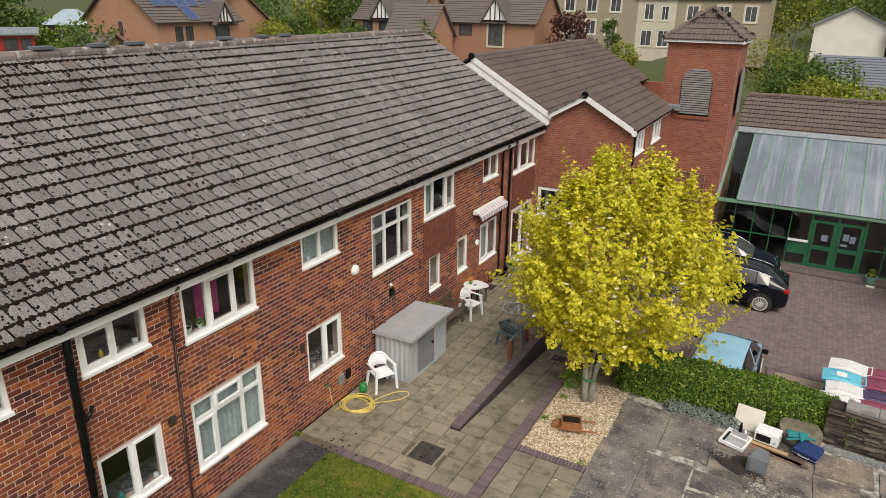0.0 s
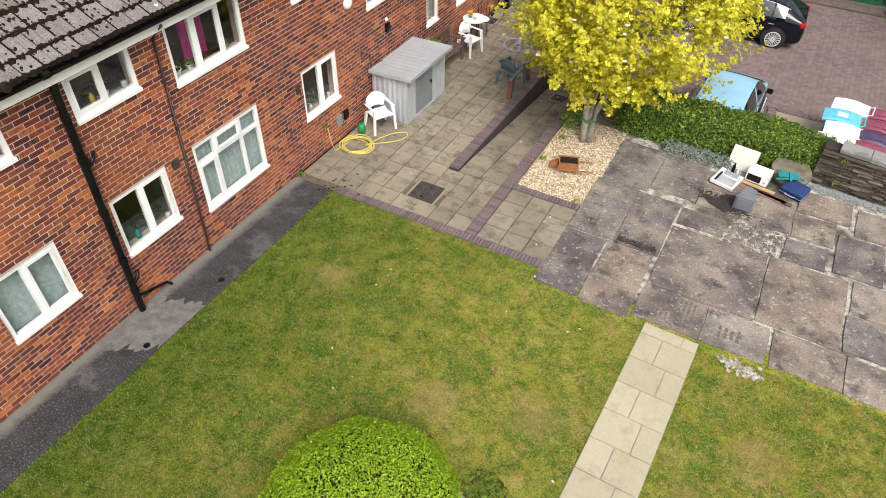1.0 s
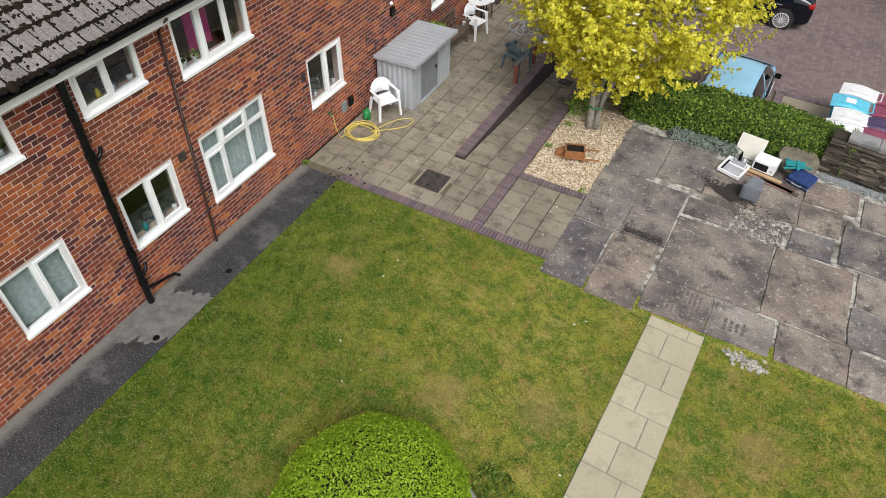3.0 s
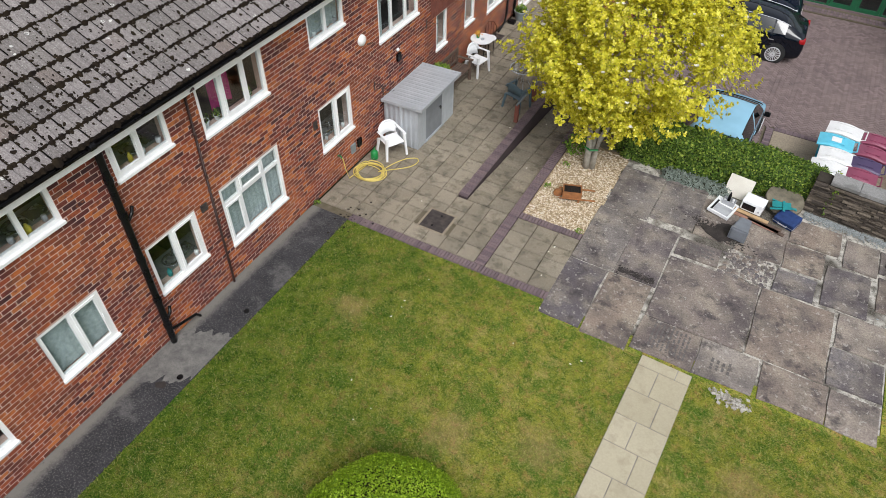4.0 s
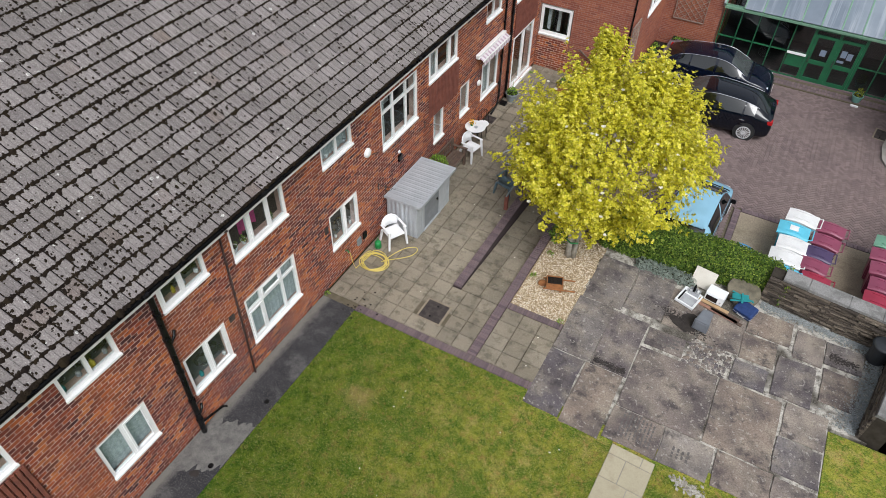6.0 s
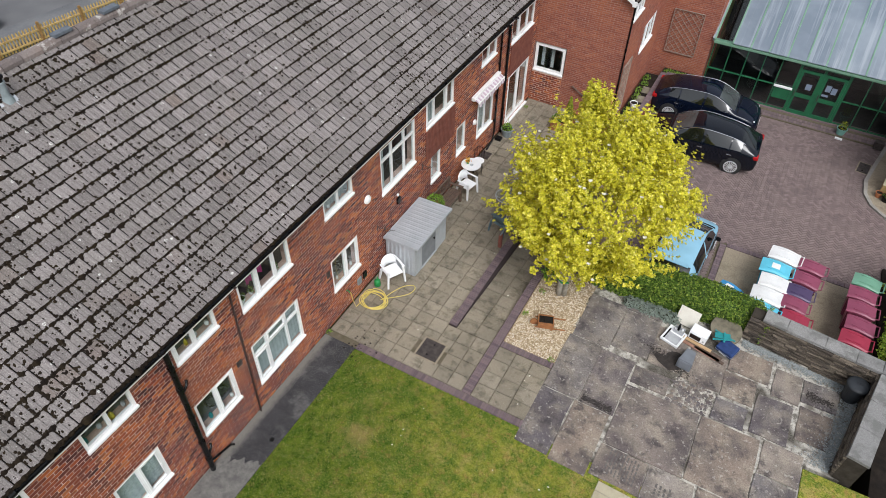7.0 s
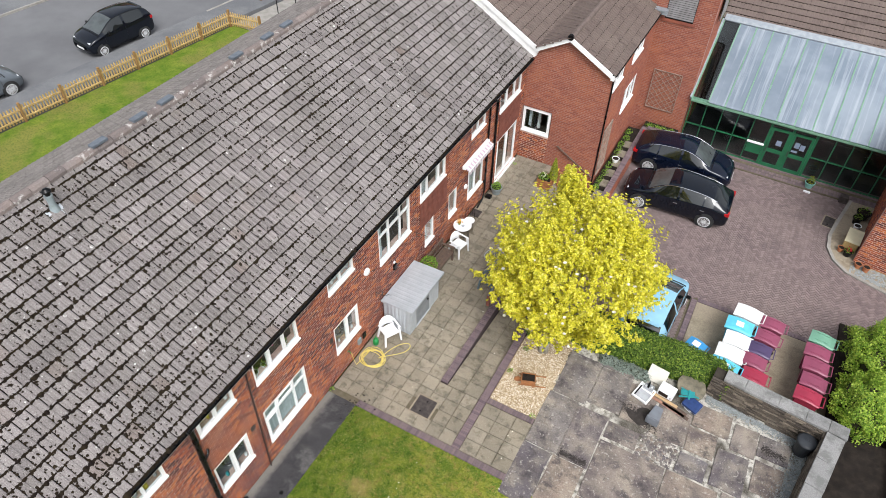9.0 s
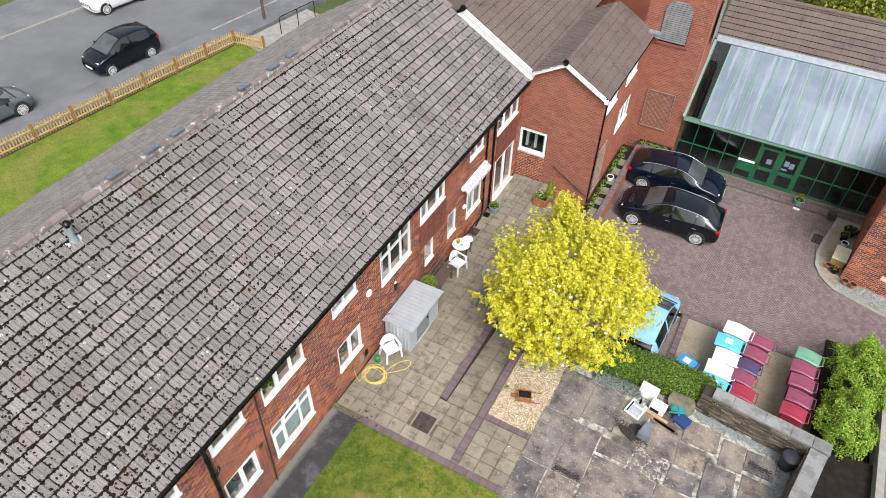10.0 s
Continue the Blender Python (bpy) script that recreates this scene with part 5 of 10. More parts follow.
for x0, y0, x1, y1 in FLAGS:
    x0, y0, x1, y1 = x0 - 0.017, y0 - 0.017, x1 + 0.017, y1 + 0.017
    cx, cy, w_, h_ = (x0 + x1) / 2, (y0 + y1) / 2, (x1 - x0) / 2, (y1 - y0) / 2
    ang = [(sx, sy) for sx, sy in ((-1, -1), (1, -1), (1, 1), (-1, 1))]
    pts = []
    for i, (sx, sy) in enumerate(ang):
        ex, ey = ang[(i + 1) % 4]
        for t in (0.0, 0.34, 0.67):
            pts.append(((sx + (ex - sx) * t) * w_ + random.uniform(-0.016, 0.016), (sy + (ey - sy) * t) * h_ + random.uniform(-0.016, 0.016)))
    lo = [(x, y, -0.05) for x, y in pts]
    hi = [(x * 0.99, y * 0.99, 0.0) for x, y in pts]
    me = bpy.data.meshes.new("stone_flag")
    k_ = len(pts)
    me.from_pydata(lo + hi, [], [tuple(range(k_, 2 * k_))] + [(i, (i + 1) % k_, k_ + (i + 1) % k_, k_ + i) for i in range(k_)])
    me.materials.append(M["flag"])
    s = new("stone_flag", me)
    s.parent = terrace
    s.matrix_basis = pose(cx, cy, random.uniform(-0.006, 0.008), random.uniform(-0.5, 0.5), random.uniform(-0.5, 0.5), 0)

# worn carved lines on three of the flags
M["carving"] = simple("weathered_carved_stone", (0.10, 0.09, 0.085), (0.16, 0.145, 0.135), 9, 0.95, bump=0.6)
cr = random.Random(5)
for x0, y0, n, w_, pitch, turn in ((8.02, 9.64, 9, 0.66, 0.085, 90), (9.20, 9.70, 4, 0.30, 0.105, 90), (8.02, 12.62, 3, 0.55, 0.12, 0)):
    bm = bmesh.new()
    for j in range(n):
        u = cr.uniform(0, 0.08)
        while u < w_:
            e, v0, v1 = u + cr.uniform(0.03, 0.11), j * pitch, j * pitch + pitch * 0.45
            prism(bm, [(u, v0), (e, v0), (e, v1), (u, v1)] if turn == 0 else [(v0, u), (v1, u), (v1, e), (v0, e)], 0, 0.003)
            u = e + cr.uniform(0.015, 0.04)
    part("inscription", bm, M["carving"], terrace, "worn carved lines that cannot be read", m=pose(x0, y0, 0.009))
# broken patch of small stones and mortar between the flags
for mt_, n_, r0, r1, lb_ in (("lump_pale", 240, 0.008, 0.032, "rubbly patch of pale mortar lumps between flags"), ("flag", 170, 0.03, 0.10, "broken dark stone pieces between the flags")):
    J = Joined()
    for _ in range(n_):
        x, y = random.uniform(8.80, 9.86), random.uniform(12.36, 13.20)
        a, r = random.uniform(0, 6.28), random.uniform(r0, r1)
        c_, s_ = math.cos(a), math.sin(a)
        q = np.array([(1, 0, 0), (0.3, 0.9, 0), (-0.8, 0.6, 0), (-0.9, -0.5, 0), (0.2, -1, 0), (0.55, 0.25, 1), (-0.35, 0.3, 1), (-0.1, -0.5, 1)]) * (r, r * random.uniform(0.55, 0.95), random.uniform(0.012, 0.030))
        J.put(q @ np.array([[c_, s_, 0], [-s_, c_, 0], [0, 0, 1]]) + (x, y, -0.03), [(0, 1, 5), (1, 2, 6, 5), (2, 3, 6), (3, 4, 7, 6), (4, 0, 5, 7), (5, 6, 7)])
    tagged(J.link("broken_stone", M[mt_], None, "stuff", lb_), category="rubble")

# buff slab path over the lawn
ypath = tagged(part("garden_path", boxes((7.90, -6.5, -0.25, 8.86, 9.40, 0.006)), M["kerb"], None, "cream coloured slab path across the lawn"), category="path", kind="structure")
yy, flip = 9.40, 0
while yy > -6:
    d = 0.26 if flip == 0 else 0.60
    cutx = 8.60 if flip == 0 else (8.30 if flip % 2 else 8.53)
    for xa, xb in ((7.90, cutx), (cutx, 8.86)):
        me = bpy.data.meshes.new("path_slab")
        me.from_pydata(slab_verts(xa + 0.003, yy - d + 0.003, xb - 0.003, yy - 0.003, 0.018, -0.03, 0.006), [], SLAB_F)
        me.materials.append(M["sandstone"])
        s = new("path_slab", me)
        s.parent = ypath
        s.location = (0, 0, random.uniform(-0.003, 0.003))
    yy -= d
    flip += 1
ypath.matrix_basis = pose(8.02, 9.42, 0, 0, 0, -2.0) @ pose(-7.90, -9.40, 0)

# gravel bed
grid_sheet("gravel_bed", 4.37, 5.93, 11.995, 20.0, 0.12, lambda x, y: -0.03 + 0.03 * noise.noise((x * 2, y * 2, 0)) if y < 15.2 else -0.1, M["gravel_bed"], "golden gravel bed round the tree", "gravel bed")
pv, pf = np.array([(1, 0, 0), (0, 1, 0), (-1, 0, 0), (0, -1, 0), (0.5, 0.5, 0.9), (-0.5, -0.5, 0.9)]), [(0, 1, 4), (1, 2, 5, 4), (2, 3, 5), (3, 0, 4, 5)]
J = Joined()
for _ in range(5200):
    x, y = random.uniform(4.40, 5.92), random.uniform(12.02, 15.3)
    a, r = random.uniform(0, 6.28), random.uniform(0.014, 0.032)
    q = pv * (r, r * random.uniform(0.5, 0.9), r * 0.55)
    q = q @ np.array([[math.cos(a), math.sin(a), 0], [-math.sin(a), math.cos(a), 0], [0, 0, 1]])
    J.put(q + (x, y, -0.028 + 0.03 * noise.noise((x * 2, y * 2, 0))), pf)
tagged(J.link("gravel", M["pebble"], None, "stuff", "golden and cream gravel stones"), category="gravel")

# ---- car park ----
park = grid_sheet("car_park", 4.0, 26.0, 15.7, 29.72, 0.5, lambda x, y: cp(y) - 0.035, M["joint"], "red-brown block paved car park in herringbone bond", "car park")
J, near = Joined(), []
B = 0.102
C45 = math.sqrt(0.5)
for r in range(-20, 260):
    for n_ in range(-80, 80):
        for kind in (0, 1):
            u, v_ = ((r + 4 * n_) * B, r * B) if kind == 0 else ((r + 4 * n_ + 2) * B, (r - 1) * B)
            w_, h_ = (2 * B, B) if kind == 0 else (B, 2 * B)
            x, y = 10.0 + (u - v_) * C45, 10.0 + (u + v_) * C45
            if not (4.2 < x < 16.5 and 16.0 < y < 29.0) or (8.62 < x and y < 20.02):
                continue
            z = cp(y) + random.uniform(-0.002, 0.002)
            if len(near) < 290 and 9.0 < x < 11.6 and 20.4 < y < 22.0:
                near.append((x, y, z, kind))
            else:
                q = [((px - py) * C45 + x, (px + py) * C45 + y, pz) for px, py, pz in slab_verts(0.004, 0.004, w_ - 0.004, h_ - 0.004, z, z - 0.03, 0.004)]
                J.put(q, SLAB_F)
J.link("block_pavers", M["paver"], park, "stuff")
pm = []
for w_, h_ in ((2 * B, B), (B, 2 * B)):
    me = bpy.data.meshes.new("block_paver")
    me.from_pydata(slab_verts(0.004, 0.004, w_ - 0.004, h_ - 0.004, 0, -0.03, 0.004), [], SLAB_F)
    me.materials.append(M["paver"])
    pm.append(me)
for x, y, z, kind in near:
    b = new("block_paver", pm[kind])
    b.parent = park
    b.matrix_basis = pose(x, y, z, 0, 0, 45)
bay = grid_sheet("bin_bay", 8.98, 13.4, 15.72, 19.95, 0.5, lambda x, y: cp(y) - 0.005, M["concrete"], "stained brown concrete bay for the bins", "bay")
block_row(bay, 8.76, 15.9, 0.21, 0.105, 1, 39, cp(18) - 0.004)
me = bpy.data.meshes.new("brick")
me.from_pydata(slab_verts(0.003, 0.003, 0.102, 0.205, 0.0, -0.05), [], SLAB_F)
me.materials.append(M["edging"])
for i in range(42):
    b = new("brick", me)
    b.parent = bay
    b.location = (8.98 + i * 0.105, 19.96, cp(20.0) + 0.004)
# brick paving strip before the glazed hall
strip = grid_sheet("hall_step", CX0 - 0.2, CX1, 29.05, 29.73, 0.4, lambda x, y: cp(29) + 0.05, M["joint"], "brick paved strip before the hall doors", "step")
for i in range(120):
    b = new("brick", me)
    b.parent = strip
    b.location = (CX0 - 0.2 + i * 0.105, 29.10, cp(29) + 0.065)
    b = new("brick", me)
    b.parent = strip
    b.location = (CX0 - 0.2 + i * 0.105, 29.32, cp(29) + 0.065)

# ---- terrace walls ----
CZT = 0.94


def rubble(parent, m, length, z0, z1, n_course):
    """Rough stones in a wall face, outside to local -y."""
    z = z0
    while z < z1 - 0.02:
        h = random.uniform(0.024, 0.064)
        u = 0.0
        while u < length:
            w_ = random.uniform(0.10, 0.48)
            b = min(u + w_, length)
            y = -random.uniform(0.0, 0.075)
            c = 0.007
            top_ = min(z + h, z1)
            q = np.array([(u + c, y, z + c), (b - c, y, z + c), (b - c, y, top_ - c), (u + c, y, top_ - c), (u + 0.004, 0.02, z + 0.004), (b - 0.004, 0.02, z + 0.004), (b - 0.004, 0.02, top_ - 0.004), (u + 0.004, 0.02, top_ - 0.004)])
            q[:4] += [[random.uniform(-0.01, 0.01) for _ in range(3)] for _ in range(4)]
            me = bpy.data.meshes.new("stone")
            me.from_pydata([tuple(p) for p in q], [], SLAB_F)
            me.materials.append(M["rubble"])
            ob = new("stone", me)
            ob.parent, ob.matrix_basis = parent, m
            u = b
        z += h


WALL_A = pose(10.05, 15.43, 0, 0, 0, -6.0)
WALL_B = pose(13.27, 15.09, 0, 0, 0, -100.5)
sw = tagged(part("stone_wall", boxes((0, 0.02, -1.2, 3.66, 0.40, CZT - 0.08)), M["wall_core"], None, "rough dark stone garden wall with flat grey copings", m=WALL_A), category="stone wall", kind="structure")
UNDO = WALL_A.inverted()
part("return_wall", boxes((0.0, 0.02, -1.2, 2.9, 0.44, CZT - 0.083)), M["wall_core"], sw, m=UNDO @ WALL_B)
rubble(sw, pose(0, 0, 0), 3.22, -0.03, CZT - 0.09, 10)
rubble(sw, UNDO @ WALL_B, 2.9, -0.03, CZT - 0.09, 10)


def coping(x0, y0, x1, y1, z, m):
    bm = boxes((x0 + 0.004, y0 + 0.004, z - 0.085, x1 - 0.004, y1 - 0.004, z), bevel=0.012)
    for w in bm.verts:
        w.co += Vector((random.uniform(-0.006, 0.006), random.uniform(-0.006, 0.006), random.uniform(-0.004, 0.004)))
    part("coping_stone", bm, M["coping"], sw, m=m)


for a, b in ((0.30, 0.90), (0.90, 1.86), (1.86, 2.62), (2.62, 3.24), (3.24, 3.74)):
    coping(a, -0.02, b, 0.42, CZT, Matrix.Identity(4))
for a, b in ((0.03, 1.0), (1.0, 1.95), (1.95, 2.9)):
    coping(a, -0.02, b, 0.47, CZT - 0.003, UNDO @ WALL_B)
tagged(part("terrace_wall", boxes((4.37, 15.46, -1.3, 10.04, 15.66, -0.06)), M["stone_old"], None, "low stone wall holding the terrace"), category="wall", kind="structure")
# slate chippings along the foot of the wall
J = Joined()
for _ in range(3600):
    t = random.random()
    p_ = WALL_A @ Vector((random.uniform(0.1, 3.2), -0.07 - abs(random.gauss(0, 0.12)), 0)) if t < 0.5 else WALL_B @ Vector((random.uniform(0.0, 2.9), -0.07 - abs(random.gauss(0, 0.22)), 0))
    x, y = p_.x, p_.y
    a, r = random.uniform(0, 6.28), random.uniform(0.015, 0.035)
    q = pv * (r, r * 0.6, r * 0.35)
    q = q @ np.array([[math.cos(a), math.sin(a), 0], [-math.sin(a), math.cos(a), 0], [0, 0, 1]])
    J.put(q + (x, y, -0.012), pf)
tagged(J.link("slate_chippings", M["slate_chip"], None, "stuff", "grey slate chippings along the foot of the stone wall"), category="chippings")

# soil bed beyond the wall, pavement kerb
grid_sheet("soil_bed", 13.66, 15.4, 8.0, 21.4, 0.15, lambda x, y: -0.25 + 0.05 * noise.noise((x * 3, y * 3, 0)) if y < 16.4 else cp(y) + 0.10, M["soil"], "bare dark soil bed", "soil bed")
tagged(part("stone_edge", boxes((15.2, 8.0, -0.6, 15.42, 19.0, 0.06)), M["kerb"], None, "pale stone edge of the soil bed", m=pose(0.12, 0, 0, 0, 0, 0)), category="stone edge", kind="structure")
tagged(part("yard", boxes((15.56, 8.0, -1.2, 25, 19.5, -0.1)), M["road"], None, "grey tarmac beyond the soil bed"), category="yard", kind="structure")

# kerbed island and outbuilding beside the car park
isl = [(13.40, 29.05), (13.10, 27.6), (12.86, 26.3), (12.90, 25.5), (13.15, 24.9), (13.65, 24.42), (15.5, 23.85), (19.0, 22.8), (19.0, 29.05)]
tagged(part("island", prism(bmesh.new(), isl, -1.3, cp(26) + 0.06), M["concrete"], None, "raised concrete island with a kerb"), category="island", kind="structure")
kb = bmesh.new()
for (xa, ya), (xb, yb) in zip(isl[:-2], isl[1:-1]):
    d = Vector((xb - xa, yb - ya, 0))
    L = d.length
    m_ = Matrix.Translation((xa, ya, 0)) @ Matrix.Rotation(math.atan2(d.y, d.x), 4, "Z")
    box(kb, -0.01, -0.11, -1.3, L + 0.01, 0.02, cp(26) + 0.09, m=m_)
tagged(part("island_kerb", kb, M["kerb"], None, "grey concrete kerb round the island"), category="kerb", kind="structure")
OUT = slope_pose((13.78, 25.15, 0), (1.66, -0.22, 0), (0.22, 1.66, 0))
brick_wall("wall_outbuilding", OUT, 6.0, -1.1, 3.3, [(1.2, 2.2, -0.3, 0.8)], M["brick_old"], M["mortar"], "old orange-red brick wall of the outbuilding", course=0.0865, size=0.224)
m2 = OUT @ pose(0, 0.29, 0, 0, 0, -90) @ pose(-4.4, 0, 0)
brick_wall("wall_outbuilding_side", m2, 4.4, -1.1, 3.3, [], M["brick_old"], M["mortar"], "old orange-red brick side of the outbuilding", course=0.0865, size=0.224)
tagged(part("roof_outbuilding", boxes((-0.1, -0.1, 3.3, 6.0, 4.8, 3.45)), M["tile_new"], None, "flat roof of the outbuilding", m=OUT), category="roof", kind="structure")

# ---- planter along the wing, steps, handrails ----
tagged(part("wing_planter", boxes((3.47, 23.0, -1.3, 4.05, 28.85, -0.42), (4.05, 28.9, -1.3, 5.6, 29.7, -0.42)), M["soil"], None, "raised brick planting bed along the wing"), category="planter", kind="structure")
brick_wall("wall_planter", FACE_E(22.75, 0, 4.28), 6.15, -1.2, -0.33, [], M["brick_new"], M["mortar_dark"], "low brick wall of the raised bed", thick=0.2)
brick_wall("wall_planter_end", FACE_S(3.46, 0, 22.75), 0.62, -1.2, -0.33, [], M["brick_new"], M["mortar_dark"], "low brick end wall of the raised bed", thick=0.2)
brick_wall("wall_planter_far", FACE_S(4.29, 0, 28.9), 1.4, -1.2, -0.33, [], M["brick_new"], M["mortar_dark"], "low brick wall of the raised bed by the tower", thick=0.2)
capb = tagged(part("planter_cap", boxes((4.06, 22.76, -0.33, 4.29, 28.89, -0.30)), M["edging"], None, "purple brick capping of the raised bed"), category="capping", kind="structure")
block_row(capb, 4.05, 22.75, 0.25, 0.076, 1, 82, -0.27)
block_row(capb, 4.29, 28.88, 0.076, 0.24, 18, 1, -0.27)
block_row(capb, 3.45, 22.74, 0.076, 0.24, 8, 1, -0.27)
steps = thing("steps", "concrete steps with yellow nosings beside the gable wall", "steps", kind="structure")
for i in range(5):
    x = 2.02 + i * 0.30
    z = -0.18 * (i + 1)
    part("step", boxes((x, 22.62, -1.3, x + 0.31, 23.65, z), bevel=0.008), M["slab"], steps)
    part("nosing", boxes((x - 0.055, 22.64, z + 0.18 + 0.001, x + 0.002, 23.62, z + 0.186)), M["yellow_paint"], steps, "yellow painted step nosing")


# ---- things on the patio ----
def shed():
    s = thing("metal_shed", "low galvanised steel shed with sloping ribbed roof against brick wall", "shed", pose(0.08, 12.86, 0))
    W_, L_, HF, HB = 0.98, 1.86, 1.20, 1.17

    def ribbed(n, w, h0, h1, deep=0.014):
        """A ribbed sheet: u across, v up; its top runs from h0 to h1."""
        bm = bmesh.new()
        prev = None
        for i in range(n * 4 + 1):
            u = w * i / (n * 4)
            y = -deep if i % 4 in (1, 2) else 0.0
            z = h0 + (h1 - h0) * i / (n * 4)
            cur = [bm.verts.new((u, y, 0)), bm.verts.new((u, y, z))]
            if prev:
                bm.faces.new((prev[0], cur[0], cur[1], prev[1]))
            prev = cur
        return bm

    part("side_panel", ribbed(7, W_, HB, HF), M["galv"], s, m=pose(0, 0, 0.03))
    part("side_panel", ribbed(7, W_, HB, HF), M["galv"], s, m=pose(0, L_, 0.03))
    part("back_panel", ribbed(12, L_, HB, HB), M["galv"], s, m=pose(0, 0, 0.03, 0, 0, 90))
    part("front_panel", ribbed(3, 0.42, HF, HF), M["galv"], s, m=pose(W_, 0, 0.03, 0, 0, 90))
    part("front_panel", ribbed(4, 0.62, HF, HF), M["galv"], s, m=pose(W_, L_ - 0.62, 0.03, 0, 0, 90))
    d = part("sliding_door", boxes((W_ - 0.025, 0.40, 0.05, W_ - 0.010, 1.26, HF - 0.03)), M["galv_dark"], s, "plain grey sliding door")
    part("handle", lathe([(0, 0), (0.03, 0), (0.035, 0.02), (0.02, 0.045), (0, 0.05)], 12), M["black_plastic"], d, m=pose(W_ - 0.01, 1.15, 0.66, 0, 90, 0))
    part("padlock", boxes((W_ - 0.012, 1.17, 0.58, W_ + 0.012, 1.21, 0.64), bevel=0.004), M["metal_dark"], d)
    part("sill_track", boxes((W_ - 0.03, 0.35, 0.0, W_ + 0.02, 1.34, 0.04)), M["galv"], s)
    for bx4 in ((0.0, 0.0, 0.0, W_, 0.03, 0.05), (0.0, L_ - 0.03, 0.0, W_, L_, 0.05), (W_ - 0.028, 0.03, 0.0, W_ + 0.004, 0.34, 0.05), (W_ - 0.028, 1.35, 0.0, W_ + 0.004, L_ - 0.031, 0.05)):
        part("base_rail", boxes(bx4), M["galv"], s)
    for y in (0.0, L_):
        part("corner_post", boxes((W_ - 0.03, y - 0.015, 0.03, W_ + 0.012, y + 0.015, HF)), M["galv"], s)
    slope = math.degrees(math.atan2(HB - HF, W_))
    rl = math.hypot(W_ + 0.18, HB - HF)
    bm = bmesh.new()
    prev = None
    n = 13
    for i in range(n * 4 + 1):
        y = -0.09 + (L_ + 0.18) * i / (n * 4)
        z = 0.008 if i % 4 == 1 else 0.0
        cur = [bm.verts.new((0, y, z)), bm.verts.new((rl, y, z))]
        if prev:
            bm.faces.new((prev[0], cur[0], cur[1], prev[1]))
        prev = cur
    part("roof_sheet", bm, M["galv"], s, m=pose(-0.02, 0, HB + 0.07, 0, slope, 0))
    part("roof_trim", boxes((rl - 0.02, -0.10, -0.06, rl + 0.015, L_ + 0.10, 0.018), (0, -0.10, -0.06, rl - 0.02, -0.085, 0.018), (0, L_ + 0.085, -0.06, rl - 0.02, L_ + 0.10, 0.018)), M["galv"], s, m=pose(-0.02, 0, HB + 0.07, 0, slope, 0))
    return s


def plastic_chair(m, material, label, back=0.84):
    c = thing("plastic_chair", label, "chair", m)
    seat = boxes((-0.24, -0.24, 0.40, 0.24, 0.22, 0.425), bevel=0.01)
    part("seat", seat, material, c)
    for sx in (-1, 1):
        for y0, y1, top in ((-0.21, -0.25, 0.64), (0.20, 0.26, 0.42)):
            bm = bmesh.new()
            q = [(sx * 0.245, y0, top), (sx * 0.29, y1, 0.0)]
            for (xa, ya, za), (xb, yb, zb) in ((q[0], q[1]),):
                wa, wb = 0.028, 0.024
                va = [bm.verts.new((xa + i * wa, ya + j * 0.035, za)) for i, j in ((-1, -1), (1, -1), (1, 1), (-1, 1))]
                vb = [bm.verts.new((xb + i * wb, yb + j * 0.022, zb)) for i, j in ((-1, -1), (1, -1), (1, 1), (-1, 1))]
                for i in range(4):
                    bm.faces.new((va[i], va[(i + 1) % 4], vb[(i + 1) % 4], vb[i]))
                bm.faces.new(va[::-1])
                bm.faces.new(vb)
            part("leg", bm, material, c)
        part("armrest", boxes((sx * 0.27 - 0.032, -0.24, 0.625, sx * 0.27 + 0.032, 0.20, 0.65), bevel=0.01), material, c)
    # rounded moulded back
    bm = bmesh.new()
    prev = None
    for i in range(13):
        t = -1 + i / 6
        top_ = back - 0.015 - 0.15 * abs(t) ** 2.2
        x, y = t * 0.225, 0.225 - 0.055 * t * t
        lo_ = 0.47 + 0.05 * math.cos(t * 1.5)
        cur = [bm.verts.new(p) for p in ((x, y - 0.02, lo_), (x, y - 0.005, (lo_ + top_) / 2), (x, y + 0.012, top_), (x, y + 0.026, top_), (x, y + 0.009, (lo_ + top_) / 2), (x, y - 0.006, lo_))]
        if prev:
            for k in range(6):
                bm.faces.new((prev[k], prev[(k + 1) % 6], cur[(k + 1) % 6], cur[k]))
        else:
            bm.faces.new(cur[::-1])
        prev = cur
    bm.faces.new(prev)
    part("backrest", bm, material, c, smooth=True)
    rim = [(-0.25, 0.15, 0.60), (-0.24, 0.18, 0.70), (-0.18, 0.215, back - 0.07), (-0.09, 0.235, back - 0.01), (0, 0.24, back), (0.09, 0.235, back - 0.01), (0.18, 0.215, back - 0.07), (0.24, 0.18, 0.70), (0.25, 0.15, 0.60)]
    part("backrest_rim", tube(rim, 0.028, 8), material, c, smooth=True)
    return c


shed()
plastic_chair(pose(0.55, 12.42, 0, 0, 0, 62), M["white_plastic"], "white moulded plastic garden chair beside the metal shed")
plastic_chair(pose(0.62, 17.05, 0, 0, 0, 80), M["white_plastic"], "white moulded plastic garden chair between bench and table")
M["teal_plastic"] = simple("grey_blue_plastic", (0.10, 0.16, 0.19), (0.08, 0.12, 0.14), 4, 0.45, bump=0.03)
plastic_chair(pose(2.42, 15.95, 0, 0, 0, 165), M["teal_plastic"], "grey-blue plastic garden chair beside the glass table", 0.80)


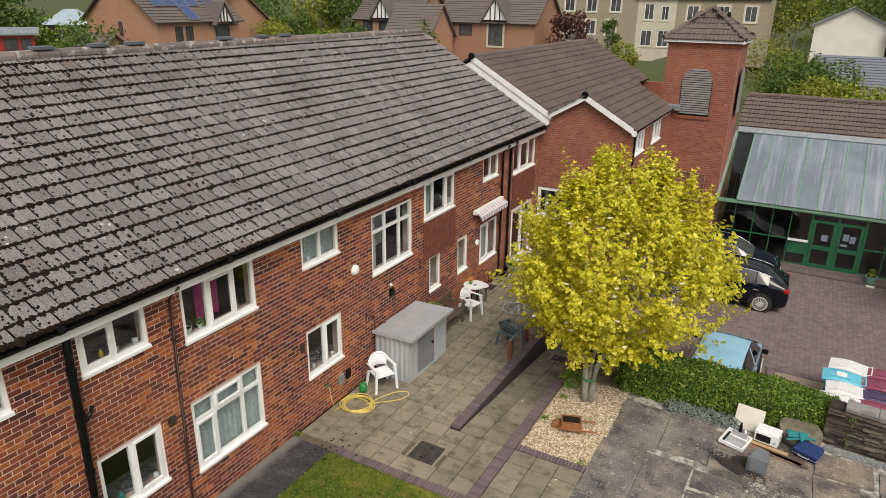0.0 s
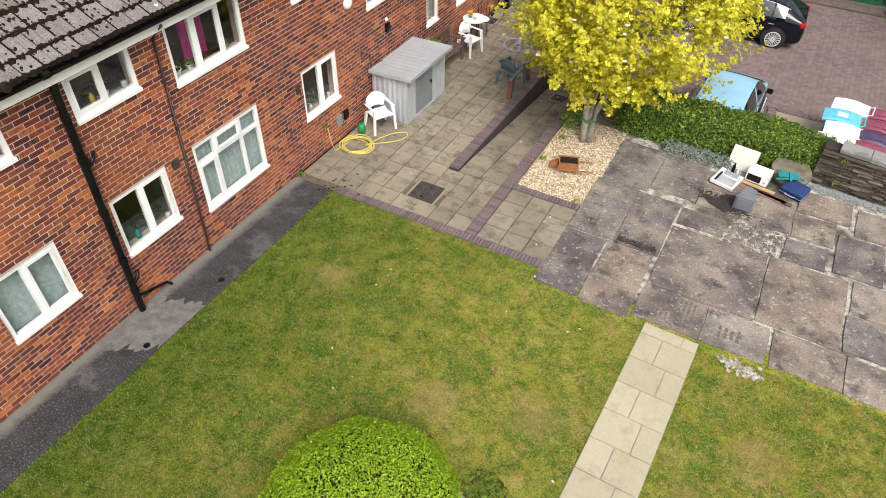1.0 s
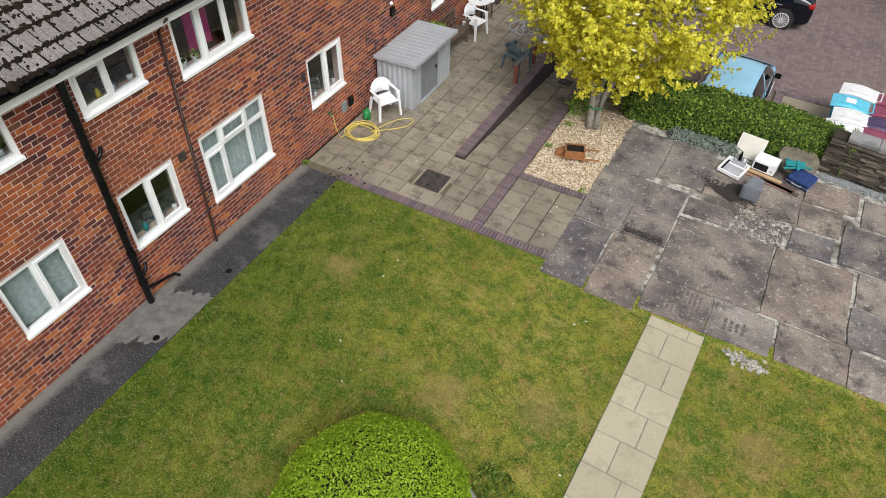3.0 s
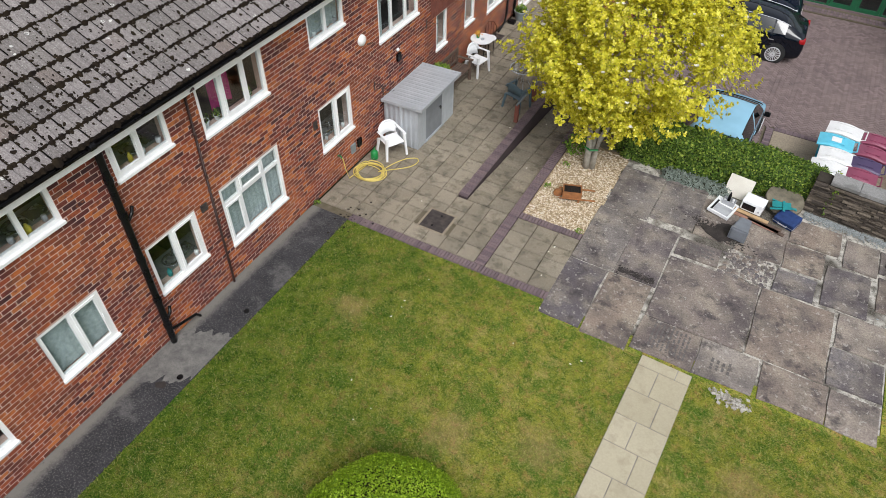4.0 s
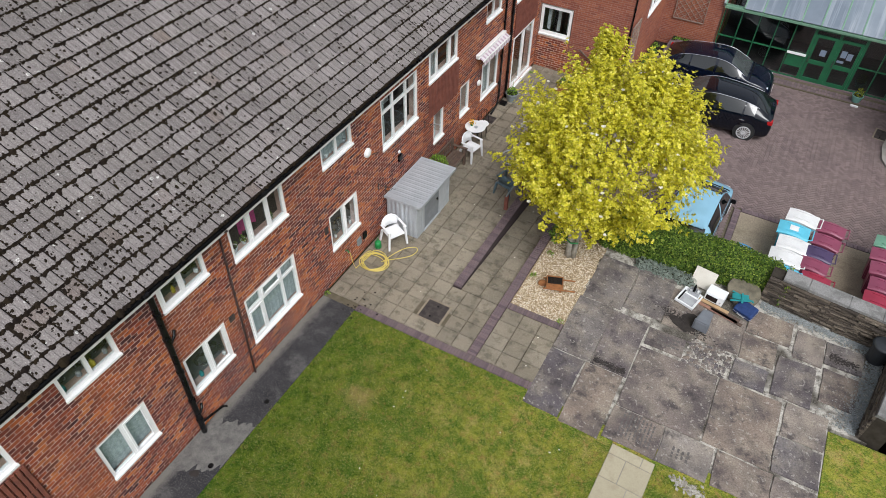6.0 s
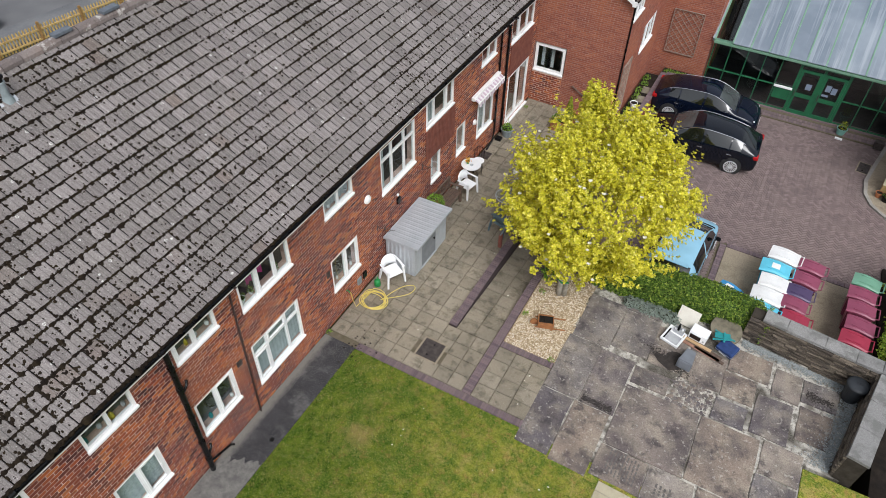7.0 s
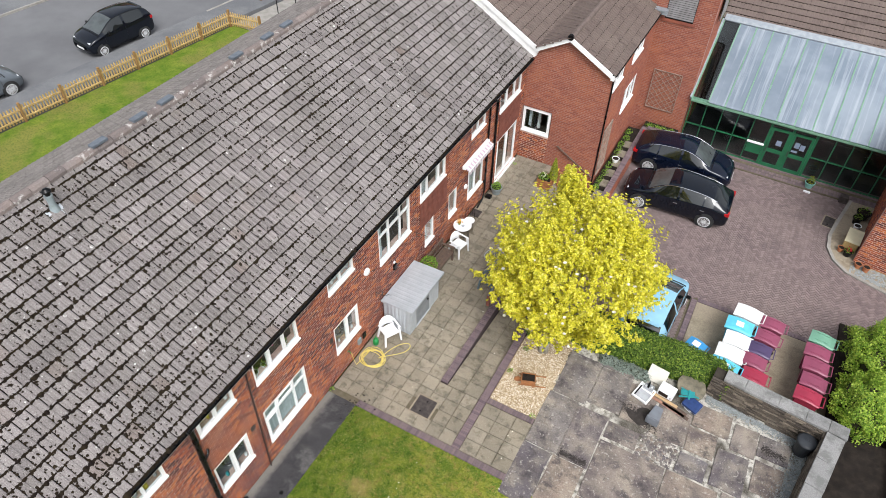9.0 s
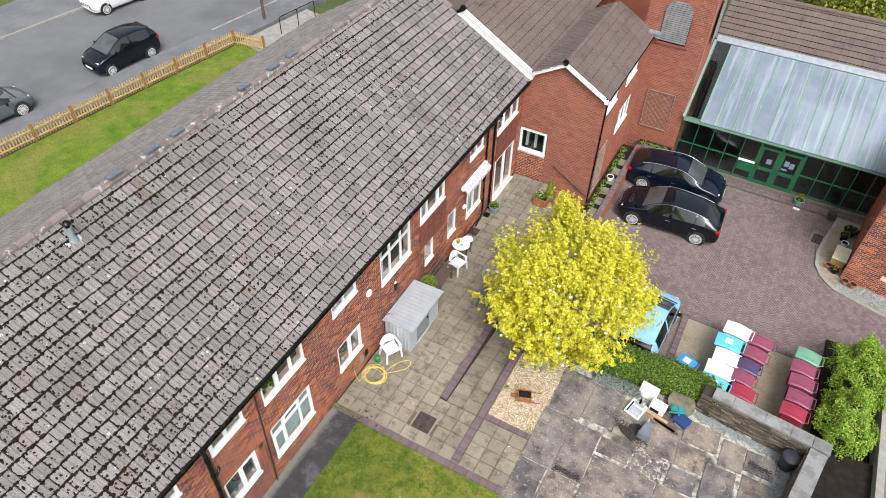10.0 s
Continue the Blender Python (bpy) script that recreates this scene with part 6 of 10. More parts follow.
def bench():
    b = thing("wooden_bench", "weathered dark wooden slatted garden bench against the brick wall", "bench", pose(0.13, 15.0, 0))
    L_ = 1.62
    for y in (0.04, L_ - 0.04):
        part("leg", boxes((0.46, y - 0.035, 0, 0.53, y + 0.035, 0.62), bevel=0.005), M["wood_grey"], b)
        part("leg", boxes((0.02, y - 0.035, 0, 0.09, y + 0.035, 0.88), bevel=0.005), M["wood_grey"], b)
        part("armrest", boxes((0.02, y - 0.045, 0.62, 0.58, y + 0.045, 0.655), bevel=0.006), M["wood_grey"], b)
        part("rail", boxes((0.09, y - 0.02, 0.33, 0.46, y + 0.02, 0.40)), M["wood_grey"], b)
    for i in range(6):
        part("seat_slat", boxes((0.09 + i * 0.075, 0.0, 0.405, 0.155 + i * 0.075, L_, 0.43), bevel=0.004), M["wood_grey"], b)
    part("back_rail", boxes((0.03, 0.075, 0.80, 0.075, L_ - 0.075, 0.88), bevel=0.005), M["wood_grey"], b)
    part("back_rail", boxes((0.03, 0.075, 0.47, 0.075, L_ - 0.075, 0.53), bevel=0.005), M["wood_grey"], b)
    for i in range(13):
        y = 0.12 + i * (L_ - 0.24) / 12
        part("back_slat", boxes((0.042, y - 0.022, 0.53, 0.062, y + 0.022, 0.80)), M["wood_grey"], b)


bench()


def bistro_table(m):
    t = thing("bistro_table", "white oval-ended table top on thin black metal legs", "table", m)
    bm = bmesh.new()
    out = [(0.34 * math.cos(a), 0.34 * math.sin(a)) for a in np.linspace(0, 2 * math.pi, 28, endpoint=False)]
    prism(bm, out, 0.70, 0.73)
    part("tabletop", bm, M["white_plastic"], t)
    for k in range(4):
        a = math.pi / 4 + k * math.pi / 2
        part("leg", tube([(0.26 * math.cos(a), 0.26 * math.sin(a), 0), (0.20 * math.cos(a), 0.20 * math.sin(a), 0.7)], 0.011, 8), M["black_plastic"], t)
    part("ring", tube([(0.23 * math.cos(a), 0.23 * math.sin(a), 0.3) for a in np.linspace(0, 2 * math.pi, 21)], 0.008, 6), M["black_plastic"], t)
    return t


bistro_table(pose(0.42, 17.72, 0))


def stool(m):
    s = thing("bistro_chair", "white seated chair with a thin black metal frame", "chair", m)
    part("seat", lathe([(0, 0.44), (0.19, 0.44), (0.2, 0.455), (0.19, 0.47), (0, 0.47)], 20), M["white_plastic"], s)
    for k in range(4):
        a = math.pi / 4 + k * math.pi / 2
        part("leg", tube([(0.2 * math.cos(a), 0.2 * math.sin(a), 0), (0.15 * math.cos(a), 0.15 * math.sin(a), 0.44)], 0.01, 6), M["black_plastic"], s)
    part("backrest", tube([(-0.16, 0.12, 0.45), (-0.17, 0.19, 0.75), (-0.08, 0.22, 0.88), (0.08, 0.22, 0.88), (0.17, 0.19, 0.75), (0.16, 0.12, 0.45)], 0.011, 6), M["black_plastic"], s)
    for x in (-0.08, 0.0, 0.08):
        part("back_bar", tube([(x, 0.16, 0.46), (x, 0.215, 0.86)], 0.007, 6), M["black_plastic"], s)


stool(pose(0.40, 18.35, 0, 0, 0, 20))


def leaf_cloud(pts, normals, size, n_side=1, curl=0.25, shape=((0, 0), (0.5, 0.32), (1, 0), (0.5, -0.32)), spread=0.5):
    """Leaves at points, leaning out along their normals: arrays of corners and faces."""
    J = Joined()
    sh = [(a, b, 0.0) for a, b in shape]
    for p, nrm in zip(pts, normals):
        nv = Vector(nrm) + Vector((random.gauss(0, spread), random.gauss(0, spread), random.gauss(0, spread)))
        nv.normalize()
        d = nv.cross(Vector((random.gauss(0, 1), random.gauss(0, 1), random.gauss(0, 1))))
        if d.length < 1e-3:
            continue
        d.normalize()
        s = nv.cross(d)
        k = size * random.uniform(0.65, 1.25)
        q = [tuple(Vector(p) + k * (a * d + b * s) + nv * (k * curl * (abs(b) - a * a * 0.4))) for a, b, _ in sh]
        J.put(q, [(0, 1, 2), (0, 2, 3)] if len(shape) == 4 else [tuple(range(len(shape)))])
    return J


def pot(m, r, h, material, label, name="plant_pot", soil=True):
    p = thing(name, label, "plant pot", m)
    part("pot", lathe([(0, 0), (r * 0.72, 0), (r * 0.98, h * 0.88), (r * 1.08, h * 0.88), (r * 1.08, h), (r * 0.94, h), (r * 0.9, h * 0.86), (0, h * 0.84)], 22), material, p, smooth=False)
    if soil:
        part("soil", lathe([(0, h * 0.9), (r * 0.9, h * 0.88)], 18), M["soil"], p)
    return p


def tuft(parent, centre, r, n, size, material, name="foliage", flat=1.0):
    pts, nr = [], []
    for _ in range(n):
        v = Vector((random.gauss(0, 1), random.gauss(0, 1), random.gauss(0, 1))).normalized()
        k = random.uniform(0.5, 1.0) ** 0.5
        pts.append((centre[0] + v.x * r * k, centre[1] + v.y * r * k, centre[2] + abs(v.z) * r * k * flat))
        nr.append(v)
    ob = leaf_cloud(pts, nr, size).link(name, material, parent, "stuff")
    return ob


b = pot(pose(0.36, 20.82, 0), 0.22, 0.32, M["pot_grey"], "large grey pot with trailing green plants by the patio door")
tuft(b, (0, 0, 0.30), 0.22, 160, 0.07, M["leaf_bush"])
part("stem", tube([(0.02, 0, 0.3), (0.0, 0.02, 0.75)], 0.008, 5), M["leaf_bush"], b, "tall thin stem")
b = pot(pose(0.33, 15.35, 0.43), 0.17, 0.22, M["terracotta"], "pot with a bright yellow-green bush standing on the bench")
tuft(b, (0, 0, 0.22), 0.34, 700, 0.06, M["leaf_bush"], flat=1.1)
b = pot(pose(0.30, 17.70, 0.73), 0.06, 0.10, M["green_plastic"], "small pot of orange and yellow flowers on the table")
M["petal_orange"] = leaf_mat("orange_petal", [(0.0, (0.75, 0.25, 0.04)), (1.0, (0.85, 0.62, 0.08))], 0.3)
tuft(b, (0, 0, 0.09), 0.10, 60, 0.05, M["petal_orange"], "petals")
part("ashtray", lathe([(0, 0), (0.05, 0), (0.06, 0.03), (0.045, 0.03), (0.04, 0.012), (0, 0.012)], 14), M["galv"], None, m=pose(0.47, 17.66, 0.731))
tagged(bpy.data.objects["ashtray"], "small grey round dish on the table", "dish")

# hose, can, tap
hs = thing("garden_hose", "coiled yellow garden hose on the slabs below a wall tap", "hose")
pts = [(0.09, 10.93, 0.68), (0.13, 10.95, 0.60), (0.17, 10.96, 0.3), (0.22, 11.0, 0.04)]
for i in range(0, 7 * 24):
    a = 2.4 + i * 2 * math.pi / 24
    lap = i // 24
    r = 0.34 + 0.035 * math.sin(lap * 2.1) + 0.03 * math.sin(a * 2 + lap)
    pts.append((0.52 + r * 1.05 * math.cos(a) + 0.03 * math.sin(lap * 3), 11.45 + r * 0.95 * math.sin(a) + 0.04 * math.cos(lap * 1.7), 0.015 + lap * 0.012))
part("coil", tube(pts, 0.012, 6), M["yellow_hose"], hs, smooth=True)
loop = [(0.72, 11.62, 0.03), (0.80, 11.95, 0.02), (0.92, 12.25, 0.015), (1.05, 12.42, 0.015), (1.22, 12.52, 0.015), (1.32, 12.42, 0.015), (1.28, 12.2, 0.015), (1.12, 12.0, 0.015), (0.85, 11.75, 0.02), (0.62, 11.5, 0.03)]
sm = []
for i in range(len(loop) - 1):
    for t in (0, 0.33, 0.67):
        p0, p1, p2, p3 = [Vector(loop[max(0, min(len(loop) - 1, i + k))]) for k in (-1, 0, 1, 2)]
        sm.append(0.5 * ((2 * p1) + (p2 - p0) * t + (2 * p0 - 5 * p1 + 4 * p2 - p3) * t * t + (3 * p1 - p0 - 3 * p2 + p3) * t ** 3))
part("loose_end", tube(sm, 0.012, 6), M["yellow_hose"], hs, smooth=True)
tp = thing("wall_tap", "dark green garden tap on the brick wall", "tap", pose(0.01, 10.92, 0.70))
part("body", tube([(0, 0, 0), (0.09, 0, 0), (0.10, 0, -0.05)], 0.018, 8), M["green_plastic"], tp)
part("handle", boxes((0.05, -0.035, 0.02, 0.07, 0.035, 0.035)), M["metal_dark"], tp)
cn = thing("watering_can", "green plastic watering can beside the brick wall", "watering can", pose(0.28, 12.02, 0, 0, 0, -60))
part("body", lathe([(0, 0), (0.09, 0), (0.10, 0.02), (0.09, 0.2), (0.06, 0.23), (0, 0.23)], 16), M["green_plastic"], cn, smooth=True)
part("spout", tube([(0.08, 0, 0.05), (0.18, 0, 0.12), (0.27, 0, 0.21)], 0.022, 8, 0.6), M["green_plastic"], cn)
part("handle", tube([(-0.08, 0, 0.06), (-0.14, 0, 0.16), (-0.09, 0, 0.26), (0.03, 0, 0.24)], 0.014, 8), M["green_plastic"], cn)


# fittings on the front wall
def on_wall(y, z, x=0.01):
    return pose(x, y, z)


def wall_thing(name, label, cat, y, z, bm, material, smooth=False):
    return tagged(part(name, bm, material, None, label, smooth, on_wall(y, z)), category=cat)


wl_1 = thing("wall_light", "round cream bulkhead light on the upper brick wall", "wall light", pose(0.01, 12.20, 3.06))
part("backplate", lathe([(0, 0), (0.13, 0), (0.13, 0.03), (0, 0.03)], 22), M["upvc"], wl_1, m=pose(0, 0, 0, 0, 90, 0))
part("diffuser", lathe([(0.12, 0.03), (0.115, 0.06), (0.07, 0.085), (0, 0.095)], 22), M["white_paint"], wl_1, "cream round cover", True, pose(0, 0, 0, 0, 90, 0))
wl_2 = thing("wall_light", "round cream bulkhead light beside the lower window", "wall light", pose(0.01, 18.62, 1.75))
part("backplate", lathe([(0, 0), (0.10, 0), (0.10, 0.03), (0, 0.03)], 22), M["upvc"], wl_2, m=pose(0, 0, 0, 0, 90, 0))
part("diffuser", lathe([(0.09, 0.03), (0.085, 0.06), (0.05, 0.08), (0, 0.085)], 22), M["white_paint"], wl_2, "cream round cover", True, pose(0, 0, 0, 0, 90, 0))
wall_thing("alarm_box", "small black box under a round sensor on the wall", "alarm box", 13.62, 1.84, boxes((0, 0, 0, 0.06, 0.17, 0.20), bevel=0.01), M["black_plastic"])
wall_thing("sensor", "small round white sensor on the wall", "sensor", 13.70, 2.12, lathe([(0, -0.04), (0.04, -0.02), (0.05, 0.02), (0.03, 0.05), (0, 0.05)], 14), M["white_plastic"])
wall_thing("air_vent", "small dark plastic vent in the brickwork", "vent", 6.83, 2.06, boxes((0, 0, 0, 0.03, 0.15, 0.16), (0.03, 0.01, 0.03, 0.04, 0.14, 0.05), (0.03, 0.01, 0.09, 0.04, 0.14, 0.11)), M["metal_dark"])
wall_thing("air_vent", "small grey plastic vent in the brickwork", "vent", 10.20, 1.84, boxes((0, 0, 0, 0.03, 0.12, 0.20), (0.03, 0.01, 0.03, 0.04, 0.11, 0.05), (0.03, 0.01, 0.11, 0.04, 0.11, 0.13)), M["metal_dark"])
wall_thing("meter_box", "small grey meter box low on the brick wall", "meter box", 11.42, 0.42, boxes((0, 0, 0, 0.05, 0.17, 0.24), bevel=0.008), M["pot_grey"])
wall_thing("air_vent", "small black vent low on the brick wall", "vent", 11.70, 0.44, boxes((0, 0, 0, 0.05, 0.16, 0.22), bevel=0.01), M["black_plastic"])


def bracket(y, z):
    b_ = thing("plant_bracket", "scrolled dark iron hanging bracket on the brick wall", "bracket", on_wall(y, z), "brackets on the wall")
    part("arm", tube([(0, 0, 0.16), (0.28, 0, 0.16), (0.34, 0, 0.20)], 0.008, 6), M["metal_dark"], b_)
    part("brace", tube([(0, 0, 0), (0.10, 0, 0.03), (0.18, 0, 0.10), (0.22, 0, 0.16)], 0.007, 6), M["metal_dark"], b_)
    part("plate", boxes((0, -0.02, -0.04, 0.008, 0.02, 0.20)), M["metal_dark"], b_)


bracket(12.60, 1.60), bracket(15.12, 2.10), bracket(12.95, 1.28)
cl = thing("washing_line_bracket", "small dark bracket under the wall light", "bracket", on_wall(12.42, 2.86))
part("arm", tube([(0, 0, 0), (0.05, 0.16, -0.02)], 0.012, 6), M["metal_dark"], cl)


# awning
aw = thing("awning", "folded striped fabric awning with a scalloped edge above a window", "awning", pose(0.01, 18.30, 2.62))
k_ = Nodes("striped_awning_cloth")
xyz = k_.add("SeparateXYZ")
k_.plug(xyz.inputs[0], k_.pos())
stripe = k_.math("GREATER_THAN", k_.math("SINE", k_.math("MULTIPLY", xyz.outputs["Y"], 34.0)), 0.1)
col = k_.mix(stripe, (0.66, 0.62, 0.64), (0.46, 0.36, 0.42))
M["awning_cloth"] = k_.finish(k_.mix(k_.math("MULTIPLY", k_.ramp(k_.noise(4.0, 5), 0.45, 0.7), 0.4), col, (0.36, 0.31, 0.31)), 0.9, k_.noise(40.0, 3), 0.2, 0.004)
part("cassette", boxes((0, 0, 0.12, 0.14, 2.0, 0.26), bevel=0.03), M["white_paint"], aw)
bm = bmesh.new()
prev = None
for i in range(49):
    y = 0.02 + 1.96 * i / 48
    hang = -0.10 - 0.05 * abs(math.sin(i * math.pi / 6))
    cur = [bm.verts.new((0.10, y, 0.20)), bm.verts.new((0.28, y, 0.10)), bm.verts.new((0.30, y, hang + 0.08))]
    if prev:
        bm.faces.new((prev[0], prev[1], cur[1], cur[0]))
        bm.faces.new((prev[1], prev[2], cur[2], cur[1]))
    prev = cur
part("fabric", bm, M["awning_cloth"], aw, "lilac and white striped cloth")
part("front_bar", boxes((0.26, 0, 0.075, 0.295, 2.0, 0.115), bevel=0.01), M["white_paint"], aw)
for y in (0.15, 1.85):
    part("arm", tube([(0.05, y, 0.12), (0.16, y, 0.07), (0.28, y, 0.09)], 0.014, 6), M["galv"], aw)


# rain and soil pipes
def downpipe(pts, r, label, material=None, collars=()):
    d = thing("downpipe", label, "downpipe", group="pipes on the facade")
    part("pipe", tube(pts, r, 12), material or M["black_plastic"], d, smooth=True)
    for z in collars:
        a, b_ = Vector(pts[1]), Vector(pts[-2])
        t = (a.z - z) / max(1e-6, a.z - b_.z)
        p = a.lerp(b_, t)
        part("collar", tube([p + Vector((0, 0, -0.04)), p + Vector((0, 0, 0.04))], r * 1.22, 12), material or M["black_plastic"], d)
    return d


d = downpipe([(0.10, 5.40, 4.62), (0.10, 5.38, 4.3), (0.10, 5.30, 0.2), (0.10, 5.30, 0.0)], 0.061, "thick black soil pipe down the brick wall with side branches", collars=(3.9, 3.2, 2.2, 1.2, 0.5))
part("branch", tube([(0.10, 5.35, 2.98), (0.09, 5.52, 3.12), (0.03, 5.60, 3.18)], 0.03, 8), M["black_plastic"], d)
part("branch", tube([(0.10, 5.31, 0.58), (0.09, 5.46, 0.72), (0.03, 5.52, 0.78)], 0.03, 8), M["black_plastic"], d)
part("branch", tube([(0.10, 5.31, 0.34), (0.10, 5.55, 0.26), (0.11, 5.92, 0.16), (0.11, 6.0, 0.04)], 0.028, 8), M["black_plastic"], d)
M["brown_pipe"] = simple("brown_painted_pipe", (0.045, 0.020, 0.016), (0.03, 0.014, 0.012), 6, 0.5)
downpipe([(0.30, 7.18, 4.58), (0.06, 7.16, 4.34), (0.05, 7.05, 0.05), (0.05, 7.05, 0.0)], 0.024, "thin brown downpipe on the brick wall", M["brown_pipe"], (3.6, 2.75, 1.6, 0.6))
downpipe([(0.30, 20.30, 4.58), (0.07, 20.30, 4.34), (0.07, 20.28, 0.4), (0.12, 20.05, 0.16), (0.14, 19.55, 0.06)], 0.035, "black rainwater pipe bent along the foot of the wall", collars=(3.2, 2.0, 1.0))
downpipe([(0.30, 20.95, 4.58), (0.07, 20.92, 4.34), (0.07, 20.9, 0.3), (0.07, 20.9, 0.0)], 0.045, "black soil pipe beside the patio door", collars=(3.2, 2.0, 1.0))
downpipe([(3.51, GY + 0.05, 4.81), (3.43, GY + 0.06, 4.6), (3.43, GY + 0.06, -0.25), (3.43, GY + 0.06, -0.35)], 0.030, "black rainwater pipe at the corner of the wing", collars=(3.0, 1.4))
tagged(part("drain_cover", boxes((0.05, 19.1, 0.0, 0.40, 19.5, 0.02), bevel=0.004), M["metal_dark"], None, "dark square drain grating by the wall"), category="drain cover")
tagged(part("bait_box", boxes((0.10, 20.32, 0.0, 0.34, 20.52, 0.11), bevel=0.02), M["black_plastic"], None, "black plastic bait box with a white label"), category="bait box")


def manhole(m, w, h, z):
    mh = thing("manhole_cover", "rusty brown iron manhole cover set in the paving", "manhole cover", m)
    part("frame", boxes((-w / 2, -h / 2, -0.03, w / 2, -h / 2 + 0.05, z), (-w / 2, h / 2 - 0.05, -0.03, w / 2, h / 2, z), (-w / 2, -h / 2 + 0.05, -0.03, -w / 2 + 0.05, h / 2 - 0.05, z), (w / 2 - 0.05, -h / 2 + 0.05, -0.03, w / 2, h / 2 - 0.05, z)), M["concrete"], mh)
    part("plate", boxes((-w / 2 + 0.055, -h / 2 + 0.055, -0.03, w / 2 - 0.055, h / 2 - 0.055, z + 0.004)), M["metal_dark"], mh)
    for s in (-1, 1):
        part("keyhole", lathe([(0, 0), (0.03, 0), (0.03, 0.005), (0, 0.005)], 12), M["black_plastic"], mh, m=pose(s * 0.02, s * h * 0.26, z + 0.004))


manhole(pose(2.80, 10.75, 0), 0.70, 0.72, 0.006)
manhole(pose(12.70, 27.25, cp(27.25) + 0.002, 0, 0, -8), 0.50, 0.80, 0.010)
tagged(part("drain_block", boxes((-0.14, -0.05, 0, 0.14, 0.05, 0.06), bevel=0.012), M["white_plastic"], None, "short white plastic block lying by the hall kerb", m=pose(11.62, 28.90, cp(28.9) + 0.002, 0, 0, -6)), category="block")
manhole(pose(3.60, 16.75, ramp_z(16.75) + 0.012, -6.0), 0.5, 0.5, 0.012)
tagged(part("path_drain", lathe([(0, 0), (0.06, 0), (0.06, 0.006), (0, 0.006)], 14), M["black_plastic"], None, "small round black drain cap in the path", m=pose(0.78, 4.75, 0.0)), category="drain cap")
tagged(part("path_drain", lathe([(0, 0), (0.06, 0), (0.06, 0.006), (0, 0.006)], 14), M["black_plastic"], None, "small round black drain cap in the path", m=pose(0.80, 6.55, 0.0)), category="drain cap")


# wooden rail along the ramp
rail = thing("handrail", "weathered red-brown timber handrail along the ramp", "handrail")
for y in (15.28, 16.45, 17.9, 19.3):
    part("post", boxes((2.66, y - 0.05, 0.0, 2.76, y + 0.05, 0.52), bevel=0.006), M["clad"], rail)
part("rail", boxes((2.69, 15.22, 0.52, 2.73, 19.4, 0.56), bevel=0.004), M["pot_grey"], rail)
rail2 = thing("handrail", "stained timber rail beside the steps", "handrail")
for x, y in ((2.35, 22.5), (2.95, 22.5), (2.95, 21.2)):
    part("post", boxes((x - 0.045, y - 0.045, -0.4, x + 0.045, y + 0.045, 0.66), bevel=0.006), M["wood_orange"], rail2)
part("rail", boxes((2.30, 22.45, 0.66, 3.0, 22.55, 0.71), bevel=0.006), M["wood_orange"], rail2)
part("rail", boxes((2.90, 21.1, 0.66, 3.0, 22.44, 0.71), bevel=0.006), M["wood_orange"], rail2)
part("rail", boxes((2.92, 21.1, 0.30, 2.98, 22.44, 0.40), bevel=0.006), M["wood_orange"], rail2)
hr = thing("wall_handrail", "thin wooden handrail fixed along the gable wall above the steps", "handrail")
part("rail", tube([(1.74, GY - 0.09, 1.10), (3.40, GY - 0.09, 0.10)], 0.028, 8), M["wood_grey"], hr)
for t in (0.1, 0.5, 0.9):
    p = Vector((1.74, GY - 0.09, 1.10)).lerp(Vector((3.40, GY - 0.09, 0.10)), t)
    part("bracket", tube([p, p + Vector((0, 0.09, -0.04))], 0.01, 6), M["metal_dark"], hr)


# round glass table
gt = thing("glass_table", "round glass garden table with a pale metal rim and legs", "table", pose(2.18, 16.85, 0))
part("rim", tube([(0.38 * math.cos(a), 0.38 * math.sin(a), 0.70) for a in np.linspace(0, 2 * math.pi, 33)], 0.016, 8), M["galv"], gt, smooth=True)
p = part("glass_top", lathe([(0, 0.698), (0.37, 0.698), (0.37, 0.706), (0, 0.706)], 28), M["pane"], gt)
part("hub", tube([(0.09 * math.cos(a), 0.09 * math.sin(a), 0.69) for a in np.linspace(0, 2 * math.pi, 17)], 0.01, 6), M["galv"], gt)
for k in range(4):
    a = k * math.pi / 2 + 0.5
    part("leg", tube([(0.37 * math.cos(a), 0.37 * math.sin(a), 0.69), (0.12 * math.cos(a), 0.12 * math.sin(a), 0.55), (0.16 * math.cos(a), 0.16 * math.sin(a), 0.25), (0.34 * math.cos(a), 0.34 * math.sin(a), 0.0)], 0.012, 8), M["galv"], gt)

# planter with conifer at the head of the steps
wp = thing("wooden_planter", "dark red-brown wooden planter with white flowers", "planter", pose(1.88, 22.30, 0))
part("box", boxes((-0.28, -0.28, 0, 0.28, -0.25, 0.40), (-0.28, 0.25, 0, 0.28, 0.28, 0.40), (-0.28, -0.25, 0, -0.25, 0.25, 0.40), (0.25, -0.25, 0, 0.28, 0.25, 0.40)), M["wood_orange"], wp)
part("soil", boxes((-0.25, -0.25, 0.02, 0.25, 0.25, 0.36)), M["soil"], wp)
tuft(wp, (-0.1, -0.05, 0.36), 0.24, 200, 0.06, M["leaf_bush"])
tuft(wp, (-0.12, -0.02, 0.44), 0.2, 40, 0.06, M["blossom"], "petals")
co = thing("conifer", "small golden-green cone-shaped conifer in a pot", "conifer", pose(2.02, 22.26, 0))
part("trunk", tube([(0.12, 0.16, 0.36), (0.12, 0.16, 1.3)], 0.025, 6), M["bark"], co)
pts, nr = [], []
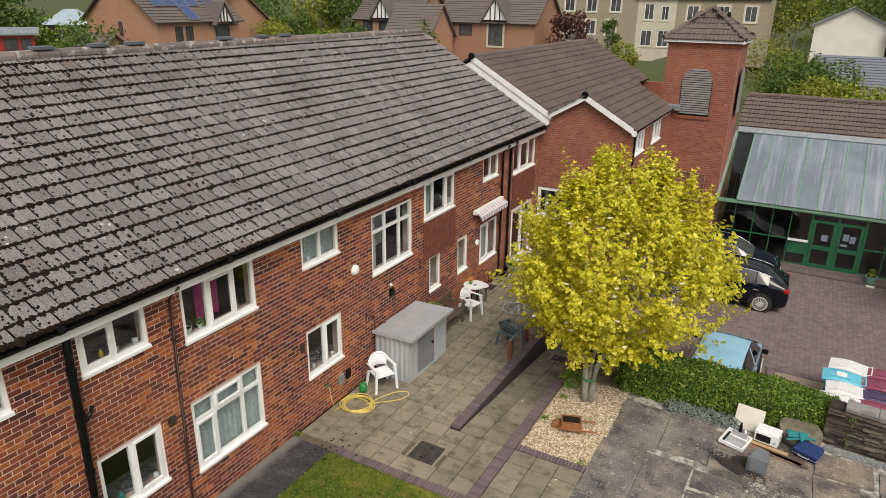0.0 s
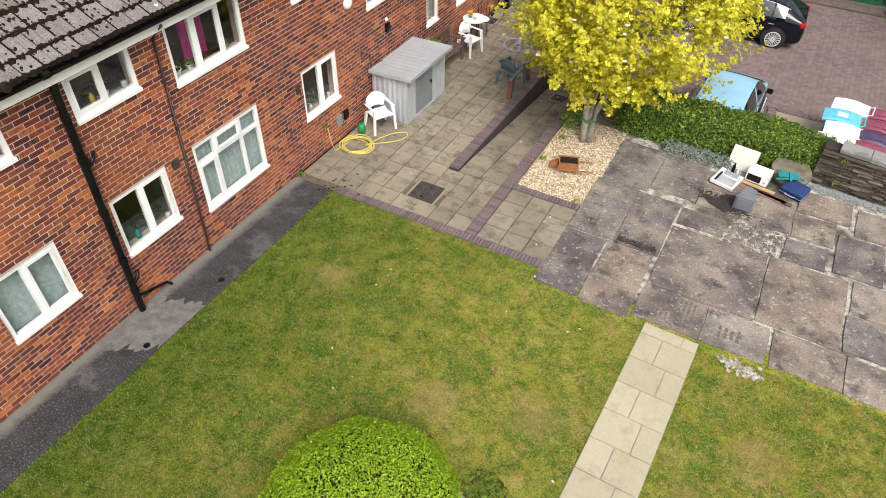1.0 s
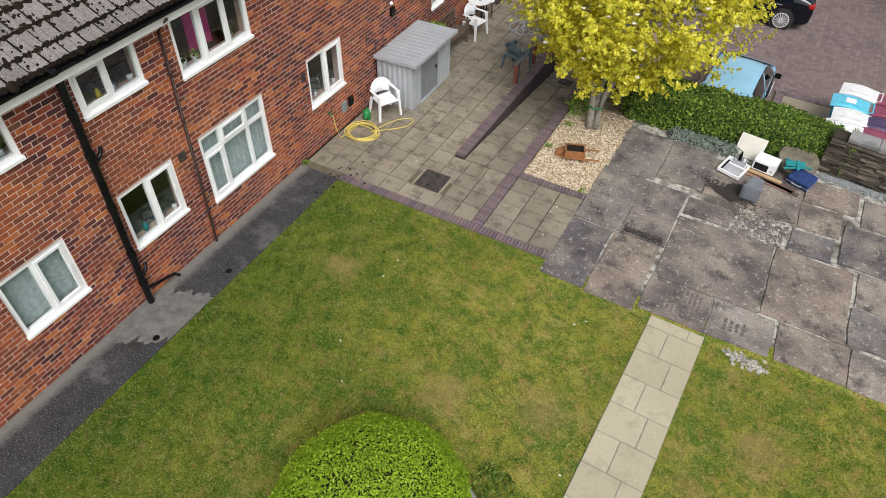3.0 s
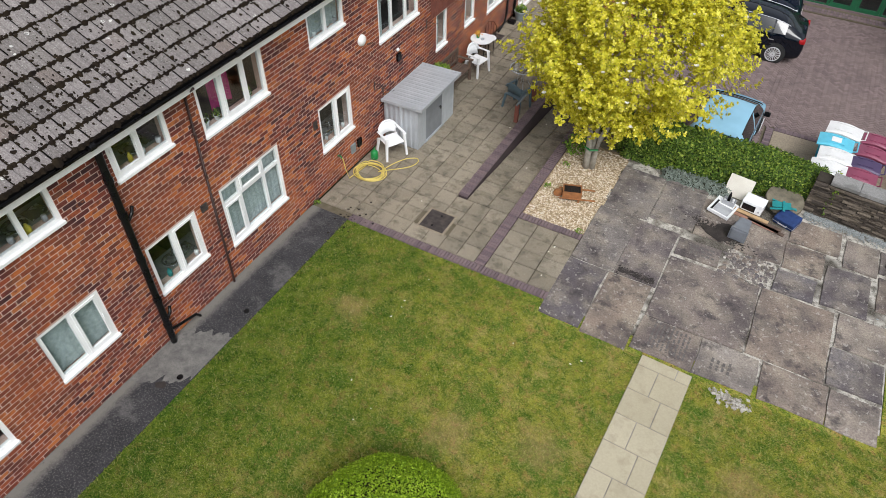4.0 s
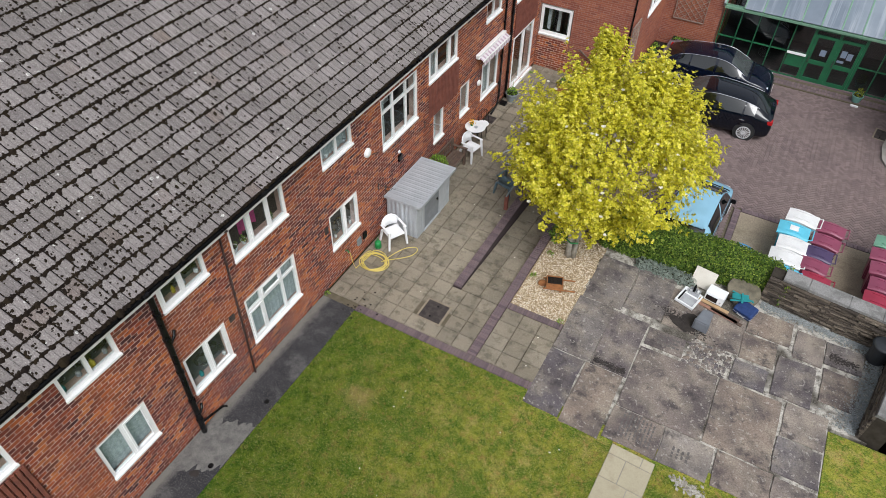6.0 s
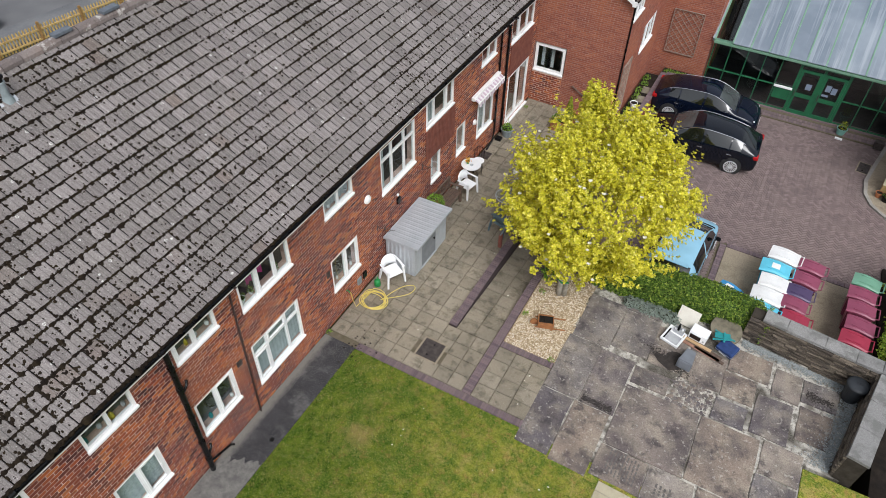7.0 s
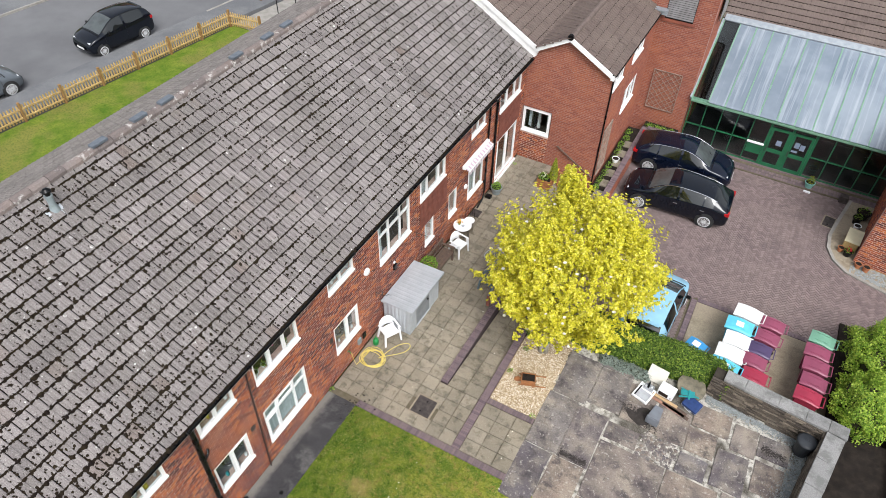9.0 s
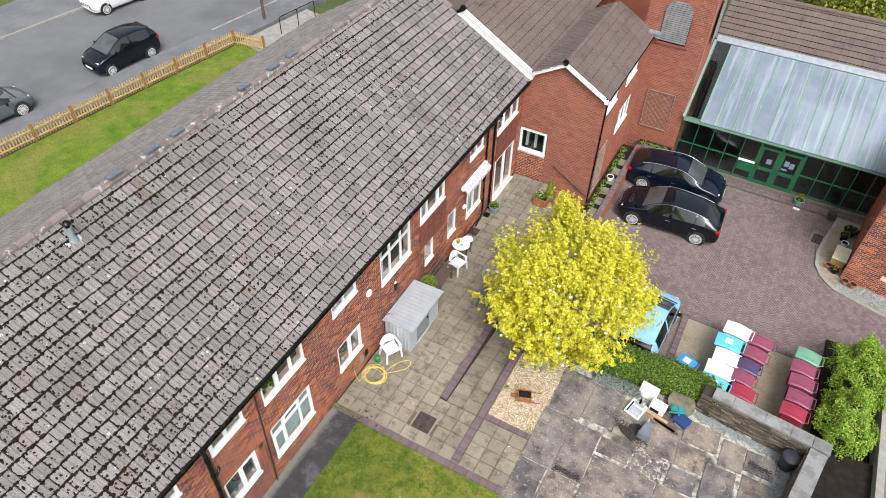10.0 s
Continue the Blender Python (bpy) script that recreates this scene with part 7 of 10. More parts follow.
for _ in range(2200):
    z = random.random() ** 1.3
    a = random.uniform(0, 6.283)
    r = 0.22 * (1 - z) ** 0.75 * random.uniform(0.75, 1.08) * min(1.0, 0.55 + z * 3)
    pts.append((0.12 + r * math.cos(a), 0.16 + r * math.sin(a), 0.36 + z * 1.0))
    nr.append((math.cos(a), math.sin(a), 0.5))
M["leaf_conifer"] = leaf_mat("golden_conifer", [(0.0, (0.12, 0.17, 0.01)), (0.6, (0.28, 0.32, 0.02)), (1.0, (0.45, 0.44, 0.04))], 0.3)
leaf_cloud(pts, nr, 0.05, spread=0.3).link("crown", M["leaf_conifer"], co, "stuff")

# barrow-shaped planter in the gravel
wb_ = thing("barrow_planter", "small stained wooden wheelbarrow planter filled with dark soil", "planter", pose(5.16, 13.08, 0.0, 0, 0, 20))
part("tub", boxes((-0.22, -0.16, 0.08, 0.22, -0.135, 0.26), (-0.22, 0.135, 0.08, 0.22, 0.16, 0.26), (-0.22, -0.135, 0.08, -0.195, 0.135, 0.26), (0.195, -0.135, 0.08, 0.22, 0.135, 0.26), (-0.195, -0.135, 0.08, 0.195, 0.135, 0.10)), M["wood_orange"], wb_)
part("soil", boxes((-0.19, -0.13, 0.10, 0.19, 0.13, 0.235)), M["soil"], wb_)
for s in (-1, 1):
    part("handle", boxes((-0.30, s * 0.19 - 0.015, 0.09, 0.55, s * 0.19 + 0.015, 0.12), bevel=0.004), M["wood_orange"], wb_)
    part("leg", boxes((0.15, s * 0.16 - 0.015, -0.02, 0.19, s * 0.16 + 0.015, 0.08)), M["wood_orange"], wb_)
part("wheel", lathe([(0, -0.02), (0.11, -0.02), (0.11, 0.02), (0, 0.02)], 16), M["wood_orange"], wb_, m=pose(-0.32, 0, 0.10, 90, 0, 0))


# ---- cast-off things on the terrace ----
tr = thing("sink_tray", "white plastic draining tray with grey mats lying on the flags", "tray", pose(8.42, 14.42, 0.03, 0, 3, -14))
part("tray", boxes((-0.26, -0.30, 0.0, 0.26, 0.30, 0.02), (-0.26, -0.30, 0.02, -0.22, 0.30, 0.07), (0.22, -0.30, 0.02, 0.26, 0.30, 0.07), (-0.22, -0.30, 0.02, 0.22, -0.26, 0.07), (-0.22, 0.26, 0.02, 0.22, 0.30, 0.07)), M["white_plastic"], tr)
M["grey_light"] = simple("pale_grey_plastic", (0.45, 0.46, 0.48), rough=0.5)
part("mat", boxes((-0.17, -0.24, 0.02, 0.20, 0.10, 0.032), bevel=0.005), M["grey_light"], tr)
part("slot", boxes((-0.215, -0.22, 0.02, -0.175, 0.2, 0.036)), M["black_plastic"], tr)
ct = thing("plastic_crate", "clear plastic crate with bottles inside the white tray", "crate", pose(8.50, 14.66, 0.05, 0, 0, -10))
part("crate", boxes((-0.14, -0.09, 0, 0.14, -0.08, 0.12), (-0.14, 0.08, 0, 0.14, 0.09, 0.12), (-0.14, -0.08, 0, -0.13, 0.08, 0.12), (0.13, -0.08, 0, 0.14, 0.08, 0.12), (-0.13, -0.08, 0, 0.13, 0.08, 0.01)), M["grey_light"], ct)
part("bottle", lathe([(0, 0.01), (0.035, 0.01), (0.035, 0.22), (0.02, 0.26), (0.02, 0.30), (0, 0.30)], 12), M["black_plastic"], ct, m=pose(-0.03, 0.02, 0))
part("bottle", lathe([(0, 0.01), (0.03, 0.01), (0.03, 0.14), (0.015, 0.17), (0, 0.17)], 12), M["white_plastic"], ct, m=pose(0.08, 0.0, 0))
M["cream"] = simple("cream_board", (0.74, 0.71, 0.63), (0.66, 0.62, 0.54), 3, 0.6, bump=0.05)
tagged(part("cupboard_panel", boxes((-0.29, -0.02, 0.0, 0.29, 0.02, 0.52), bevel=0.006), M["cream"], None, "cream panel leaning back against the hedge bank", m=pose(8.58, 15.02, 0.0, -28, 0, -8)), category="panel")
mw = thing("microwave_oven", "white microwave oven with a dark door window on the flags", "microwave", pose(9.02, 14.74, 0.06, 0, 0, -10))
part("body", boxes((-0.24, -0.17, 0.0, 0.24, 0.17, 0.27), bevel=0.012), M["white_plastic"], mw)
dr = part("door", boxes((-0.225, -0.19, 0.02, 0.12, -0.172, 0.25), bevel=0.005), M["white_plastic"], mw)
M["dark_glass"] = simple("dark_oven_glass", (0.01, 0.01, 0.012), rough=0.12, bump=0.0)
part("window", boxes((-0.20, -0.195, 0.05, 0.095, -0.1905, 0.21)), M["dark_glass"], dr)
part("dial", lathe([(0, 0), (0.022, 0), (0.022, 0.02), (0, 0.02)], 14), M["grey_light"], mw, m=pose(0.18, -0.172, 0.10, 90))
M["terracotta_wood"] = simple("faded_red_board", (0.36, 0.20, 0.14), (0.25, 0.13, 0.09), 6, 0.8, bump=0.2)
M["cardboard"] = simple("cardboard", (0.50, 0.34, 0.18), (0.42, 0.28, 0.15), 5, 0.85)
for i, (x, y, a, L_, mt, z) in enumerate(((9.10, 14.36, -12, 1.25, "terracotta_wood", 0.0), (9.30, 14.46, -16, 0.95, "wood_grey", 0.0), (9.05, 14.50, -10, 0.8, "cardboard", 0.026), (9.42, 14.30, -14, 0.85, "wood_grey", 0.0))):
    tagged(part("plank", boxes((-L_ / 2, -0.05, 0, L_ / 2, 0.05, 0.024), bevel=0.003), M[mt], None, "loose wooden plank lying on the flags", m=pose(x, y, z + 0.004, 0, 0, a)), category="plank", group="loose planks")
M["teal"] = simple("teal_plastic", (0.02, 0.26, 0.27), (0.018, 0.2, 0.21), 4, 0.45, bump=0.02)
ft = thing("folding_stool", "collapsed teal plastic folding stool on the rubbish pile", "stool", pose(9.62, 14.88, 0.30, 8, -6, 10))
part("panel", boxes((-0.24, -0.07, 0, 0.16, 0.10, 0.018), bevel=0.004), M["teal"], ft)
part("leg", boxes((-0.30, -0.12, -0.01, 0.26, -0.075, 0.012), bevel=0.004), M["teal"], ft, m=pose(0, 0, 0, 0, 0, 8))
part("leg", boxes((-0.02, -0.2, 0.02, 0.03, 0.12, 0.04), bevel=0.004), M["teal"], ft)
part("foot", boxes((-0.2, -0.03, -0.14, -0.16, 0.03, 0.0)), M["teal"], ft)
part("leg", boxes((-0.28, -0.02, -0.025, 0.30, 0.02, -0.002), bevel=0.004), M["teal"], ft, m=pose(0.02, 0.05, 0, 0, 4, -24))
part("foot", boxes((0.12, -0.03, -0.15, 0.16, 0.03, 0.0)), M["teal"], ft)
M["navy"] = simple("navy_blue_fabric", (0.012, 0.04, 0.16), (0.01, 0.03, 0.11), 8, 0.75, bump=0.3)
sc = thing("suitcase", "navy blue soft suitcase with pale trim lying on the flags", "suitcase", pose(9.82, 14.72, 0.0, 14, 0, -22))
part("body", boxes((-0.25, -0.19, 0.0, 0.25, 0.19, 0.20), bevel=0.04), M["navy"], sc)
part("zip", boxes((-0.252, -0.192, 0.085, 0.252, 0.192, 0.10)), M["grey_light"], sc)
part("handle", tube([(-0.1, -0.2, 0.12), (-0.1, -0.24, 0.13), (0.1, -0.24, 0.13), (0.1, -0.2, 0.12)], 0.012, 6), M["grey_light"], sc)
M["grey_bin"] = simple("grey_plastic", (0.19, 0.205, 0.23), (0.15, 0.16, 0.18), 4, 0.45, bump=0.03)
gb = thing("swing_bin", "grey plastic kitchen bin lying on its side on the flags", "bin", pose(8.97, 14.02, 0.165, 88, 0, -7))
bm = bmesh.new()
lo = [bm.verts.new((x * 0.13, y * 0.12, 0)) for x, y in ((-1, -1), (1, -1), (1, 1), (-1, 1))]
hi = [bm.verts.new((x * 0.18, y * 0.155, 0.52)) for x, y in ((-1, -1), (1, -1), (1, 1), (-1, 1))]
bm.faces.new(lo[::-1])
bm.faces.new(hi)
for i in range(4):
    bm.faces.new((lo[i], lo[(i + 1) % 4], hi[(i + 1) % 4], hi[i]))
bmesh.ops.bevel(bm, geom=bm.edges[:], offset=0.02, segments=2, affect="EDGES")
part("body", bm, M["grey_bin"], gb)
part("rim", boxes((-0.19, -0.165, 0.50, 0.19, 0.165, 0.535), bevel=0.01), M["grey_bin"], gb)
part("lid", boxes((-0.15, -0.13, 0.536, 0.15, 0.13, 0.56), bevel=0.012), M["grey_bin"], gb, "rounded grey flap lid")
ms = tagged(part("millstone", lathe([(0, 0), (0.40, 0), (0.44, 0.03), (0.43, 0.11), (0, 0.12)], 26), M["stone_old"], None, "round lichened stone disc propped at the foot of the hedge", m=pose(9.62, 15.24, 0.14, 13, 4, 6)), category="stone disc")
db = thing("dustbin", "black round dustbin with a domed lid in the wall corner", "dustbin", pose(12.90, 14.75, 0))
M["bin_black"] = simple("dark_rubber", (0.03, 0.034, 0.04), (0.022, 0.025, 0.03), 5, 0.55)
part("body", lathe([(0, 0), (0.20, 0), (0.245, 0.52), (0.26, 0.52), (0.26, 0.55), (0, 0.55)], 24), M["bin_black"], db)
part("lid", lathe([(0.275, 0.545), (0.28, 0.575), (0.22, 0.605), (0, 0.625)], 24), M["bin_black"], db, "dark domed lid", True)
part("handle", tube([(-0.06, 0, 0.615), (-0.05, 0, 0.65), (0.05, 0, 0.65), (0.06, 0, 0.615)], 0.012, 6), M["bin_black"], db)
# broken mortar lumps at the lawn's edge, stone slab by the box bush
J = Joined()
for _ in range(150):
    t = random.random()
    x, y = 9.45 + t * 0.55 + random.gauss(0, 0.06), 9.26 - 0.06 * t + random.gauss(0, 0.06)
    r = random.uniform(0.015, 0.06)
    a = random.uniform(0, 6.28)
    q = pv * (r, r * 0.7, r * 0.6) @ np.array([[math.cos(a), math.sin(a), 0], [-math.sin(a), math.cos(a), 0], [0, 0, 1]])
    J.put(q + (x, y, -0.01), pf)
tagged(J.link("rubble_lumps", M["lump_pale"], None, "stuff", "lumps of pale broken mortar at the lawn edge"), category="rubble")
tagged(part("stone_slab", boxes((-0.28, -0.20, 0.0, 0.28, 0.20, 0.55), bevel=0.012), M["coping"], None, "low grey polished stone block beside the box bush", m=pose(6.86, 4.48, -0.03, 0, 0, -28)), category="stone block")


# ---- wheeled bins ----
def plain(name, c, rough=0.45):
    return simple(name, c, tuple(v * 0.85 for v in c), 3, rough, bump=0.04)


M["bin_white"] = plain("white_bin_plastic", (0.80, 0.80, 0.79))
M["bin_cyan"] = plain("sky_blue_bin_plastic", (0.13, 0.55, 0.72))
M["bin_maroon"] = plain("maroon_bin_plastic", (0.265, 0.06, 0.11))
M["bin_red"] = plain("red_bin_plastic", (0.34, 0.028, 0.062))
M["bin_purple"] = plain("dark_purple_bin_plastic", (0.075, 0.05, 0.12))
M["bin_green"] = plain("pale_green_bin_plastic", (0.17, 0.36, 0.25))
M["bin_blue"] = plain("blue_bin_plastic", (0.05, 0.30, 0.62))
M["paper"] = plain("white_label", (0.8, 0.8, 0.78), 0.7)


def wheelie_bin(m, material, label, tag=False, h=1.0, d=0.72, w=0.56):
    b = thing("wheelie_bin", label, "bin", m, "bins in the bay")
    bm = bmesh.new()
    lo = [bm.verts.new((x * d * 0.36 + 0.02, y * w * 0.37, 0.06)) for x, y in ((-1, -1), (1, -1), (1, 1), (-1, 1))]
    hi = [bm.verts.new((x * d * 0.46, y * w * 0.46, h - 0.06)) for x, y in ((-1, -1), (1, -1), (1, 1), (-1, 1))]
    bm.faces.new(lo[::-1])
    bm.faces.new(hi)
    for i in range(4):
        bm.faces.new((lo[i], lo[(i + 1) % 4], hi[(i + 1) % 4], hi[i]))
    bmesh.ops.bevel(bm, geom=bm.edges[:], offset=0.03, segments=2, affect="EDGES")
    part("body", bm, material, b)
    part("rim", boxes((-d * 0.49, -w * 0.49, h - 0.10, d * 0.49, w * 0.49, h - 0.06), bevel=0.012), material, b)
    bm = bmesh.new()
    n = 7
    prev = None
    for i in range(n):
        t = i / (n - 1)
        x = -d * 0.52 + d * 1.0 * t
        z = h - 0.055 + 0.055 * math.sin(math.pi * min(1, t * 1.1)) + 0.01 * t
        cur = [bm.verts.new((x, y * w * 0.5, z - (0.03 if abs(y) == 1 else 0))) for y in (-1, -0.86, -0.5, 0.5, 0.86, 1)]
        if prev:
            for k in range(5):
                bm.faces.new((prev[k], prev[k + 1], cur[k + 1], cur[k]))
        prev = cur
    r = bmesh.ops.extrude_face_region(bm, geom=bm.faces[:])
    bmesh.ops.translate(bm, verts=[v_ for v_ in r["geom"] if isinstance(v_, bmesh.types.BMVert)], vec=(0, 0, -0.025))
    lid = part("lid", bm, material, b)
    for y in (-0.28, 0.28):
        part("rib", boxes((-d * 0.30, y * w - 0.012, h + 0.0, d * 0.22, y * w + 0.012, h + 0.014), bevel=0.004), material, lid)
    if tag:
        part("sticker", boxes((-0.14, -0.12, h + 0.008, 0.10, 0.12, h + 0.011)), M["paper"], lid, "white paper sticker")
    part("handle", tube([(d * 0.44, -w * 0.4, h - 0.08), (d * 0.60, -w * 0.38, h - 0.04), (d * 0.60, w * 0.38, h - 0.04), (d * 0.44, w * 0.4, h - 0.08)], 0.018, 8), material, b)
    for s in (-1, 1):
        wh = part("wheel", lathe([(0, -0.025), (0.09, -0.025), (0.10, -0.015), (0.10, 0.015), (0.09, 0.025), (0, 0.025)], 16), M["black_plastic"], b, m=pose(d * 0.40, s * w * 0.40, 0.10, 90))
    return b


def bin_at(x, y, material, label, turn=0.0, tag=False, **k):
    return wheelie_bin(pose(x, y, cp(y), 0, 0, turn + random.uniform(-3, 3)), M[material], label, tag, **k)


for x, y, mt, lb, tg in ((10.62, 19.33, "bin_white", "white wheeled bin with a closed lid", False), (10.46, 18.62, "bin_cyan", "sky blue wheeled bin with a paper sticker on its lid", True), (10.54, 17.94, "bin_white", "white wheeled bin with a closed lid", False),
                         (10.42, 17.28, "bin_white", "white wheeled bin with a closed lid", False), (10.36, 16.62, "bin_cyan", "sky blue wheeled bin with a paper sticker on its lid", True)):
    bin_at(x, y, mt, lb, -4, tg, d=0.86, w=0.62)
for x, y, mt, lb in ((11.44, 19.22, "bin_maroon", "maroon wheeled bin with a closed lid"), (11.36, 18.55, "bin_maroon", "maroon wheeled bin with a closed lid"), (11.22, 17.90, "bin_purple", "dark purple wheeled bin with a closed lid"),
                     (11.16, 17.33, "bin_maroon", "maroon wheeled bin with a closed lid"), (11.27, 16.72, "bin_red", "bright red wheeled bin with a closed lid")):
    bin_at(x, y, mt, lb, -4, d=0.74, w=0.54)
for x, y, mt, lb, tg in ((12.98, 19.38, "bin_green", "pale green wheeled bin with a closed lid", False), (12.90, 18.75, "bin_maroon", "maroon wheeled bin with a closed lid", False), (12.92, 18.12, "bin_maroon", "maroon wheeled bin with a closed lid", False),
                         (12.94, 17.42, "bin_maroon", "maroon wheeled bin with a small sticker", False), (12.84, 16.78, "bin_red", "bright red wheeled bin with a closed lid", False)):
    bin_at(x, y, mt, lb, -4, tg, d=0.76, w=0.56)
bin_at(9.40, 17.35, "bin_blue", "blue wheeled bin with a white sticker standing apart by the hedge", -18, True, d=0.62, w=0.5, h=0.66)


# ---- cars ----
M["car_glass"] = simple("dark_car_glass", (0.004, 0.006, 0.006), (0.006, 0.008, 0.008), 1, 0.03, bump=0.0, spec=0.9)
M["tyre"] = simple("tyre_rubber", (0.02, 0.02, 0.02), rough=0.85)
M["alloy"] = simple("silver_alloy", (0.72, 0.73, 0.74), (0.62, 0.63, 0.64), 8, 0.35, 0.2, bump=0.0)
M["chrome"] = simple("chrome_trim", (0.75, 0.76, 0.78), (0.65, 0.66, 0.68), 6, 0.15, 0.9, bump=0.0)
M["tail_red"] = simple("red_lamp", (0.45, 0.01, 0.012), rough=0.15, bump=0.0)
M["lamp_clear"] = simple("clear_lamp", (0.72, 0.74, 0.76), rough=0.1, bump=0.0)
M["plate_yellow"] = plain("yellow_plate", (0.72, 0.55, 0.05))


def paint(name, c):
    k = Nodes(name)
    f = k.noise(1.5, 3)
    return k.finish(k.mix(k.ramp(f, 0.3, 0.7), c, tuple(v * 0.85 for v in c)), 0.3, coat=1.0, spec=0.0)


# lighter base: sky sheen and pale dashboard painted into the windscreen
M["screen_sheen"] = simple("windscreen_glass_with_sky_sheen", (0.075, 0.085, 0.085), (0.045, 0.052, 0.052), 2.5, 0.03, bump=0.0, spec=0.9)
M["paint_black"] = paint("black_car_paint", (0.003, 0.005, 0.010))
M["paint_navy"] = paint("dark_blue_car_paint", (0.004, 0.007, 0.018))
M["paint_sky"] = paint("sky_blue_car_paint", (0.27, 0.50, 0.65))
M["paint_white"] = paint("white_car_paint", (0.78, 0.78, 0.77))
M["paint_grey"] = paint("grey_car_paint", (0.11, 0.125, 0.14))


#        x      bottom belt  roof   width roof width
HATCH = [(-2.15, 0.46, 0.66, 0.68, 0.80, 0.90), (-2.11, 0.32, 0.90, 0.93, 0.90, 0.86), (-2.03, 0.26, 0.98, 1.01, 0.94, 0.82), (-1.88, 0.22, 1.01, 1.11, 0.965, 0.78), (-1.52, 0.20, 1.03, 1.29, 0.985, 0.70),
         (-1.10, 0.19, 1.03, 1.395, 1.0, 0.67), (-0.5, 0.19, 1.01, 1.46, 1.0, 0.68), (0.0, 0.19, 0.99, 1.475, 1.0, 0.70), (0.38, 0.19, 0.975, 1.41, 1.0, 0.725), (0.80, 0.19, 0.96, 1.22, 1.0, 0.76),
         (1.18, 0.19, 0.935, 1.00, 1.0, 0.83), (1.60, 0.20, 0.85, 0.91, 0.98, 0.84), (1.93, 0.22, 0.74, 0.79, 0.91, 0.84), (2.08, 0.26, 0.62, 0.66, 0.79, 0.82), (2.15, 0.34, 0.48, 0.50, 0.64, 0.80)]
CITY = [(-2.15, 0.46, 0.70, 0.72, 0.82, 0.92), (-2.12, 0.32, 0.96, 1.00, 0.91, 0.88), (-2.04, 0.24, 1.05, 1.14, 0.95, 0.82), (-1.90, 0.20, 1.07, 1.28, 0.975, 0.77), (-1.60, 0.19, 1.06, 1.40, 1.0, 0.72),
        (-1.0, 0.19, 1.03, 1.47, 1.0, 0.71), (-0.3, 0.19, 1.0, 1.48, 1.0, 0.715), (0.2, 0.19, 0.98, 1.44, 1.0, 0.72), (0.6, 0.19, 0.965, 1.30, 1.0, 0.745), (1.05, 0.19, 0.95, 1.08, 1.0, 0.80),
        (1.35, 0.19, 0.93, 0.97, 1.0, 0.84), (1.70, 0.20, 0.84, 0.88, 0.97, 0.84), (1.98, 0.22, 0.70, 0.75, 0.88, 0.84), (2.10, 0.26, 0.58, 0.62, 0.77, 0.82), (2.15, 0.36, 0.46, 0.48, 0.62, 0.80)]


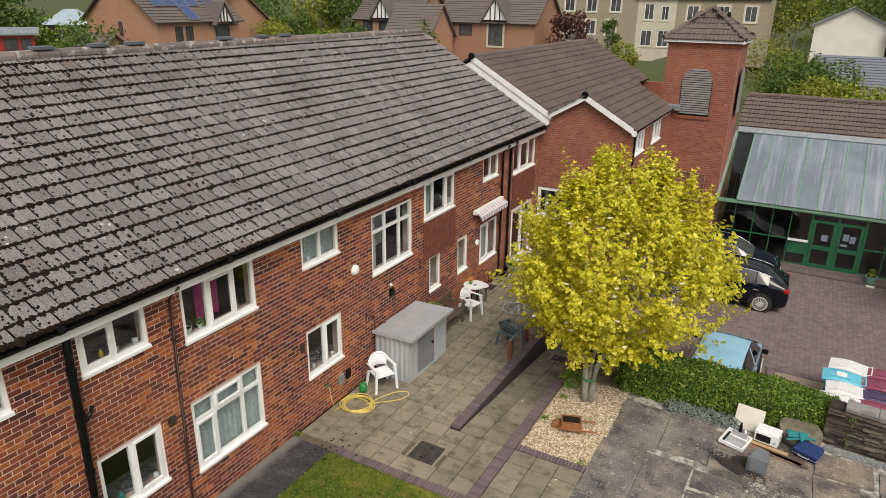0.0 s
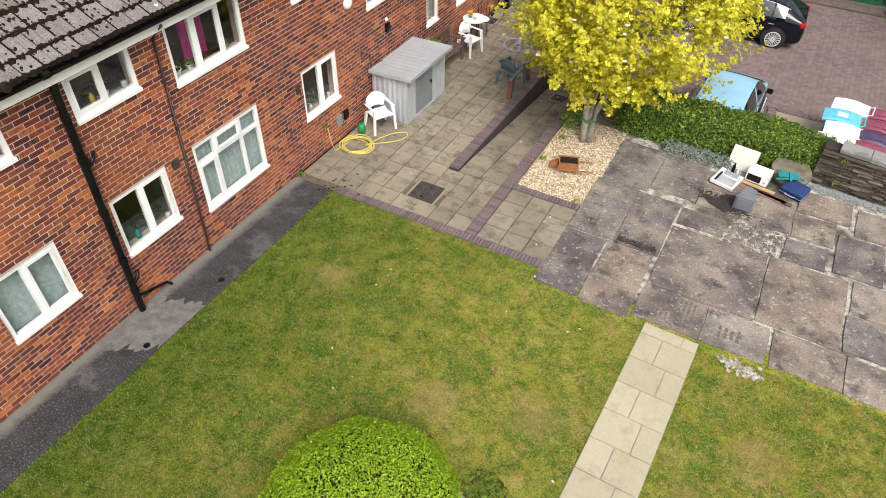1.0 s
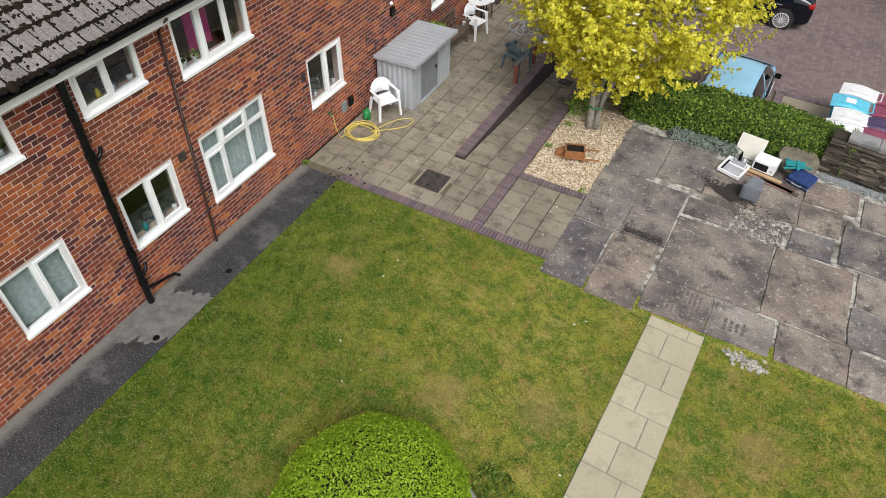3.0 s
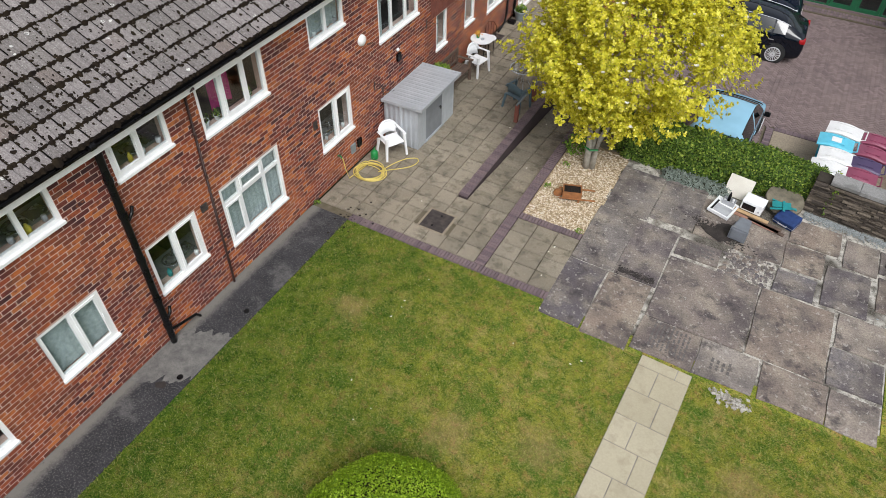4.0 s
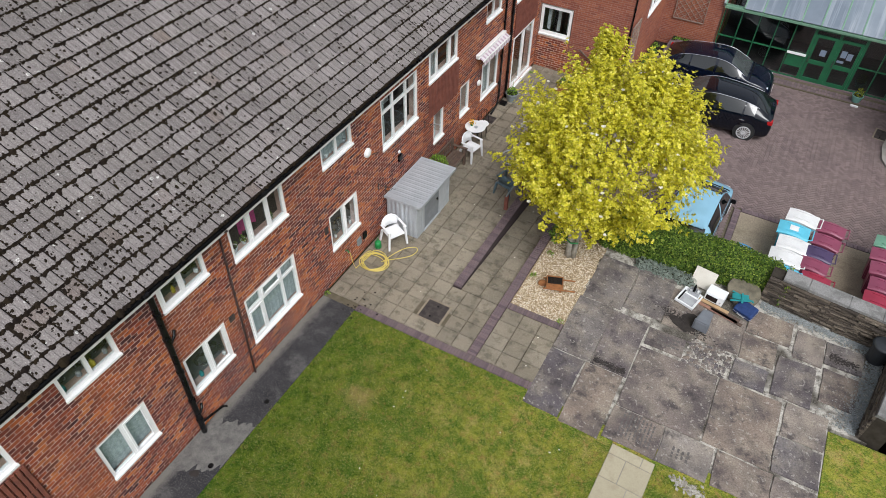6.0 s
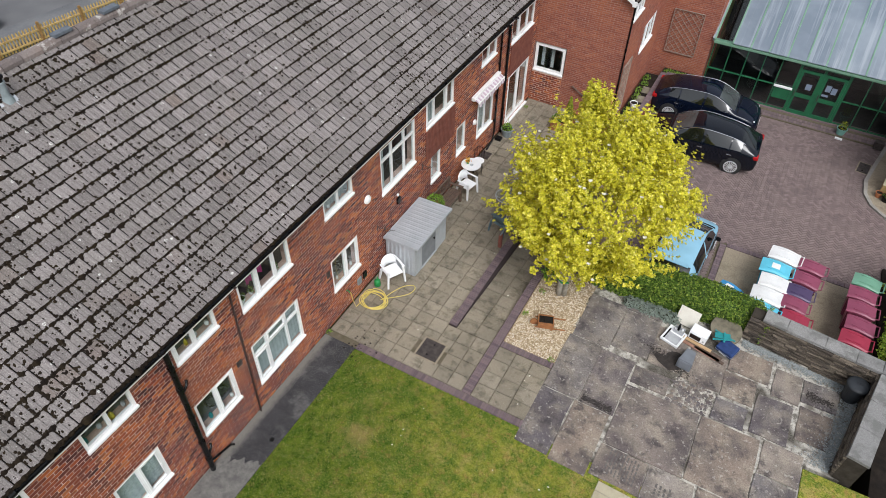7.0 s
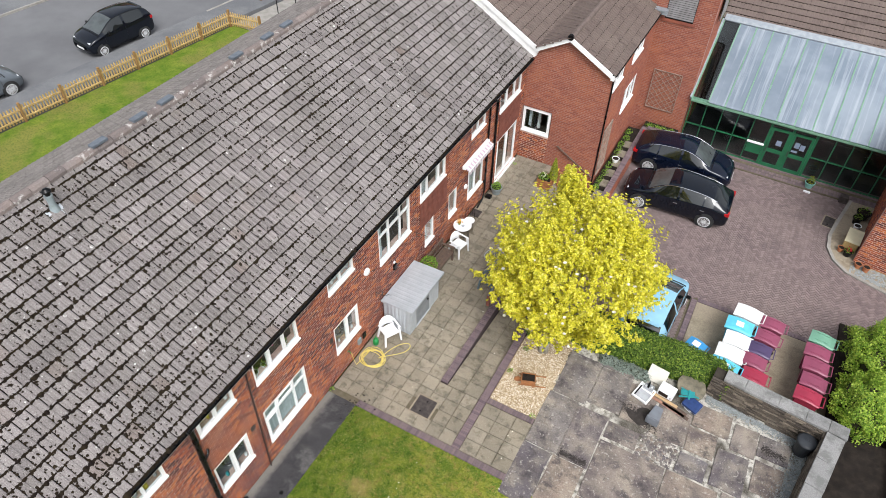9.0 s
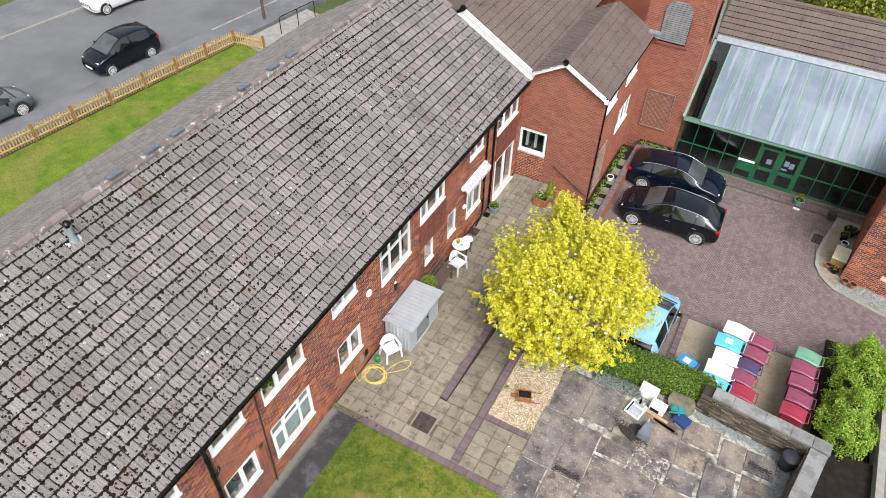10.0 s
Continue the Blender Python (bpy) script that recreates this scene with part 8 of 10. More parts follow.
def car(m, body, label, L_=4.30, W_=1.80, H_=1.46, base=2.70, radius=0.325, strip=True, name="car"):
    """A hatchback, nose to +x, wheels on z = 0; strip: a five-door with bright trim, else a small three-door."""
    c = thing(name, label, "car", m)
    k, hw = L_ / 4.3, W_ / 2
    h = H_ / 1.50
    st = HATCH if strip else CITY
    panes = ((-1.50, -1.10), (-1.02, -0.13), (-0.03, 0.92)) if strip else ((-1.55, -0.36), (-0.26, 1.04))
    screen, hatch = ((0.42, 1.16), (-1.93, -1.42)) if strip else ((0.24, 1.30), (-2.07, -1.72))

    def blend(a, b, c_, d, t):
        return tuple(0.5 * (2 * q + (r - p) * t + (2 * p - 5 * q + 4 * r - s_) * t * t + (3 * q - p - 3 * r + s_) * t ** 3) for p, q, r, s_ in zip(a, b, c_, d))

    rings, where = [], []
    for i in range(len(st) - 1):
        a, b, c_, d = st[max(0, i - 1)], st[i], st[i + 1], st[min(len(st) - 1, i + 2)]
        n_ = 10 if 0.3 < c_[0] - b[0] else 5
        for j in range(n_ if i < len(st) - 2 else n_ + 1):
            x, zb, zt, zr, fw, fr_ = blend(a, b, c_, d, j / n_)
            w = hw * min(fw, 1.0)
            half = [(w * 0.88, zb), (w * 0.965, zb + 0.07), (w * 0.99, zb + 0.20), (w, zb + (zt - zb) * 0.52), (w * 0.985, zb + (zt - zb) * 0.74), (w * 0.992, zb + (zt - zb) * 0.82), (w * 0.955, zt),
                    (w * (0.955 * 0.5 + fr_ * 0.5) * 1.012, (zt + zr) / 2), (w * fr_, zr - 0.012), (w * fr_ * 0.93, zr + 0.008), (w * fr_ * 0.6, zr + 0.03), (w * fr_ * 0.25, zr + 0.042)]
            rings.append([(x * k, y, z * h) for y, z in half] + [(x * k, -y, z * h) for y, z in reversed(half)])
            where.append(x)
    n = len(rings[0])
    shells = collections.defaultdict(bmesh.new)

    def face(bm, pts):
        bm.faces.new([bm.verts.new(p) for p in pts])

    for i in range(len(rings) - 1):
        xm = (where[i] + where[i + 1]) / 2
        for j in range(n - 1):
            jj = min(j, n - 2 - j)
            key = "body"
            side_ = [q for q, (a, b) in enumerate(panes) if a < xm < b]
            if jj in (6, 7) and side_:
                key = ("side_window", side_[0], j < n // 2)
            elif jj >= 9 and screen[0] < xm < screen[1]:
                key = "windscreen"
            elif jj >= 9 and hatch[0] < xm < hatch[1]:
                key = "rear_window"
            face(shells[key], [rings[i][j], rings[i + 1][j], rings[i + 1][j + 1], rings[i][j + 1]])
    face(shells["body"], rings[0])
    face(shells["body"], rings[-1][::-1])
    for i in range(len(rings) - 1):
        face(shells["body"], [rings[i][0], rings[i][-1], rings[i + 1][-1], rings[i + 1][0]])
    for key, bm in shells.items():
        bmesh.ops.remove_doubles(bm, verts=bm.verts[:], dist=0.0005)
        part(key[0] if isinstance(key, tuple) else key, bm, body if key == "body" else M["screen_sheen"] if key == "windscreen" else M["car_glass"], c, "" if key == "body" else "dark tinted glass", smooth=True)

    def ring_at(x):
        return min(range(len(where)), key=lambda i: abs(where[i] - x))

    for s in (-1, 1):
        for x in ((0.98, -0.08, -1.12) if strip else (1.10, -0.31)):
            r = rings[ring_at(x)]
            part("door_seam", tube([(r[j][0], s * (r[j][1] + 0.001), r[j][2]) for j in (2, 3, 4, 5, 6)], 0.007, 5), M["black_plastic"], c)
        lo_, hi_ = ring_at(panes[0][0] - 0.05), ring_at(panes[-1][1] + 0.1)
        if strip:
            part("trim", tube([(r[8][0], s * (r[8][1] + 0.006), r[8][2] + 0.004) for r in rings[lo_:hi_ + 1]], 0.009, 6), M["chrome"], c, "bright roof line trim")
        else:
            part("gutter_strip", tube([(r[8][0], s * (r[8][1] + 0.001), r[8][2] + 0.006) for r in rings[lo_:hi_ + 1]], 0.010, 5), M["black_plastic"], c)
        part("mirror", boxes((0.74 * k, s * (hw + 0.09) - 0.09, 0.93 * h, 0.84 * k, s * (hw + 0.09) + 0.08, 1.07 * h), bevel=0.035), body if strip else M["black_plastic"], c)
        for x in (base / 2 + 0.03, -base / 2 + 0.03):
            part("wheel_arch", lathe([(0, -0.01), (radius + 0.055, -0.01), (radius + 0.055, 0.01), (0, 0.01)], 24), M["tyre"], c, m=pose(x, s * (hw - 0.012), radius, 90))
            wh = part("wheel", lathe([(0, -0.09), (radius * 0.66, -0.09), (radius * 0.7, -0.1), (radius * 0.97, -0.085), (radius, -0.05), (radius, 0.06), (radius * 0.97, 0.085), (radius * 0.7, 0.1), (0, 0.09)], 26), M["tyre"], c, m=pose(x, s * (hw - 0.075), radius, 90))
            part("rim_edge", lathe([(radius * 0.67, 0.0), (radius * 0.76, 0.0), (radius * 0.76, 0.012), (radius * 0.67, 0.012)], 26), M["alloy"], wh, m=pose(0, 0, -s * 0.118))
            part("rim", lathe([(0, 0.02), (radius * 0.18, 0.02), (radius * 0.2, -0.02), (radius * 0.6, -0.02), (radius * 0.64, 0.02), (radius * 0.70, 0.02), (radius * 0.70, 0.0), (0, 0.0)], 26), M["metal_dark"], wh, m=pose(0, 0, -s * 0.105))
            for q in range(16):
                part("spoke", boxes((0.02, -0.011, -0.01, radius * 0.70, 0.011, 0.016)), M["alloy"], wh, m=pose(0, 0, -s * 0.118, 0, 0, q * 22.5))
        part("headlight", boxes((1.66 * k, s * hw * 0.66 - 0.12, 0.64 * h, 2.00 * k, s * hw * 0.66 + 0.13, 0.78 * h), bevel=0.05), M["lamp_clear"], c, m=pose(0, 0, 0))
        part("tail_light", boxes((-2.14 * k, s * hw * 0.80 - 0.14, 0.82 * h, -1.94 * k, s * hw * 0.80 + 0.13, 0.97 * h), bevel=0.035), M["tail_red"], c)
        for x in (0.1 * k, -0.98 * k) if strip else (0.0,):
            part("door_handle", boxes((x - 0.22, s * hw * 0.995 - 0.012, 0.80 * h, x - 0.04, s * hw * 0.995 + 0.012, 0.83 * h), bevel=0.006), M["chrome"] if strip else body, c)
    r = rings[ring_at(screen[1] + 0.05)]
    part("wiper_cowl", tube([(q[0] + 0.02, q[1], q[2] + 0.004) for q in r[8:16]], 0.022, 5), M["black_plastic"], c)
    part("rear_spoiler", boxes((hatch[1] * k - 0.10, -hw * 0.60, (1.30 if strip else 1.375) * h, hatch[1] * k + 0.10, hw * 0.60, (1.33 if strip else 1.405) * h), bevel=0.012), body, c)
    part("aerial", tube([(-1.2 * k, 0, 1.46 * h), (-1.5 * k, 0, 1.64 * h)], 0.006, 5), M["black_plastic"], c)
    part("number_plate", boxes((-2.165 * k, -0.26, 0.48 * h, -2.15 * k, 0.26, 0.59 * h)), M["plate_yellow"], c, "plain yellow plate")
    part("number_plate", boxes((2.15 * k, -0.26, 0.40 * h, 2.165 * k, 0.26, 0.50 * h)), M["paper"], c, "plain white plate")
    part("grille", boxes((2.02 * k, -0.42, 0.52 * h, 2.13 * k, 0.42, 0.62 * h), bevel=0.02), M["black_plastic"], c)
    return c


car(pose(6.79, 25.05, cp(25.0), 0.0, 0, 182.3), M["paint_black"], "glossy black hatchback with bright window trim parked on the pavers")
car(pose(6.38, 27.72, cp(27.7), 0.0, 0, 1.5), M["paint_navy"], "dark blue-black hatchback parked beside the glazed hall")
car(pose(7.68, 18.35, cp(18.3), 0, 0, 87.5), M["paint_sky"], "pale sky blue small car parked behind the hedge", 3.62, 1.64, 1.46, 2.35, 0.28, strip=False)

# ---- street behind the block ----
SD = math.degrees(math.atan2(12.4, 1.72))
ST = pose(-17.87, 18.4, 0, 0, 0, SD)
RZ = 1.16
k_ = Nodes("patched_pavement_tarmac")
col = k_.mix(k_.ramp(k_.noise(0.6, 6, 0.7), 0.42, 0.62), (0.125, 0.128, 0.135), (0.175, 0.178, 0.182))
col = k_.mix(k_.math("MULTIPLY", k_.ramp(k_.noise(40.0, 4, 0.7), 0.45, 0.68), 0.5), col, (0.08, 0.08, 0.085))
M["pave_tar"] = k_.finish(col, 0.92, k_.noise(80.0, 3), 0.5, 0.006)
tagged(part("road", boxes((-45, 2.02, 0.5, 70, 9.75, RZ)), M["road"], None, "grey tarmac street", m=ST), category="road", kind="structure")
tagged(part("pavement", boxes((-45, 0.12, 0.5, 70, 1.895, RZ + 0.09)), M["pave_tar"], None, "narrow tarmac pavement behind the fence", m=ST), category="pavement", kind="structure")
tagged(part("pavement_far", boxes((-45, 9.89, 0.5, 70, 14.5, RZ + 0.10)), M["pave_tar"], None, "tarmac pavement across the street", m=ST), category="pavement", kind="structure")
kb = thing("street_kerb", "pale concrete kerb stones along the street", "kerb", ST, kind="structure")
kme = mesh_of("kerb_stone", boxes((0.005, 0, 0.5, 0.91, 0.12, RZ + 0.11), bevel=0.01), M["kerb"])
kme_low = mesh_of("kerb_stone", boxes((0.005, 0, 0.5, 0.91, 0.12, RZ + 0.092), bevel=0.01), M["pave_tar"])
for i in range(60):
    for y in (1.90, 9.76):
        o = new("kerb_stone", kme_low if y < 5 and i < 27 else kme)
        o.parent = kb
        o.location = (-18 + i * 0.915, y, random.uniform(-0.004, 0.004))
fc = thing("picket_fence", "new yellow-brown timber picket fence round the grass verge", "fence", ST)
pk = bmesh.new()
prism(pk, [(0, 0), (0.07, 0), (0.07, 0.70), (0.035, 0.76), (0, 0.70)], 0, 0.02)
M["post_wood"] = simple("brown_fence_post", (0.33, 0.19, 0.07), (0.24, 0.13, 0.045), 5, 0.8, bump=0.3, fine=35)
pk_me = mesh_of("picket", pk, M["fence_wood"])
po_me = mesh_of("post", boxes((-0.05, -0.05, 0.6, 0.05, 0.05, RZ + 0.78), bevel=0.008), M["post_wood"])
ra_me = mesh_of("rail", boxes((0.05, -0.02, 0, 1.80, 0.02, 0.07)), M["fence_wood"])
G0 = 1.02


def fence_bay(x, y, turn, bays):
    for i in range(bays):
        b0 = Matrix.Translation((x, y, 0)) @ Matrix.Rotation(radians(turn), 4, "Z") @ Matrix.Translation((i * 1.85, 0, 0))
        o = new("post", po_me)
        o.parent, o.matrix_basis = fc, b0
        for z in (G0 + 0.18, G0 + 0.56):
            o = new("rail", ra_me)
            o.parent, o.matrix_basis = fc, b0 @ Matrix.Translation((0, 0, z))
        for q in range(13):
            o = new("picket", pk_me)
            o.parent, o.matrix_basis = fc, b0 @ Matrix.Translation((0.09 + q * 0.135, 0.045, G0 + 0.05)) @ Matrix.Rotation(radians(90), 4, "X")


fence_bay(-11.9, 0.0, 0, 10)
fence_bay(6.6, 0.0, -75, 1)
o = new("post", po_me)
o.parent, o.matrix_basis = fc, Matrix.Translation((6.6 + 1.85 * math.cos(radians(75)), -1.85 * math.sin(radians(75)), 0))
tagged(part("verge", prism(bmesh.new(), [(-10.0, -8.0), (-10.0, 25.6), (-16.9, 25.6), (-21.55, -8.0)], 0.4, 1.015), M["grass_bright"], None, "bright green grass verge behind the block"), category="verge", kind="structure")
tagged(part("verge_path", boxes((6.9, -3.2, 0.5, 12.0, 0.1, 1.06)), M["kerb"], None, "pale concrete path to the street", m=ST), category="path", kind="structure")
lp = thing("lamp_post", "grey street lamp post at the kerb", "lamp post", ST @ pose(9.4, 0.75, 1.2))
part("post", tube([(0, 0, 0), (0, 0, 2.0), (0, 0, 5.6)], 0.09, 10, 0.6), M["wood_grey"], lp)
part("lantern", boxes((-0.1, -0.35, 5.55, 0.1, 0.35, 5.68), bevel=0.03), M["galv"], lp)
hr3 = thing("street_rail", "black tubular handrail beside the path", "handrail", ST @ pose(0, 0, 0))
for x in (9.0, 10.3, 11.6):
    part("post", tube([(x, -1.0, 1.0), (x, -1.0, 2.0)], 0.025, 6), M["black_plastic"], hr3)
part("rail", tube([(9.0, -1.0, 2.0), (11.6, -1.0, 2.0)], 0.025, 6), M["black_plastic"], hr3)
tagged(part("road_manhole", boxes((-7.2, 0.9, RZ + 0.09, -6.4, 1.5, RZ + 0.096)), M["kerb"], None, "square concrete access cover by the kerb", m=ST), category="manhole cover")
car(ST @ pose(1.87, 2.88, RZ, 0, 0, 180 + 1), M["paint_black"], "small glossy black hatchback parked at the kerb", 3.62, 1.66, 1.50, 2.30, 0.28, strip=False)
car(ST @ pose(-5.07, 2.97, RZ, 0, 0, 0), M["paint_grey"], "grey sports car parked at the kerb", 4.0, 1.74, 1.30, 2.47, 0.31, strip=False)
car(ST @ pose(5.65, 8.9, RZ, 0, 0, 180), M["paint_white"], "white car parked across the street", 3.8, 1.70, 1.45, 2.40, 0.30, strip=False)


# ---- houses in the distance ----
M["far_tile"] = pieces("far_brown_tile", [(0.0, (0.12, 0.10, 0.09)), (1.0, (0.16, 0.135, 0.12))], grain=(0.3, 6))
M["far_slate"] = pieces("far_blue_slate", [(0.0, (0.17, 0.19, 0.22)), (1.0, (0.21, 0.23, 0.26))], grain=(0.3, 6))
M["far_stone"] = pieces("far_gritstone", [(0.0, (0.36, 0.305, 0.22)), (1.0, (0.45, 0.385, 0.29))], grain=(0.5, 5))
M["render_white"] = simple("white_render", (0.76, 0.74, 0.68), (0.66, 0.63, 0.57), 0.6, 0.9)
M["render_cream"] = simple("cream_render", (0.62, 0.57, 0.46), (0.52, 0.47, 0.37), 0.6, 0.9)
M["frame_brown"] = simple("dark_brown_frame", (0.05, 0.03, 0.022), rough=0.6)
M["far_glass"] = simple("far_window_glass", (0.05, 0.055, 0.06), (0.12, 0.125, 0.125), 0.9, 0.12, bump=0.0)
# blue brightened to hold the sky's reflection in the base colour
M["solar"] = simple("solar_glass", (0.06, 0.095, 0.21), (0.05, 0.08, 0.18), 3, 0.15, bump=0.0)


def house(m, w, d, eave, ridge, wall, roof, label, wins=(), frames=None, ov=0.35, chimney=None, gables=()):
    """A house; local x along the front, outside of the front to -y, ridge along x. wins: (x, z, w, h, side)."""
    h = thing("house", label, "house", m)
    prof = [(0, 0), (d, 0), (d, eave), (d / 2, ridge), (0, eave)]
    part("wall", prism(bmesh.new(), prof, 0, w), wall, h, m=Matrix(((0, 0, 1, 0), (1, 0, 0, 0), (0, 1, 0, 0), (0, 0, 0, 1))))
    s = math.hypot(d / 2 + ov, (ridge - eave) * (1 + ov / (d / 2)))
    drop = (ridge - eave) * ov / (d / 2)
    for foot, along, up in (((-ov, -ov, eave - drop + 0.06), (1, 0, 0), (0, d / 2 + ov, ridge - eave + drop)), ((w + ov, d + ov, eave - drop + 0.06), (-1, 0, 0), (0, -(d / 2 + ov), ridge - eave + drop))):
        n = int(s / 0.34)
        edge = [(0, -0.08)] + [p for i in range(n) for p in ((i * s / n, 0.05), ((i + 1) * s / n - 0.001, 0.006))] + [(s, -0.08)]
        rf = part("roof", prism(bmesh.new(), edge, 0, w + 2 * ov), roof, h)
        turn_ = Matrix(((0, 0, 1, 0), (1, 0, 0, 0), (0, 1, 0, 0), (0, 0, 0, 1)))
        rf.matrix_basis = slope_pose(foot, along, up) @ turn_
    for x, z, ww, hh, side_ in wins:
        mm = {"s": pose(x, 0, z), "w": pose(0, x, z, 0, 0, -90) @ pose(-ww, 0, 0), "e": pose(w, x, z, 0, 0, 90)}[side_]
        wn_ = part("window", boxes((0, -0.03, 0, ww, 0.02, 0.08), (0, -0.03, hh - 0.08, ww, 0.02, hh), (0, -0.03, 0.08, 0.07, 0.02, hh - 0.08), (ww - 0.07, -0.03, 0.08, ww, 0.02, hh - 0.08), (ww / 2 - 0.03, -0.03, 0.08, ww / 2 + 0.03, 0.02, hh - 0.08)), frames or M["upvc"], h, m=mm)
        part("pane", boxes((0.05, -0.015, 0.05, ww - 0.05, -0.01, hh - 0.05)), M["far_glass"], wn_)
        if hh > 1.85:
            part("surround", boxes((-0.22, -0.05, hh, ww + 0.22, 0.02, hh + 0.26), (-0.22, -0.07, -0.2, ww + 0.22, 0.02, 0), (-0.2, -0.045, 0, 0, 0.02, hh), (ww, -0.045, 0, ww + 0.2, 0.02, hh)), M["render_cream"], wn_, "pale stone window surround")
    for gxx, gw, gz, gh in gables:
        g = part("gable_front", prism(bmesh.new(), [(0, 0), (gw, 0), (gw / 2, gh)], 0, 1.6), M["white_paint"], h, "white gablet with dark timbers", m=pose(gxx, 1.1, gz) @ Matrix(((1, 0, 0, 0), (0, 0, -1, 0), (0, 1, 0, 0), (0, 0, 0, 1))))
        for t in (0.3, 0.5, 0.7):
            hh = gh * (1 - abs(t - 0.5) * 2)
            part("timber", boxes((gw * t - 0.06, 0, 0, gw * t + 0.06, hh, 0.03)), M["frame_brown"], g, m=pose(0, 0, 1.6))
        for s_ in (-1, 1):
            L2 = math.hypot(gw / 2 + 0.25, gh * (1 + 0.5 / gw))
            a = math.degrees(math.atan2(gh, gw / 2))
            part("gable_roof", boxes((0, -0.03, -1.0, L2, 0.08, 1.85)), roof, g, m=pose(gw / 2 + 0.0, gh + 0.10, 0) @ (pose(0, 0, 0, 0, 0, -a) if s_ > 0 else pose(0, 0, 0, 0, 0, 180 + a) @ Matrix.Diagonal((1, -1, 1, 1))))
    if chimney:
        ch = part("chimney", boxes((chimney - 0.4, d / 2 - 0.3, eave, chimney + 0.4, d / 2 + 0.3, ridge + 1.1), bevel=0.02), wall, h)
        for q in (-0.2, 0.2):
            part("chimney_pot", lathe([(0.12, 0), (0.10, 0.4), (0.07, 0.4)], 10), M["terracotta"], ch, m=pose(chimney + q, d / 2, ridge + 1.1))
    return h


# house with solar panels: its ridge runs away from the street
hA = house(pose(-35.2, 36.0, 2.5, 0, 0, 90), 8.2, 8.2, 4.8, 7.9, M["brick_orange"], M["far_tile"], "orange brick house with solar panels on its tiled roof", [(1.6, 2.9, 0.7, 1.4, "s"), (2.6, 2.9, 0.7, 1.4, "s"), (5.6, 2.9, 1.5, 1.5, "s"), (3.9, 3.6, 0.45, 1.0, "w")], M["frame_brown"], gables=((5.3, 1.7, 4.6, 1.4),))
sm_ = slope_pose((0, -0.35, 4.53 + 0.13), (1, 0, 0), (0, 4.45, 3.36))
for x, s in ((0.8, 3.45), (1.9, 3.45), (3.0, 3.45), (4.1, 3.45), (0.8, 1.80), (1.9, 1.80), (3.0, 1.80), (4.1, 1.80), (2.9, 0.15), (5.8, 1.80)):
    pn = part("solar_panel", boxes((x, s, 0.06, x + 1.0, s + 1.6, 0.10)), M["solar"], hA, "dark blue solar panel", m=sm_)
    part("frame", boxes((x - 0.03, s - 0.03, 0.05, x, s + 1.63, 0.11), (x + 1.0, s - 0.03, 0.05, x + 1.03, s + 1.63, 0.11), (x, s - 0.03, 0.05, x + 1.0, s, 0.11), (x, s + 1.6, 0.05, x + 1.0, s + 1.63, 0.11)), M["chrome"], pn)
house(pose(-41.5, 31.0, 2.2, 0, 0, 0), 5.5, 3.6, 2.6, 4.2, M["brick_orange"], M["far_tile"], "low brick garage with a tiled roof", [])
house(pose(-47.5, 44.0, 2.2, 0, 0, 0), 9.0, 7, 5.0, 7.6, M["brick_orange"], M["far_tile"], "orange brick house behind the solar-panelled one", [(1, 3.2, 1.4, 1.3, "s"), (5, 3.2, 1.4, 1.3, "s")], M["frame_brown"])
house(pose(-36.8, 63.0, 2.1, 0, 0, 0), 7.5, 7.5, 5.0, 7.9, M["brick_orange"], M["far_tile"], "orange brick house with a timbered gablet", [(1.0, 3.0, 1.2, 1.7, "s"), (3.0, 3.0, 1.3, 1.7, "s")], M["frame_brown"], gables=((2.5, 2.4, 5.0, 1.9),))
house(pose(-31.2, 60.5, 2.1, 0, 0, 0), 5.0, 5.0, 3.6, 6.4, M["brick_orange"], M["far_tile"], "lower orange brick extension with a tiled roof", [])
house(pose(-28.3, 66.0, 2.1, 0, 0, 0), 11.0, 7.5, 4.9, 8.0, M["brick_orange"], M["far_tile"], "orange brick house with a bay gablet", [(0.4, 3.1, 0.7, 1.6, "s"), (2.6, 3.4, 1.5, 1.1, "s"), (6.0, 2.5, 1.6, 2.2, "s")], M["frame_brown"], gables=((5.6, 2.6, 5.0, 2.0),))
house(pose(-30.6, 104, 1.2, 0, 0, 0), 14.0, 8, 9.0, 11.5, M["far_stone"], M["far_slate"], "weathered stone terrace house", [(3, 3.2, 1.5, 2.0, "s"), (6.4, 3.2, 1.5, 2.0, "s"), (9.5, 3.2, 1.5, 2.0, "s"), (3, 6.4, 1.5, 2.0, "s"), (6.4, 6.4, 1.5, 2.0, "s"), (10, 6.4, 1.5, 2.0, "s")], chimney=7)
house(pose(-16.6, 104, 0.8, 0, 0, 0), 5.4, 8, 8.8, 11.2, M["render_cream"], M["far_slate"], "cream rendered terrace house", [(0.8, 2.2, 1.5, 2.2, "s"), (3.2, 2.2, 1.5, 2.2, "s"), (1.0, 5.8, 1.3, 2.2, "s"), (3.4, 5.8, 1.0, 1.9, "s")], chimney=4.8)
house(pose(-11.2, 104, 0.8, 0, 0, 0), 12.0, 8, 8.8, 11.2, M["far_stone"], M["far_slate"], "stone terrace house with pale window surrounds", [(1.5, 5.8, 1.5, 2.0, "s"), (5.5, 5.8, 1.5, 2.0, "s"), (1.5, 2.4, 1.5, 2.0, "s"), (9, 5.8, 1.5, 2.0, "s")], chimney=9)
house(pose(13.9, 90.5, -0.2, 0, 0, 90), 9.0, 7.2, 7.0, 8.9, M["render_white"], M["far_slate"], "white rendered cottage with a slate roof", [])
